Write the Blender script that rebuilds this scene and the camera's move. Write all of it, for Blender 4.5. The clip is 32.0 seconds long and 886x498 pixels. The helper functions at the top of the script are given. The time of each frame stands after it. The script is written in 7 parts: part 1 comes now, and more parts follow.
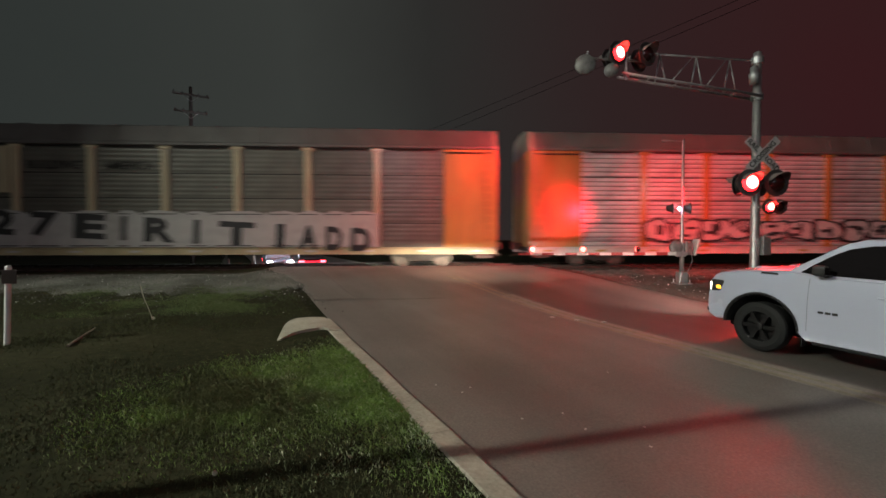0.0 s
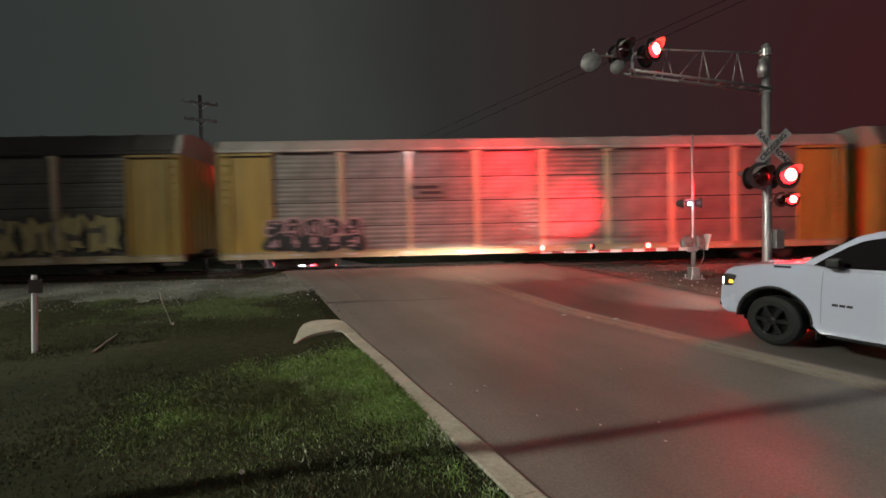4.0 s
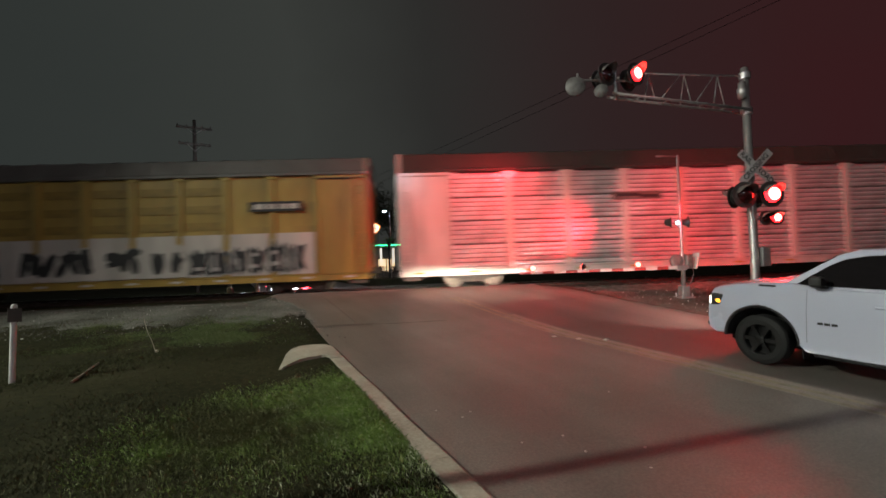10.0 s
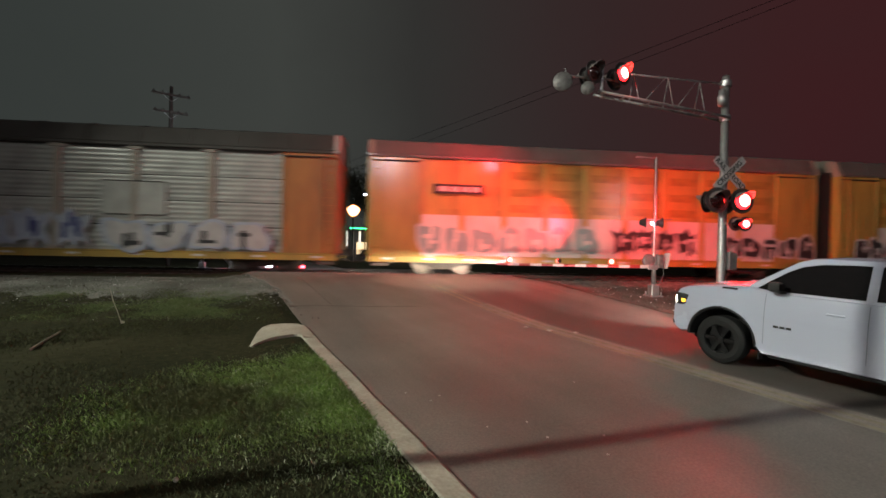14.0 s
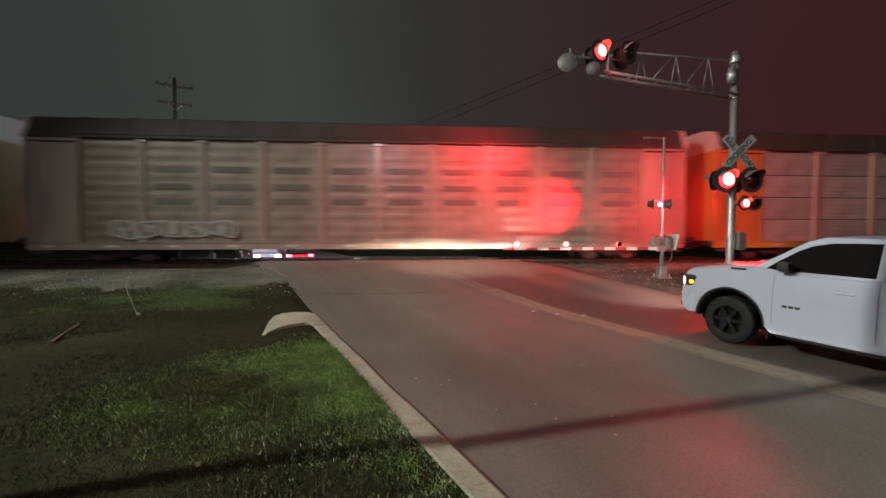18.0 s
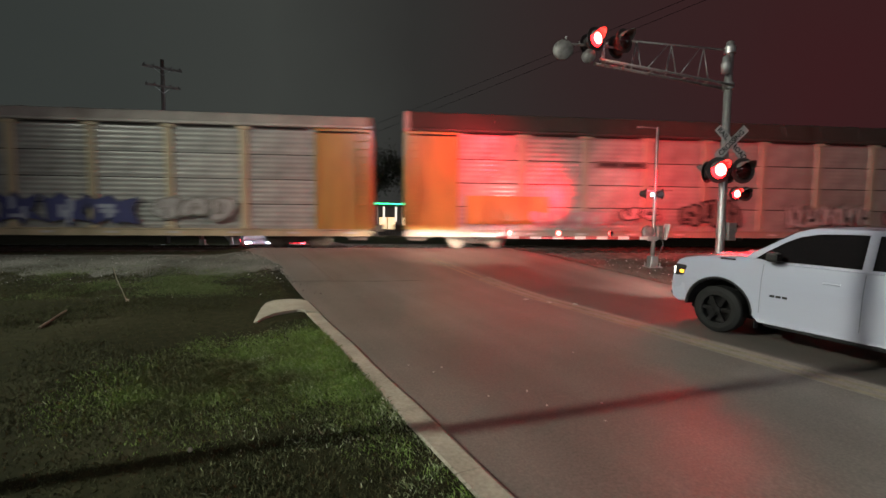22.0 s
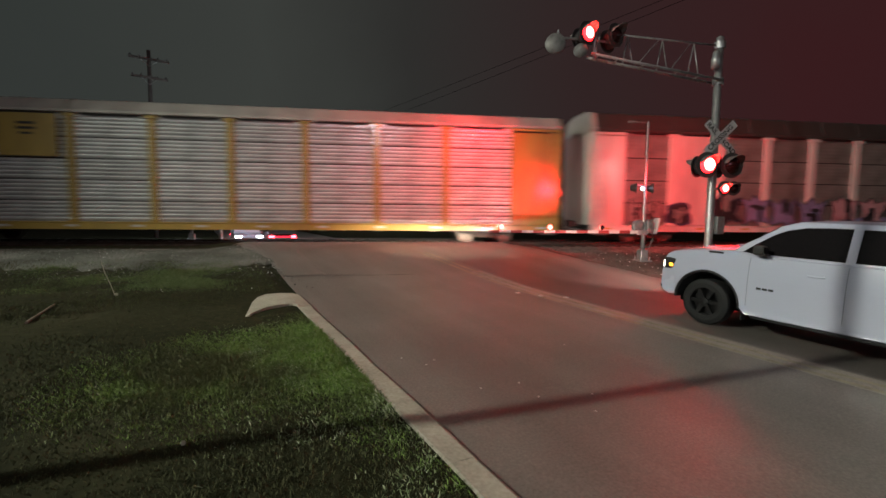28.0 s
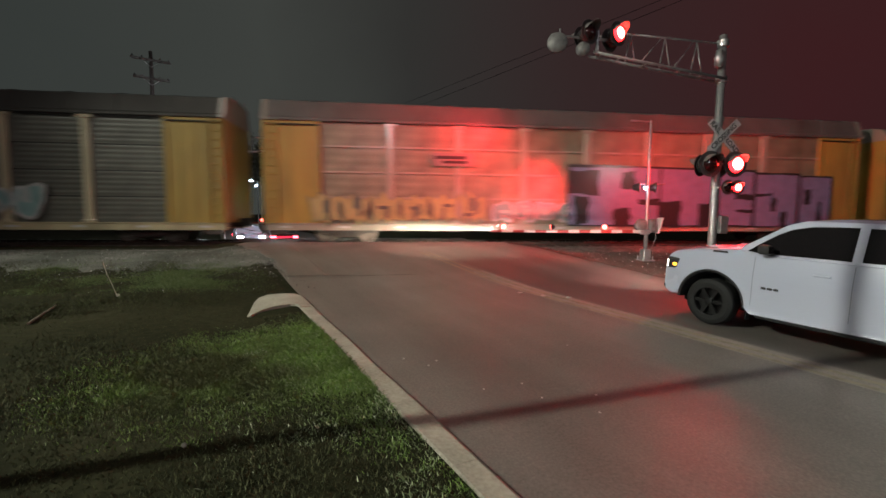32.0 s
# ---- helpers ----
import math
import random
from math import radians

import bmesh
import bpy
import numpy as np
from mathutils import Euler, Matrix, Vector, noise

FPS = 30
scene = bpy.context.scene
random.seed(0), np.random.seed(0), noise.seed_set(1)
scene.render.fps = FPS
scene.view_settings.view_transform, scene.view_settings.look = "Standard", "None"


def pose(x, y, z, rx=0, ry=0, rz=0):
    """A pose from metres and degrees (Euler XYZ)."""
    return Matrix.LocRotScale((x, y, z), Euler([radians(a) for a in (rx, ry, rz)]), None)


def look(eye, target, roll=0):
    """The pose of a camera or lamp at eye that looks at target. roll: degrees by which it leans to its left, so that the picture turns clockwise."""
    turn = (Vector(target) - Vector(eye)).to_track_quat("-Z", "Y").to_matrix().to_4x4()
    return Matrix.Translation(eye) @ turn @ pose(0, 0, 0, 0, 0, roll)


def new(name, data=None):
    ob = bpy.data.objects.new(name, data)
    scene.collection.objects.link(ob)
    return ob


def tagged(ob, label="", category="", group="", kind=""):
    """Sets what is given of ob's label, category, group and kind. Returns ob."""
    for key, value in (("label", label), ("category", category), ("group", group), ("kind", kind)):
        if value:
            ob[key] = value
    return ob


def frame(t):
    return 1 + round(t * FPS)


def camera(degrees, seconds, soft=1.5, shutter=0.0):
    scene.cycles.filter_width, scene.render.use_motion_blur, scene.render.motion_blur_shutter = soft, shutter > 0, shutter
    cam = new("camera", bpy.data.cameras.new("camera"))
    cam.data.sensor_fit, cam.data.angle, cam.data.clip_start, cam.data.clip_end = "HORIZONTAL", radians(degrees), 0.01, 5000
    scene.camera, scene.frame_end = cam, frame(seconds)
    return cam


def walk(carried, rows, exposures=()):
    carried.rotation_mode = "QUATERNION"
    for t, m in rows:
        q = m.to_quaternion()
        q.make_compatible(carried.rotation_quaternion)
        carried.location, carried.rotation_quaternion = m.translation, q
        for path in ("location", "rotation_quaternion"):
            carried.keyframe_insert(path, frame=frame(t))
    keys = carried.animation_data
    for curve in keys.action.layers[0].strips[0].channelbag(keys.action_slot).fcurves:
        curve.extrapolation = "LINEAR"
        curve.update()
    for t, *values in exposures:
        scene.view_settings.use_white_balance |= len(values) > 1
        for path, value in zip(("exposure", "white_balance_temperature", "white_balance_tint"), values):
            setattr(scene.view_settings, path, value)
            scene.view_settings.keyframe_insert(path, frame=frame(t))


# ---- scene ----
from mathutils import geometry

# ---- camera and its path ----
cam = camera(92.5, 32.0, soft=1.6, shutter=0.9)
ROWS = [
    (0.0, -0.041, 0.167, 1.153, -1.30, 0.02, -26.75),
    (0.5, -0.025, 0.171, 1.160, -1.48, 0.00, -26.57),
    (1.0, -0.034, 0.164, 1.163, -1.72, 0.11, -26.40),
    (1.5, -0.030, 0.167, 1.156, -1.68, 0.10, -26.19),
    (2.0, -0.044, 0.171, 1.150, -1.71, -0.05, -26.12),
    (2.5, -0.055, 0.161, 1.163, -1.77, -1.01, -26.36),
    (4.5, -0.133, 0.061, 1.179, -1.00, 2.70, -26.36),
    (5.0, -0.126, 0.022, 1.192, -1.15, 1.71, -34.14),
    (5.5, -0.039, 0.011, 1.176, -0.96, 0.75, -43.34),
    (6.0, 0.035, 0.017, 1.177, -0.25, 3.89, -40.94),
    (6.5, 0.075, 0.033, 1.220, 0.80, -1.31, -31.52),
    (7.0, 0.002, 0.052, 1.210, 0.72, 0.48, -26.37),
    (7.5, -0.041, 0.059, 1.221, 1.17, 2.66, -25.61),
    (8.0, -0.005, 0.046, 1.216, 1.58, 2.86, -25.48),
    (8.5, 0.026, 0.023, 1.213, 1.67, 3.37, -25.64),
    (9.0, 0.029, 0.024, 1.217, 1.42, 3.58, -26.06),
    (9.5, 0.016, 0.040, 1.219, 1.39, 3.80, -26.16),
    (10.0, 0.031, 0.034, 1.214, 1.45, 2.05, -26.20),
    (10.5, 0.033, 0.032, 1.216, 1.36, 1.29, -26.25),
    (11.0, 0.037, 0.048, 1.205, 1.28, 1.14, -26.36),
    (11.5, 0.051, 0.045, 1.201, 1.05, 0.30, -27.00),
    (12.0, 0.057, 0.043, 1.187, 0.93, -1.16, -27.97),
    (12.5, 0.052, 0.022, 1.193, 0.66, -1.16, -28.78),
    (13.0, 0.039, 0.016, 1.203, 0.28, -1.35, -29.06),
    (13.5, 0.018, 0.012, 1.188, 0.02, -1.50, -29.04),
    (14.0, 0.028, -0.005, 1.195, -0.26, -1.25, -29.04),
    (14.5, 0.034, -0.001, 1.194, -0.64, -0.31, -29.27),
    (16.5, 0.031, -0.017, 1.213, -0.96, 0.34, -27.58),
    (17.0, 0.013, -0.020, 1.215, -1.29, 0.12, -27.65),
    (17.5, 0.004, -0.033, 1.223, -1.80, 0.05, -27.96),
    (18.0, 0.009, -0.045, 1.218, -2.23, 0.00, -28.12),
    (18.5, 0.008, -0.032, 1.211, -2.24, 0.00, -28.20),
    (19.0, 0.005, -0.028, 1.206, -2.38, -0.08, -28.32),
    (19.5, 0.002, -0.041, 1.211, -2.82, -0.15, -28.36),
    (20.0, 0.004, -0.023, 1.204, -2.97, -0.17, -28.47),
    (20.5, 0.006, -0.031, 1.204, -3.18, -0.21, -28.55),
    (21.0, 0.008, -0.027, 1.204, -3.35, -0.33, -28.67),
    (21.5, 0.006, -0.027, 1.204, -3.62, -0.44, -28.97),
    (22.0, 0.004, -0.030, 1.212, -3.82, -0.49, -29.10),
    (22.5, -0.001, -0.030, 1.215, -3.96, -0.54, -29.28),
    (23.0, 0.009, -0.015, 1.198, -4.03, -0.60, -29.41),
    (23.5, 0.005, -0.031, 1.210, -4.25, -0.43, -29.54),
    (24.0, 0.010, -0.021, 1.201, -4.29, -0.30, -29.61),
    (24.5, 0.005, -0.035, 1.206, -4.38, -0.21, -29.51),
    (25.0, 0.004, -0.041, 1.208, -4.37, -0.26, -29.51),
    (25.5, 0.007, -0.033, 1.203, -4.41, -0.33, -29.53),
    (26.0, 0.001, -0.033, 1.200, -4.42, -0.36, -29.57),
    (26.5, -0.004, -0.036, 1.206, -4.51, -0.42, -29.73),
    (28.5, -0.020, -0.042, 1.202, -4.60, -0.54, -30.27),
    (29.0, -0.024, -0.045, 1.207, -4.66, -0.44, -30.19),
    (29.5, -0.015, -0.038, 1.207, -4.52, -0.43, -30.13),
    (30.0, -0.018, -0.030, 1.206, -4.56, -0.52, -30.06),
    (30.5, -0.014, -0.036, 1.212, -4.71, -0.46, -30.13),
    (31.0, -0.001, -0.016, 1.210, -4.68, -0.45, -30.14),
    (31.5, -0.003, -0.005, 1.195, -4.56, -0.50, -29.83),
    (32.0, 0.000, -0.005, 1.200, -4.60, -0.40, -29.97),
]
walk(cam, [(t, pose(x, y, z, 90 + pitch, roll, yaw)) for t, x, y, z, pitch, roll, yaw in ROWS],
     [(0.0, -0.22), (0.7, 0.03), (2.0, 0.03), (5.0, -0.06), (6.0, 0.05), (7.5, 0.12), (9.0, -0.12), (10.0, -0.2), (11.0, 0.02), (13.0, 0.05), (17.0, 0.12), (19.0, 0.06), (21.0, 0.03), (24.0, 0.02), (26.0, 0.06), (27.5, -0.06), (29.0, -0.14), (30.0, -0.26), (31.0, -0.05), (32.0, 0.06)])

# ---- plan: metres, road along +y, rail top at z = 0 ----
TRACK_TURN = -23.0                       # the track runs at this yaw from +x
T = Vector((math.cos(radians(TRACK_TURN)), math.sin(radians(TRACK_TURN)), 0))
N = Vector((-T.y, T.x, 0))               # away from the camera
SIDE = 18.2                              # near face of the train along N
TRACK = SIDE + 1.5                       # track centre along N
SPEED = 11.05                            # the train's metres a second
KERB_X, CENTRE_X, EDGE_X = 2.0, 7.14, 11.8


def smooth(a, b, v):
    s = min(1, max(0, (v - a) / (b - a)))
    return s * s * (3 - 2 * s)


def base_z(x, y):
    """Road and ground level: a gentle rise, a steeper ramp up to the track, level over it, and down again."""
    n = x * N.x + y * N.y
    low = -1.0 + 0.03 * n
    if n < 10:
        return low
    if n < TRACK + 1.7:
        s = min(1, (n - 10) / 7.4)
        return -0.70 + 0.66 * (0.55 * s + 0.45 * smooth(0, 1, s))
    return -0.04 - 1.1 * smooth(TRACK + 1.7, TRACK + 10, n)


def ground_z(x, y):
    n = x * N.x + y * N.y
    z = base_z(x, y)
    if x < KERB_X:
        z += 0.055 * (1 - smooth(9.5, 12.0, n)) * smooth(-40, -2, x)
        z += 0.05 * math.sin(x * 0.7 + 1) * math.sin(y * 0.55) * (1 - smooth(9, 14, n)) * smooth(1.9, 0.2, x)
    out = smooth(KERB_X - 0.85, KERB_X - 1.7, x) if x < KERB_X else 1.0 if x > EDGE_X + 0.5 else 0.0
    z -= (0.12 if x < KERB_X else 0.46) * out * smooth(15.2, 17.0, n) * (1 - smooth(22.2, 24.5, n))
    return z


def on_track(u, n=0.0, z=0.0):
    p = T * u + N * (TRACK + n)
    return Vector((p.x, p.y, z))


# ---- world and lights ----
world = bpy.data.worlds.new("night_sky")
scene.world = world
world.use_nodes = True
wt = world.node_tree
wt.nodes.clear()
w_out = wt.nodes.new("ShaderNodeOutputWorld")
w_bg = wt.nodes.new("ShaderNodeBackground")
w_tc = wt.nodes.new("ShaderNodeTexCoord")
w_dot = wt.nodes.new("ShaderNodeVectorMath")
w_dot.operation = "DOT_PRODUCT"
w_dot.inputs[1].default_value = (-0.82, 0.57, 0.0)
w_ramp = wt.nodes.new("ShaderNodeValToRGB")
w_map = wt.nodes.new("ShaderNodeMapRange")
w_map.inputs["From Min"].default_value, w_map.inputs["From Max"].default_value = -0.90, 0.95
w_noise = wt.nodes.new("ShaderNodeTexNoise")
w_noise.inputs["Scale"].default_value = 2.2
w_noise.inputs["Detail"].default_value = 4
w_mul = wt.nodes.new("ShaderNodeMath")
w_mul.operation = "MULTIPLY_ADD"
w_mul.inputs[1].default_value, w_mul.inputs[2].default_value = 0.16, -0.08
w_add = wt.nodes.new("ShaderNodeMath")
w_el = w_ramp.color_ramp.elements
w_el[0].position, w_el[0].color = 0.0, (0.014, 0.0110, 0.0120, 1)
w_el[1].position, w_el[1].color = 1.0, (0.028, 0.034, 0.032, 1)
# reddish stops put the signal lamps' glow into the sky colour
for w_at, w_col in ((0.08, (0.037, 0.0118, 0.0128)), (0.18, (0.041, 0.0120, 0.0135)), (0.34, (0.032, 0.0178, 0.0180)), (0.58, (0.029, 0.0285, 0.0266)), (0.71, (0.044, 0.0478, 0.0432))):
    w_el.new(w_at).color = (*w_col, 1)
wt.links.new(w_tc.outputs["Generated"], w_dot.inputs[0])
wt.links.new(w_tc.outputs["Generated"], w_noise.inputs["Vector"])
wt.links.new(w_dot.outputs["Value"], w_map.inputs["Value"])
wt.links.new(w_noise.outputs["Fac"], w_mul.inputs[0])
wt.links.new(w_map.outputs["Result"], w_add.inputs[0])
wt.links.new(w_mul.outputs["Value"], w_add.inputs[1])
wt.links.new(w_add.outputs["Value"], w_ramp.inputs["Fac"])
wt.links.new(w_ramp.outputs["Color"], w_bg.inputs["Color"])
w_bg.inputs["Strength"].default_value = 1.0
wt.links.new(w_bg.outputs["Background"], w_out.inputs["Surface"])


def lamp(name, kind, watts, colour, m, size=0.1, angle=60, blend=0.5):
    data = bpy.data.lights.new(name, kind)
    data.energy, data.color = watts, colour
    data.shadow_soft_size = size
    if kind == "SPOT":
        data.spot_size, data.spot_blend = radians(angle), blend
    ob = new(name, data)
    ob.matrix_world = m
    return ob


# unseen lamp behind the far roadside, set for pale glints on silver screens
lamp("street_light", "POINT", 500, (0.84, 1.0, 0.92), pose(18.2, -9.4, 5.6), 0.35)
RED = (1.0, 0.006, 0.014)
# unseen floodlight on a tall mast beside the verge, aimed over the road; a weaker added fill behind
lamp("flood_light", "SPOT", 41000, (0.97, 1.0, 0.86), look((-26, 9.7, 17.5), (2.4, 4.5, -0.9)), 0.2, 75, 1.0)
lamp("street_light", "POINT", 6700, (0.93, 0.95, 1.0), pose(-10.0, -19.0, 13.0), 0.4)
# the signal's beams: back over the track, and towards the near road
MAST = Vector((13.3, 6.95, 0))
ARM = -T
HEAD = MAST + ARM * 3.82
RED_CORE = (1.0, 0.035, 0.04)
lamp("signal_beam", "SPOT", 6500, (1.0, 0.004, 0.010), look((13.35, 7.9, 2.73), (13.1, 14.15, 2.35)), 0.18, 26, 0.75)
lamp("signal_beam", "SPOT", 1550, RED, look((13.25, 7.9, 2.73), (12.0, 14.3, 2.6)), 0.16, 56, 1.0)
lamp("signal_beam", "SPOT", 1500, RED, look((13.1, 7.9, 2.73), (10.0, 13.8, 0.4)), 0.16, 76, 1.0)
lamp("signal_beam", "SPOT", 1800, RED_CORE, look((HEAD.x, HEAD.y + 0.9, 6.2), (9.9, 15.4, 4.55)), 0.10, 26, 0.8)
lamp("signal_beam", "SPOT", 3500, RED, look((HEAD.x, HEAD.y + 0.9, 6.2), (8.9, 15.6, 3.8)), 0.16, 80, 1.0)
lamp("signal_beam", "SPOT", 4000, RED, look((13.75, 7.8, 2.73), (21.5, 12.0, 2.4)), 0.42, 112, 1.0)
lamp("signal_beam", "SPOT", 140, RED, look((13.1, 6.2, 2.73), (5.0, 2.5, -0.9)), 0.5, 20, 1.0)
lamp("signal_beam", "SPOT", 60, RED, look((HEAD.x, HEAD.y - 0.8, 6.2), (7.4, 0.0, -1.0)), 0.42, 60, 1.0)
# added fill over the waiting cars beyond the track
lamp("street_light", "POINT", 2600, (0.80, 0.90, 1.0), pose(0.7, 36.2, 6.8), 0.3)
lamp("signal_beam", "SPOT", 850, RED, look((13.0, 6.2, 2.73), (9.3, 6.0, -0.8)), 0.7, 110, 1.0)
# low beams of the waiting pickup: flat and wide, with a weak spill to the roadside
for hx in (8.35, 9.75):
    lamp("low_beam", "SPOT", 10500, (1.0, 0.91, 0.74), look((hx + 0.12, 5.35, 0.2), (hx - 0.7, 16.0, 0.12)) @ Matrix.Diagonal((3.4, 1.0, 1.0, 1.0)), 0.06, 9.5, 0.7)
for hx in (2.45, 3.65):
    lamp("far_headlight", "SPOT", 6000, (0.72, 0.86, 1.0), look((hx, 30.9, -0.45), (hx - 0.2, 25.5, -0.5)), 0.06, 50, 1.0)
lamp("low_beam", "SPOT", 850, (1.0, 0.92, 0.82), look((9.95, 5.35, 0.15), (11.6, 12.0, 0.3)), 0.06, 84, 1.0)

# ---- materials ----
def nodes_of(name):
    m = bpy.data.materials.new(name)
    m.use_nodes = True
    return m, m.node_tree, m.node_tree.nodes["Principled BSDF"]


def paint(name, colour, rough=0.5, metal=0.0, dirt=0.35, scale=3.0, bump=0.05, dirt_colour=(0.03, 0.026, 0.022), fine=60.0, streak=1.0, vary=0.0, spec=0.5, coat=0.0, coat_rough=0.2):
    """A painted, metal or stone surface: large stains, fine grain, slight relief; coat for a film of rain."""
    m, tree, bsdf = nodes_of(name)
    tc = tree.nodes.new("ShaderNodeTexCoord")
    mp = tree.nodes.new("ShaderNodeMapping")
    mp.inputs["Scale"].default_value = (1, 1, 1 / streak)
    big = tree.nodes.new("ShaderNodeTexNoise")
    big.inputs["Scale"].default_value, big.inputs["Detail"].default_value = scale, 6
    small = tree.nodes.new("ShaderNodeTexNoise")
    small.inputs["Scale"].default_value, small.inputs["Detail"].default_value = fine, 3
    ramp = tree.nodes.new("ShaderNodeMapRange")
    ramp.inputs["From Min"].default_value, ramp.inputs["From Max"].default_value = 0.42, 0.75
    ramp.inputs["To Max"].default_value = dirt
    mix = tree.nodes.new("ShaderNodeMix")
    mix.data_type = "RGBA"
    mix.inputs["A"].default_value, mix.inputs["B"].default_value = (*colour, 1), (*dirt_colour, 1)
    grain = tree.nodes.new("ShaderNodeMix")
    grain.data_type, grain.blend_type = "RGBA", "MULTIPLY"
    grain.inputs["Factor"].default_value = 0.35
    hue = tree.nodes.new("ShaderNodeHueSaturation")
    info = tree.nodes.new("ShaderNodeObjectInfo")
    rv = tree.nodes.new("ShaderNodeMapRange")
    rv.inputs["To Min"].default_value, rv.inputs["To Max"].default_value = 1 - vary, 1 + vary
    tree.links.new(info.outputs["Random"], rv.inputs["Value"])
    tree.links.new(rv.outputs["Result"], hue.inputs["Value"])
    bm = tree.nodes.new("ShaderNodeBump")
    bm.inputs["Strength"].default_value, bm.inputs["Distance"].default_value = bump * 4, 0.01
    tree.links.new(tc.outputs["Object"], mp.inputs["Vector"])
    tree.links.new(mp.outputs["Vector"], big.inputs["Vector"])
    tree.links.new(tc.outputs["Object"], small.inputs["Vector"])
    tree.links.new(big.outputs["Fac"], ramp.inputs["Value"])
    tree.links.new(ramp.outputs["Result"], mix.inputs["Factor"])
    tree.links.new(mix.outputs["Result"], grain.inputs["A"])
    tree.links.new(small.outputs["Color"], grain.inputs["B"])
    tree.links.new(grain.outputs["Result"], hue.inputs["Color"])
    tree.links.new(hue.outputs["Color"], bsdf.inputs["Base Color"])
    tree.links.new(small.outputs["Fac"], bm.inputs["Height"])
    tree.links.new(bm.outputs["Normal"], bsdf.inputs["Normal"])
    rr = tree.nodes.new("ShaderNodeMapRange")
    rr.inputs["To Min"].default_value, rr.inputs["To Max"].default_value = max(0.02, rough - 0.1), min(1, rough + 0.15)
    tree.links.new(big.outputs["Fac"], rr.inputs["Value"])
    tree.links.new(rr.outputs["Result"], bsdf.inputs["Roughness"])
    bsdf.inputs["Metallic"].default_value = metal
    bsdf.inputs["Specular IOR Level"].default_value = spec
    bsdf.inputs["Coat Weight"].default_value, bsdf.inputs["Coat Roughness"].default_value = coat, coat_rough
    return m


def plain(name, colour, rough=0.5, metal=0.0, coat=0.0):
    m, tree, bsdf = nodes_of(name)
    bsdf.inputs["Base Color"].default_value = (*colour, 1)
    bsdf.inputs["Roughness"].default_value, bsdf.inputs["Metallic"].default_value = rough, metal
    bsdf.inputs["Coat Weight"].default_value = coat
    return m


def glow(name, colour, strength):
    m, tree, bsdf = nodes_of(name)
    bsdf.inputs["Base Color"].default_value = (*colour, 1)
    bsdf.inputs["Emission Color"].default_value = (*colour, 1)
    bsdf.inputs["Emission Strength"].default_value = strength
    return m


def ground_material(name, stops, scales, rough=0.95, bump=0.4, dist=0.03):
    """Mottled ground: two noises over a ramp of colours."""
    m, tree, bsdf = nodes_of(name)
    tc = tree.nodes.new("ShaderNodeTexCoord")
    a = tree.nodes.new("ShaderNodeTexNoise")
    a.inputs["Scale"].default_value, a.inputs["Detail"].default_value = scales[0], 5
    b = tree.nodes.new("ShaderNodeTexNoise")
    b.inputs["Scale"].default_value, b.inputs["Detail"].default_value = scales[1], 8
    mx = tree.nodes.new("ShaderNodeMath")
    mx.operation = "MULTIPLY_ADD"
    mx.inputs[1].default_value = 0.55
    half = tree.nodes.new("ShaderNodeMath")
    half.operation = "MULTIPLY"
    half.inputs[1].default_value = 0.45
    ramp = tree.nodes.new("ShaderNodeValToRGB")
    el = ramp.color_ramp.elements
    el[0].position, el[0].color = stops[0][0], (*stops[0][1], 1)
    el[1].position, el[1].color = stops[-1][0], (*stops[-1][1], 1)
    for p, c in stops[1:-1]:
        el.new(p).color = (*c, 1)
    bp = tree.nodes.new("ShaderNodeBump")
    bp.inputs["Strength"].default_value, bp.inputs["Distance"].default_value = bump, dist
    for n in (a, b):
        tree.links.new(tc.outputs["Object"], n.inputs["Vector"])
    tree.links.new(b.outputs["Fac"], half.inputs[0])
    tree.links.new(a.outputs["Fac"], mx.inputs[0])
    tree.links.new(half.outputs["Value"], mx.inputs[2])
    tree.links.new(mx.outputs["Value"], ramp.inputs["Fac"])
    tree.links.new(ramp.outputs["Color"], bsdf.inputs["Base Color"])
    tree.links.new(b.outputs["Fac"], bp.inputs["Height"])
    tree.links.new(bp.outputs["Normal"], bsdf.inputs["Normal"])
    bsdf.inputs["Roughness"].default_value = rough
    bsdf.inputs["Specular IOR Level"].default_value = 0.5 if rough < 0.9 else 0.1
    return m


M_SOIL = ground_material("verge_soil", [(0.30, (0.009, 0.010, 0.0045)), (0.48, (0.022, 0.023, 0.010)), (0.60, (0.036, 0.035, 0.017)), (0.75, (0.056, 0.050, 0.029))], (0.4, 9.0))
M_ASPHALT = ground_material("asphalt", [(0.33, (0.106, 0.092, 0.081)), (0.5, (0.164, 0.143, 0.126)), (0.68, (0.236, 0.207, 0.183))], (0.30, 38.0), rough=0.50, bump=0.3, dist=0.008)


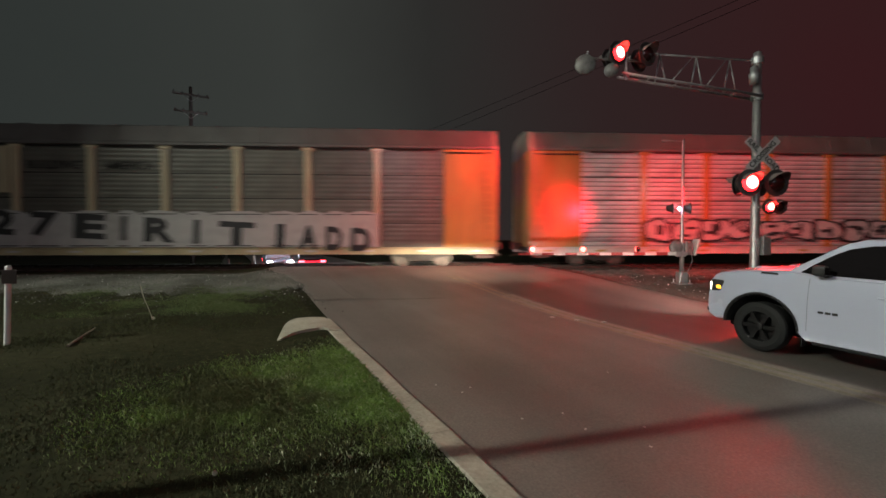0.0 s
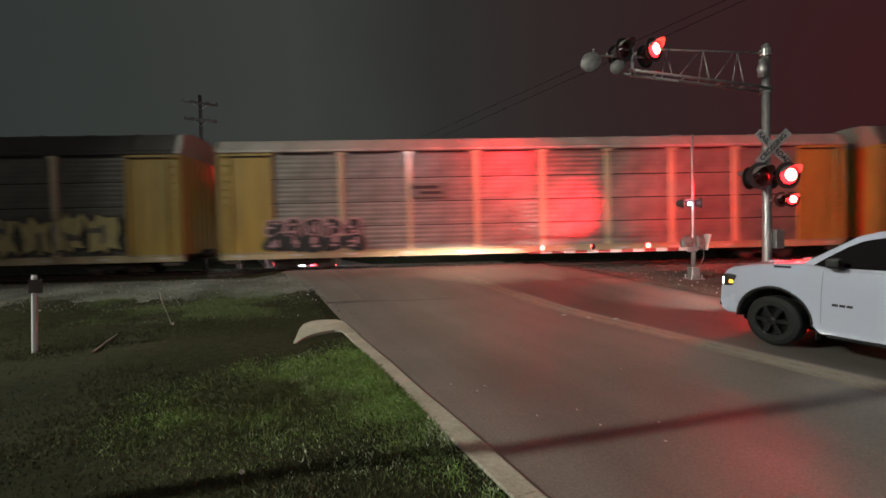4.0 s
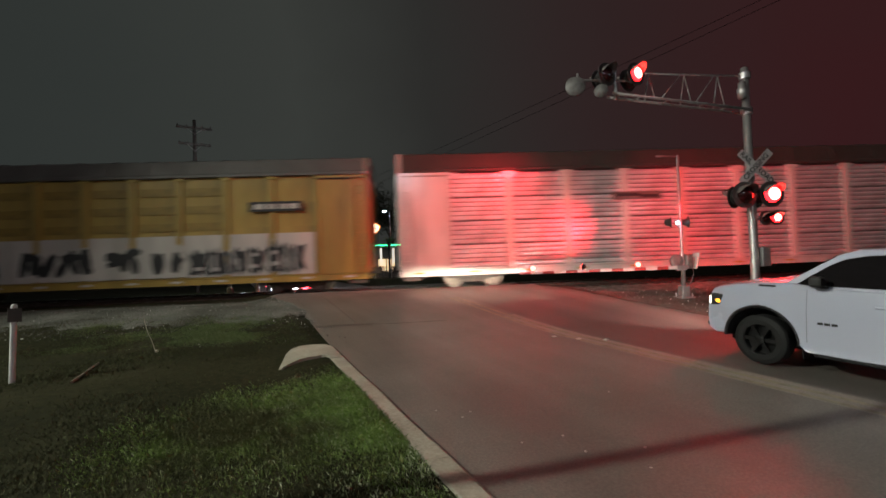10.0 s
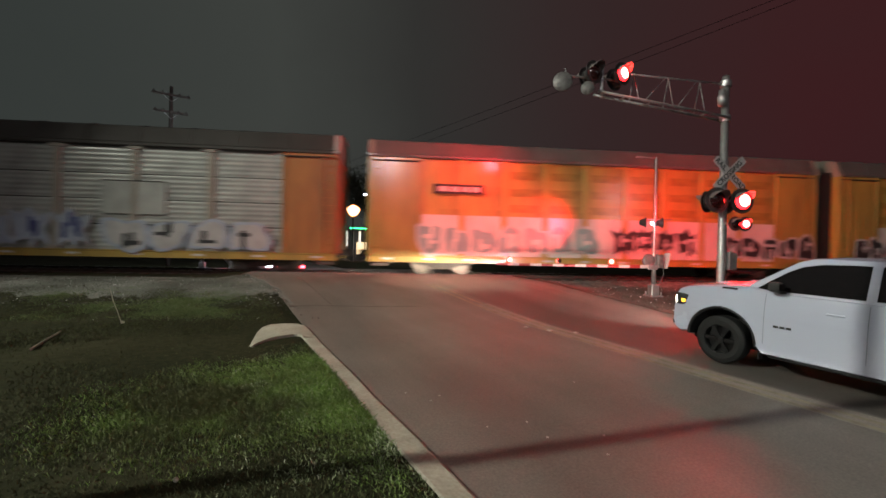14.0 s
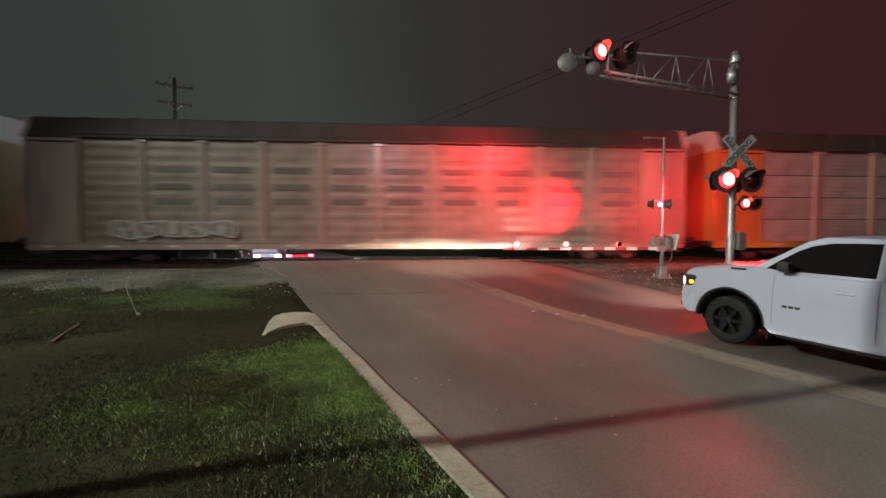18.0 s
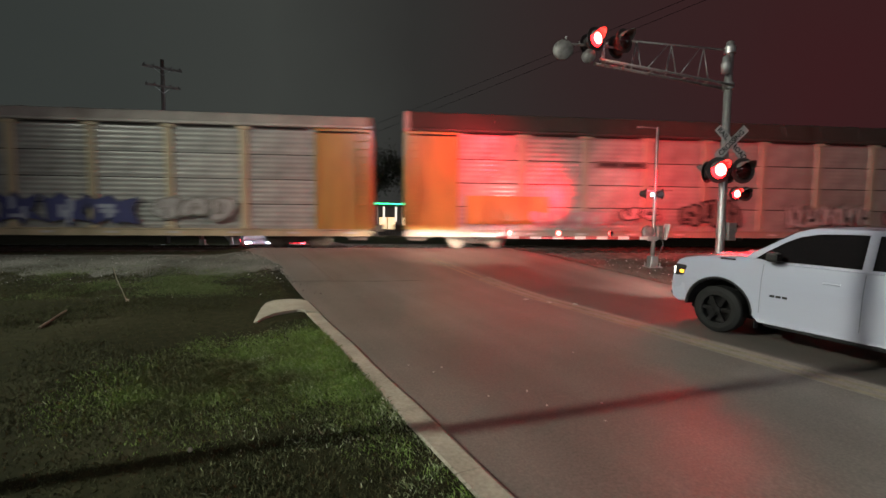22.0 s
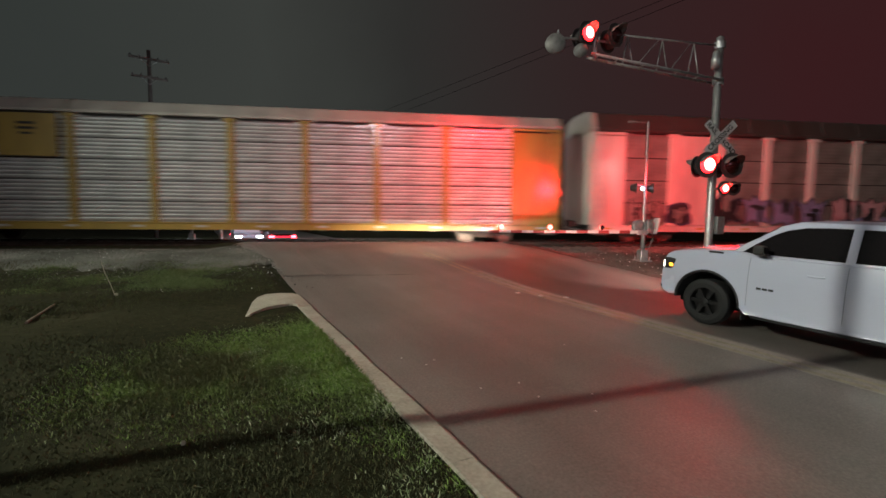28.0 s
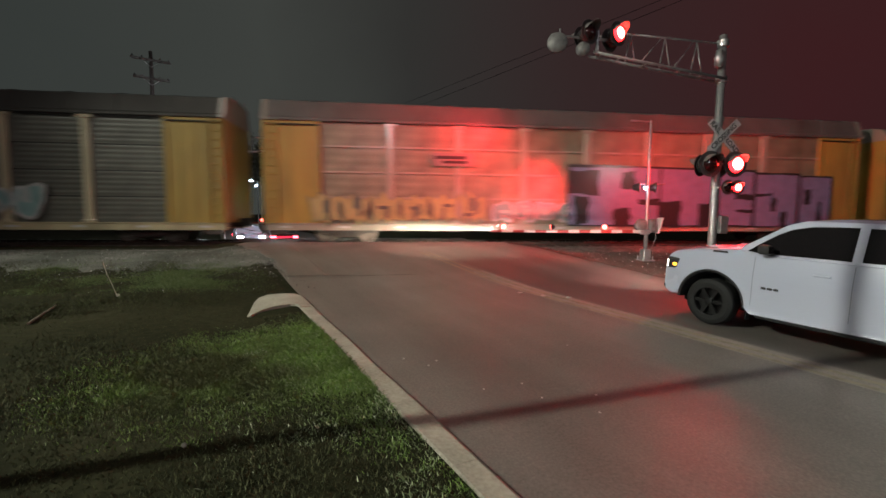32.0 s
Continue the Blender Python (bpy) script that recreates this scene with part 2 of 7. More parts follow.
def wear_and_darken_asphalt():
    """Long tyre-worn streaks along the road, and a darker tone over the approach lane."""
    tree = M_ASPHALT.node_tree
    bsdf = tree.nodes["Principled BSDF"]
    tc = tree.nodes.new("ShaderNodeTexCoord")
    mp = tree.nodes.new("ShaderNodeMapping")
    mp.inputs["Scale"].default_value = (1.3, 0.10, 1)
    streaks = tree.nodes.new("ShaderNodeTexNoise")
    streaks.inputs["Scale"].default_value, streaks.inputs["Detail"].default_value = 1.0, 6
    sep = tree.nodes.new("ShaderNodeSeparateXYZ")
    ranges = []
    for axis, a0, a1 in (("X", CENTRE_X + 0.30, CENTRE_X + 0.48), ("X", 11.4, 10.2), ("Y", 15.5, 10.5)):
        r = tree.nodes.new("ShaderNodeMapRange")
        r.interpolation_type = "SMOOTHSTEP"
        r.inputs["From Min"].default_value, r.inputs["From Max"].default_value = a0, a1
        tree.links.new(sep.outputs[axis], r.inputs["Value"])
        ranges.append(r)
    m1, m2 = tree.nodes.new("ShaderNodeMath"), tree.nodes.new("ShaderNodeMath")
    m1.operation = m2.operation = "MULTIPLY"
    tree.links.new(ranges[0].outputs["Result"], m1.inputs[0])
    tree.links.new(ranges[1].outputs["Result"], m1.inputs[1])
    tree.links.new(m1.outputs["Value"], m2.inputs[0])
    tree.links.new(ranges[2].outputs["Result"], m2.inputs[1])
    lane_dark = tree.nodes.new("ShaderNodeMath")
    lane_dark.operation = "MULTIPLY_ADD"
    lane_dark.inputs[1].default_value, lane_dark.inputs[2].default_value = -0.42, 1.0
    tree.links.new(m2.outputs["Value"], lane_dark.inputs[0])
    sr = tree.nodes.new("ShaderNodeMapRange")
    sr.inputs["From Min"].default_value, sr.inputs["From Max"].default_value = 0.3, 0.7
    sr.inputs["To Min"].default_value, sr.inputs["To Max"].default_value = 0.82, 1.14
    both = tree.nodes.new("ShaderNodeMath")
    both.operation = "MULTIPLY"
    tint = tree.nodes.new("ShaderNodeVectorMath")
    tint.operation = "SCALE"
    old = bsdf.inputs["Base Color"].links[0].from_socket
    tree.links.new(tc.outputs["Object"], mp.inputs["Vector"])
    tree.links.new(mp.outputs["Vector"], streaks.inputs["Vector"])
    tree.links.new(tc.outputs["Object"], sep.inputs["Vector"])
    tree.links.new(streaks.outputs["Fac"], sr.inputs["Value"])
    tree.links.new(sr.outputs["Result"], both.inputs[0])
    tree.links.new(lane_dark.outputs["Value"], both.inputs[1])
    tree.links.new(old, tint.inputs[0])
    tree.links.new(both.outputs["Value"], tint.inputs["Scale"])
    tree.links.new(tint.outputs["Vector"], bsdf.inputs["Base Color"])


wear_and_darken_asphalt()
M_CROSSING = ground_material("crossing_concrete", [(0.25, (0.17, 0.155, 0.14)), (0.75, (0.30, 0.28, 0.25))], (0.8, 30.0), rough=0.75, bump=0.3, dist=0.01)
M_KERB = ground_material("kerb_concrete", [(0.30, (0.24, 0.215, 0.165)), (0.5, (0.36, 0.33, 0.26)), (0.72, (0.50, 0.46, 0.375))], (1.6, 24.0), rough=0.85, bump=0.35, dist=0.008)
M_GRAVEL = ground_material("ballast_stone", [(0.28, (0.06, 0.055, 0.05)), (0.5, (0.15, 0.14, 0.125)), (0.78, (0.34, 0.32, 0.29))], (3.0, 22.0), bump=0.9, dist=0.05)
M_YELLOW_LINE = paint("worn_yellow_line", (0.36, 0.32, 0.225), 0.7, dirt=0.8, scale=5, dirt_colour=(0.17, 0.15, 0.12))
M_TAR = paint("tar_seam", (0.152, 0.134, 0.118), 0.7, dirt=0.9, scale=3, dirt_colour=(0.166, 0.147, 0.130))
M_RAIL = paint("rail_steel", (0.10, 0.075, 0.06), 0.45, 0.7, dirt=0.6)
M_RAILTOP = paint("polished_rail", (0.5, 0.48, 0.46), 0.25, 1.0, dirt=0.2)
M_TIE = paint("tie_wood", (0.06, 0.045, 0.035), 0.9, dirt=0.6)
M_GALV = paint("galvanised_steel", (0.46, 0.46, 0.45), 0.42, 0.75, dirt=0.3, scale=5, fine=40)
M_SIGNALBLACK = paint("signal_black", (0.035, 0.03, 0.03), 0.5, dirt=0.4, dirt_colour=(0.05, 0.045, 0.04))
M_SIGNWHITE = paint("reflective_white", (0.60, 0.59, 0.56), 0.45, dirt=0.2)
M_SIGNRED = paint("reflective_red", (0.30, 0.03, 0.025), 0.45, dirt=0.25)
M_BUCK = paint("crossbuck_white", (0.44, 0.43, 0.42), 0.45, dirt=0.3)
M_LETTER = plain("sign_black", (0.015, 0.015, 0.015), 0.6)
M_LENS_OFF = plain("dark_red_lens", (0.025, 0.003, 0.003), 0.2, coat=0.5)
M_LENS_ON = glow("lit_red_lens", (1.0, 0.03, 0.022), 120.0)
M_LENS_BACK = glow("lit_red_lens_over_track", (1.0, 0.03, 0.035), 480.0)
# red edge round the hot core paints the lamp's glare onto the lens
M_LENS_EDGE = glow("lit_red_lens_edge", (1.0, 0.012, 0.016), 9.0)
M_HOOD_RED = paint("lamp_visor", (0.20, 0.17, 0.16), 0.5, dirt=0.3)
M_GATE_RED = glow("gate_lamp_red", (1.0, 0.05, 0.04), 26.0)
M_LAMPWHITE = glow("lamp_white", (0.55, 0.72, 1.0), 30.0)
M_CONCRETE = paint("footing_concrete", (0.40, 0.38, 0.35), 0.85, dirt=0.5)
M_WOODPOLE = paint("pole_wood", (0.085, 0.072, 0.062), 0.9, dirt=0.5, streak=12, scale=6)
M_WIRE = plain("black_cable", (0.01, 0.01, 0.01), 1.0)
M_WIRE.node_tree.nodes["Principled BSDF"].inputs["Specular IOR Level"].default_value = 0.0
M_BELLGREY = paint("dull_cast_metal", (0.22, 0.21, 0.20), 0.55, 0.4, dirt=0.5, scale=8)
M_POSTWHITE = paint("white_post", (0.74, 0.74, 0.72), 0.5, dirt=0.2)
M_STICK = paint("grey_stick", (0.26, 0.22, 0.17), 0.9, dirt=0.4, streak=6)

M_TRUCKWHITE = paint("truck_white", (0.52, 0.545, 0.66), 0.20, dirt=0.06, scale=1.0, bump=0.0, dirt_colour=(0.46, 0.46, 0.46), fine=300)
M_TRUCKWHITE.node_tree.nodes["Principled BSDF"].inputs["Coat Weight"].default_value = 1.0
M_TRUCKSEAM = plain("panel_gap", (0.16, 0.165, 0.175), 0.6)
M_TRUCKGLASS = plain("tinted_glass", (0.008, 0.006, 0.0065), 0.04, coat=1.0)
M_TYRE = paint("tyre_rubber", (0.004, 0.004, 0.004), 0.75, dirt=0.3, dirt_colour=(0.012, 0.011, 0.010))
M_RIM = paint("black_rim", (0.022, 0.022, 0.023), 0.3, 0.6, dirt=0.2)
M_TRIM = paint("black_trim", (0.015, 0.015, 0.016), 0.5, dirt=0.2)
M_CHROME = plain("chrome", (0.6, 0.6, 0.6), 0.15, 1.0)
M_HEADLIGHT = glow("headlight_glow", (1.0, 0.93, 0.78), 5.0)
M_AMBER = glow("amber_glow", (1.0, 0.42, 0.03), 4.0)
M_TAIL = glow("tail_glow", (1.0, 0.04, 0.06), 22.0)
M_ARCHBLACK = plain("wheel_well", (0.006, 0.006, 0.006), 0.9)

M_POSTDULL = paint("rack_dull_post", (0.40, 0.38, 0.29), 0.5, dirt=0.45, scale=1.0, streak=3, coat=1.0, coat_rough=0.2)
M_ROOFDARK = paint("rack_roof_dark", (0.058, 0.053, 0.046), 0.6, 0.2, dirt=0.5, scale=0.8)
M_ROOFLIGHT = paint("rack_roof_light", (0.52, 0.49, 0.44), 0.55, 0.2, dirt=0.4, scale=0.8)
M_ROOFMID = paint("rack_roof_grey", (0.15, 0.145, 0.135), 0.55, 0.2, dirt=0.4, scale=0.8)
M_YELLOW = paint("rack_yellow", (0.46, 0.315, 0.055), 0.5, dirt=0.45, scale=1.0, streak=3, coat=1.0, coat_rough=0.2)
M_CREAM = paint("rack_cream", (0.60, 0.52, 0.33), 0.5, dirt=0.45, scale=1.0, streak=3, coat=1.0, coat_rough=0.2)
M_ORANGE = paint("rack_orange", (0.42, 0.19, 0.035), 0.55, dirt=0.55, scale=1.0, streak=3, coat=1.0, coat_rough=0.2)
M_SILL = paint("rack_sill_cream", (0.53, 0.46, 0.27), 0.5, dirt=0.5, scale=1.0, streak=3)
M_WHITE = paint("rack_white", (0.66, 0.64, 0.58), 0.5, dirt=0.4, scale=1.0, streak=3, coat=1.0, coat_rough=0.2)
M_BEIGE = paint("rack_beige", (0.36, 0.32, 0.26), 0.5, dirt=0.4, scale=1.0, streak=3, coat=1.0, coat_rough=0.2)
M_PANELGREY = paint("panel_grey", (0.26, 0.25, 0.22), 0.45, 0.35, dirt=0.45, scale=1.2, vary=0.12, coat=0.7, coat_rough=0.28)
M_PANELDARK = paint("panel_dark", (0.135, 0.13, 0.105), 0.5, 0.3, dirt=0.45, scale=1.2, vary=0.12, coat=0.7, coat_rough=0.28)
M_PANELSILVER = paint("panel_silver", (0.82, 0.84, 0.84), 0.32, 0.45, dirt=0.35, scale=1.2, vary=0.12, coat=1.0, coat_rough=0.2)
M_PANELPALE = paint("panel_pale", (0.43, 0.44, 0.405), 0.45, 0.3, dirt=0.35, scale=1.2, vary=0.10, coat=1.0, coat_rough=0.2)
M_PANELGREEN = paint("panel_greygreen", (0.27, 0.29, 0.26), 0.45, 0.35, dirt=0.45, scale=1.2, vary=0.1, coat=0.7, coat_rough=0.28)
M_PANELBEIGE = paint("panel_beige", (0.30, 0.265, 0.21), 0.45, 0.25, dirt=0.4, scale=1.2, vary=0.08, coat=0.7, coat_rough=0.28)
M_PANELOLIVE = paint("panel_olive", (0.27, 0.255, 0.165), 0.5, 0.2, dirt=0.45, scale=1.2, vary=0.1, coat=0.5, coat_rough=0.32)
M_PERF_RECESS = paint("perforated_recess", (0.30, 0.30, 0.29), 0.55, 0.3, dirt=0.4, scale=1.2)
M_YELLOWDARK = paint("screen_yellow", (0.33, 0.22, 0.03), 0.55, dirt=0.4, coat=1.0, coat_rough=0.2)
M_SEAM = plain("dark_seam", (0.012, 0.011, 0.010), 0.8)
M_BOGIE = paint("bogie_iron", (0.085, 0.07, 0.06), 0.75, 0.3, dirt=0.5)
M_WHEEL = paint("wheel_steel", (0.20, 0.16, 0.13), 0.5, 0.5, dirt=0.6)
M_DECK = paint("deck_steel", (0.05, 0.045, 0.042), 0.8, dirt=0.5)
M_SIGNBROWN = paint("sign_redbrown", (0.17, 0.045, 0.03), 0.55, dirt=0.3, coat=1.0, coat_rough=0.2)


# ---- mesh helpers ----
def box(bm, x0, x1, y0, y1, z0, z1, bevel=0.0):
    r = bmesh.ops.create_cube(bm, size=1.0)
    for v in r["verts"]:
        v.co = Vector(((x0 + x1) / 2 + v.co.x * (x1 - x0), (y0 + y1) / 2 + v.co.y * (y1 - y0), (z0 + z1) / 2 + v.co.z * (z1 - z0)))
    if bevel:
        es = {e for v in r["verts"] for e in v.link_edges}
        bmesh.ops.bevel(bm, geom=list(es), offset=bevel, segments=2, profile=0.5, affect="EDGES", clamp_overlap=True)


def rod(bm, a, b, r0, r1=None, seg=10):
    a, b = Vector(a), Vector(b)
    q = (b - a).to_track_quat("Z", "Y").to_matrix().to_4x4()
    m = Matrix.Translation((a + b) / 2) @ q
    bmesh.ops.create_cone(bm, cap_ends=True, segments=seg, radius1=r0, radius2=r0 if r1 is None else r1, depth=(b - a).length, matrix=m)


def lathe(bm, profile, axis="Y", seg=28, at=(0, 0, 0), caps=True):
    """Turns (along, radius) pairs round an axis."""
    rings = []
    for a, r in profile:
        ring = []
        for i in range(seg):
            w = 2 * math.pi * i / seg
            c, s = r * math.cos(w), r * math.sin(w)
            p = (c, a, s) if axis == "Y" else ((a, c, s) if axis == "X" else (c, s, a))
            ring.append(bm.verts.new(Vector(p) + Vector(at)))
        rings.append(ring)
    for p, q in zip(rings, rings[1:]):
        for i in range(seg):
            bm.faces.new((p[i], p[(i + 1) % seg], q[(i + 1) % seg], q[i]))
    if not caps:
        return
    if profile[0][1] > 1e-4:
        bm.faces.new(rings[0][::-1])
    if profile[-1][1] > 1e-4:
        bm.faces.new(rings[-1])


def tube(bm, pts, r, seg=6):
    """One bent round bar through the points."""
    rings = []
    for i, p in enumerate(pts):
        d = (Vector(pts[min(len(pts) - 1, i + 1)]) - Vector(pts[max(0, i - 1)])).normalized()
        m = d.to_track_quat("Z", "Y").to_matrix()
        rings.append([bm.verts.new(Vector(p) + m @ Vector((r * math.cos(6.2832 * k / seg), r * math.sin(6.2832 * k / seg), 0))) for k in range(seg)])
    for p, q in zip(rings, rings[1:]):
        for k in range(seg):
            bm.faces.new((p[k], p[(k + 1) % seg], q[(k + 1) % seg], q[k]))
    bm.faces.new(rings[0][::-1])
    bm.faces.new(rings[-1])


def done(bm, name, material, smooth_it=False):
    bmesh.ops.recalc_face_normals(bm, faces=bm.faces)
    me = bpy.data.meshes.new(name)
    bm.to_mesh(me)
    bm.free()
    me.materials.append(material)
    if smooth_it:
        for p in me.polygons:
            p.use_smooth = True
    return me


def soften(me, degrees=38):
    """Smooth shading that keeps edges sharper than the angle."""
    for p in me.polygons:
        p.use_smooth = True
    me.set_sharp_from_angle(angle=radians(degrees))
    return me


def part(name, bm, material, parent, label="", smooth_it=False, m=None):
    me = bm if isinstance(bm, bpy.types.Mesh) else done(bm, name, material, smooth_it)
    ob = new(name, me)
    ob.parent = parent
    if m is not None:
        ob.matrix_basis = m
    if label:
        ob["label"] = label
    return ob


def thing(name, label, category, m=None, group="", kind=""):
    ob = new(name)
    if m is not None:
        ob.matrix_basis = m
    return tagged(ob, label, category, group, kind)


def solid(name, bm, material, label, category, kind="", group="", m=None, smooth_it=False):
    ob = new(name, done(bm, name, material, smooth_it))
    if m is not None:
        ob.matrix_basis = m
    return tagged(ob, label, category, group, kind)


def text_mesh(name, words, size, material, weight=0.0, depth=0.002):
    """Built-in letters lying in the local xz plane, facing -y, centred."""
    cu = bpy.data.curves.new(name, "FONT")
    cu.body, cu.size, cu.align_x, cu.align_y = words, size, "CENTER", "CENTER"
    cu.extrude, cu.offset = depth, weight
    tmp = bpy.data.objects.new(name, cu)
    scene.collection.objects.link(tmp)
    bpy.context.view_layer.update()
    me = bpy.data.meshes.new_from_object(tmp.evaluated_get(bpy.context.evaluated_depsgraph_get()))
    bpy.data.objects.remove(tmp)
    me.name = name
    me.transform(pose(0, 0, 0, 90))
    me.materials.clear()
    me.materials.append(material)
    return me


# ---- ground, road, kerb ----
def axis_steps(points):
    out = []
    for a, b, step in points:
        n = max(1, round((b - a) / step))
        out += [a + (b - a) * i / n for i in range(n)]
    return out + [points[-1][1]]


def sheet(xs, ys, height):
    verts = [(x, y, height(x, y)) for y in ys for x in xs]
    w = len(xs)
    faces = [(j * w + i, j * w + i + 1, (j + 1) * w + i + 1, (j + 1) * w + i) for j in range(len(ys) - 1) for i in range(w - 1)]
    return verts, faces


def sheet_object(name, verts, faces, material, label, category, kind="structure"):
    me = bpy.data.meshes.new(name)
    me.from_pydata(verts, [], faces)
    me.materials.append(material)
    for p in me.polygons:
        p.use_smooth = True
    return tagged(new(name, me), label, category, kind=kind)


gx = axis_steps([(-900, -120, 80), (-120, -40, 10), (-40, -10, 2), (-10, KERB_X - 0.28, 0.4), (KERB_X - 0.28, KERB_X, 0.28), (KERB_X, EDGE_X, 1.5), (EDGE_X, 24, 0.6), (24, 60, 4), (60, 900, 80)])
gy = axis_steps([(-600, -60, 60), (-60, -6, 6), (-6, 30, 0.5), (30, 60, 3), (60, 200, 20), (200, 1200, 100)])


def under(x, y):
    z = ground_z(x, y)
    return z - 0.12 if KERB_X - 0.05 <= x <= EDGE_X + 0.05 else z


M_SHOULDER = ground_material("gravel_shoulder", [(0.32, (0.060, 0.064, 0.052)), (0.5, (0.135, 0.138, 0.120)), (0.68, (0.26, 0.257, 0.23))], (0.7, 22.0), bump=0.8, dist=0.03)
sheet_object("ground", *sheet(gx, gy, under), M_SOIL, "dark damp grass verge and bare soil beside the road", "ground")
rx = axis_steps([(KERB_X, EDGE_X, 0.75)])
ry = axis_steps([(-60, -6, 3), (-6, 34, 0.5), (34, 300, 8)])
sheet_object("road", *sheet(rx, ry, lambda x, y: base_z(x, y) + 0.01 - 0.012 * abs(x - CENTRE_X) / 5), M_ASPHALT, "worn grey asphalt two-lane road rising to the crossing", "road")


def strip(name, material, x0, x1, y0, y1, lift, label, category, step=0.5):
    xs, ys = axis_steps([(x0, x1, 0.5)]), axis_steps([(y0, y1, step)])
    return sheet_object(name, *sheet(xs, ys, lambda x, y: base_z(x, y) + lift), material, label, category)


def worn_strip():
    """Paler worn asphalt along the middle of the road."""
    xs, ys = [CENTRE_X - 0.20, CENTRE_X - 0.06, CENTRE_X + 0.08, CENTRE_X + 0.22, CENTRE_X + 0.34], axis_steps([(-20, 10.5, 0.5)])
    m = ground_material("worn_asphalt", [(0.33, (0.165, 0.145, 0.124)), (0.5, (0.240, 0.211, 0.182)), (0.68, (0.345, 0.305, 0.265))], (0.5, 32.0), rough=0.62, bump=0.3, dist=0.008)
    sheet_object("worn_strip", *sheet(xs, ys, lambda x, y: base_z(x, y) + 0.0125), m, "paler worn strip of asphalt along the centre line", "road")


worn_strip()
for lx in (CENTRE_X - 0.17, CENTRE_X + 0.07):
    strip("centre_line", M_YELLOW_LINE, lx, lx + 0.10, -20, 13.8, 0.016, "worn yellow line down the middle of the road", "road marking")


def approach():
    """Asphalt that flares out towards the verge before the crossing."""
    def edge(n):
        return 2.02 - 0.14 * smooth(13.8, 15.2, n) - 0.62 * smooth(14.6, 17.6, n) + 0.05 * math.sin(n * 4.1) + 0.03 * math.sin(n * 9.7)
    verts, w, rows = [], 17, 27
    for j in range(rows):
        n = 12.16 + (TRACK - 2.33 - 12.16) * j / (rows - 1)
        for i in range(w):
            x = edge(n) + (3.2 - edge(n)) * i / (w - 1)
            y = (n - x * N.x) / N.y
            verts.append((x, y, base_z(x, y) + (0.016 if 0 < i < w - 1 else -0.02)))
    faces = [(j * w + i, j * w + i + 1, (j + 1) * w + i + 1, (j + 1) * w + i) for j in range(rows - 1) for i in range(w - 1)]
    sheet_object("approach_asphalt", verts, faces, M_ASPHALT, "asphalt flaring out over the verge beside the rails", "road")


approach()


def shoulder():
    """A gravelled strip between the verge and the ballast, ragged on its grassy side."""
    verts, w, rows = [], 120, 12
    for i in range(w):
        x = -9.0 + (KERB_X + 0.35 + 9.0) * i / (w - 1)
        start = 12.7 + 0.8 * noise.noise((x * 0.8, 0.3, 2.2)) + 0.5 * noise.noise((x * 2.9, 1.3, 4.2)) + 0.5 * smooth(0.0, 2.0, x)
        for j in range(rows):
            n = start + (17.0 - start) * j / (rows - 1)
            y = (n - x * N.x) / N.y
            verts.append((x, y, ground_z(x, y) + (0.012 if j else -0.02)))
    faces = [(i * rows + j, (i + 1) * rows + j, (i + 1) * rows + j + 1, i * rows + j + 1) for i in range(w - 1) for j in range(rows - 1)]
    sheet_object("gravel_shoulder", verts, faces, M_SHOULDER, "grey gravel strip between the grass and the track", "gravel")


shoulder()


def gate_gravel():
    """Brown gravel round the gate and the mast, from the road's far edge to the ballast."""
    m = ground_material("brown_gravel", [(0.30, (0.055, 0.042, 0.035)), (0.5, (0.115, 0.092, 0.078)), (0.70, (0.21, 0.175, 0.15))], (0.9, 24.0), bump=0.8, dist=0.03)
    xs, w = [EDGE_X - 0.06] + axis_steps([(EDGE_X + 0.25, 24.0, 0.6)]), 40
    verts = []
    for x in xs:
        start = 8.2 + 0.5 * noise.noise((x * 0.7, 3.1, 0.2))
        for j in range(w):
            n = start + (17.0 - start) * j / (w - 1)
            y = (n - x * N.x) / N.y
            if x < EDGE_X:
                verts.append((x - 0.22 * abs(noise.noise((n * 1.7, 5.2, 1.1))), y, base_z(x, y) + 0.018))
            else:
                verts.append((x, y, ground_z(x, y) + (0.012 if 0 < j else -0.02)))
    faces = [(i * w + j, (i + 1) * w + j, (i + 1) * w + j + 1, i * w + j + 1) for i in range(len(xs) - 1) for j in range(w - 1)]
    sheet_object("gate_gravel", verts, faces, m, "brown gravel round the crossing gate", "gravel")


gate_gravel()


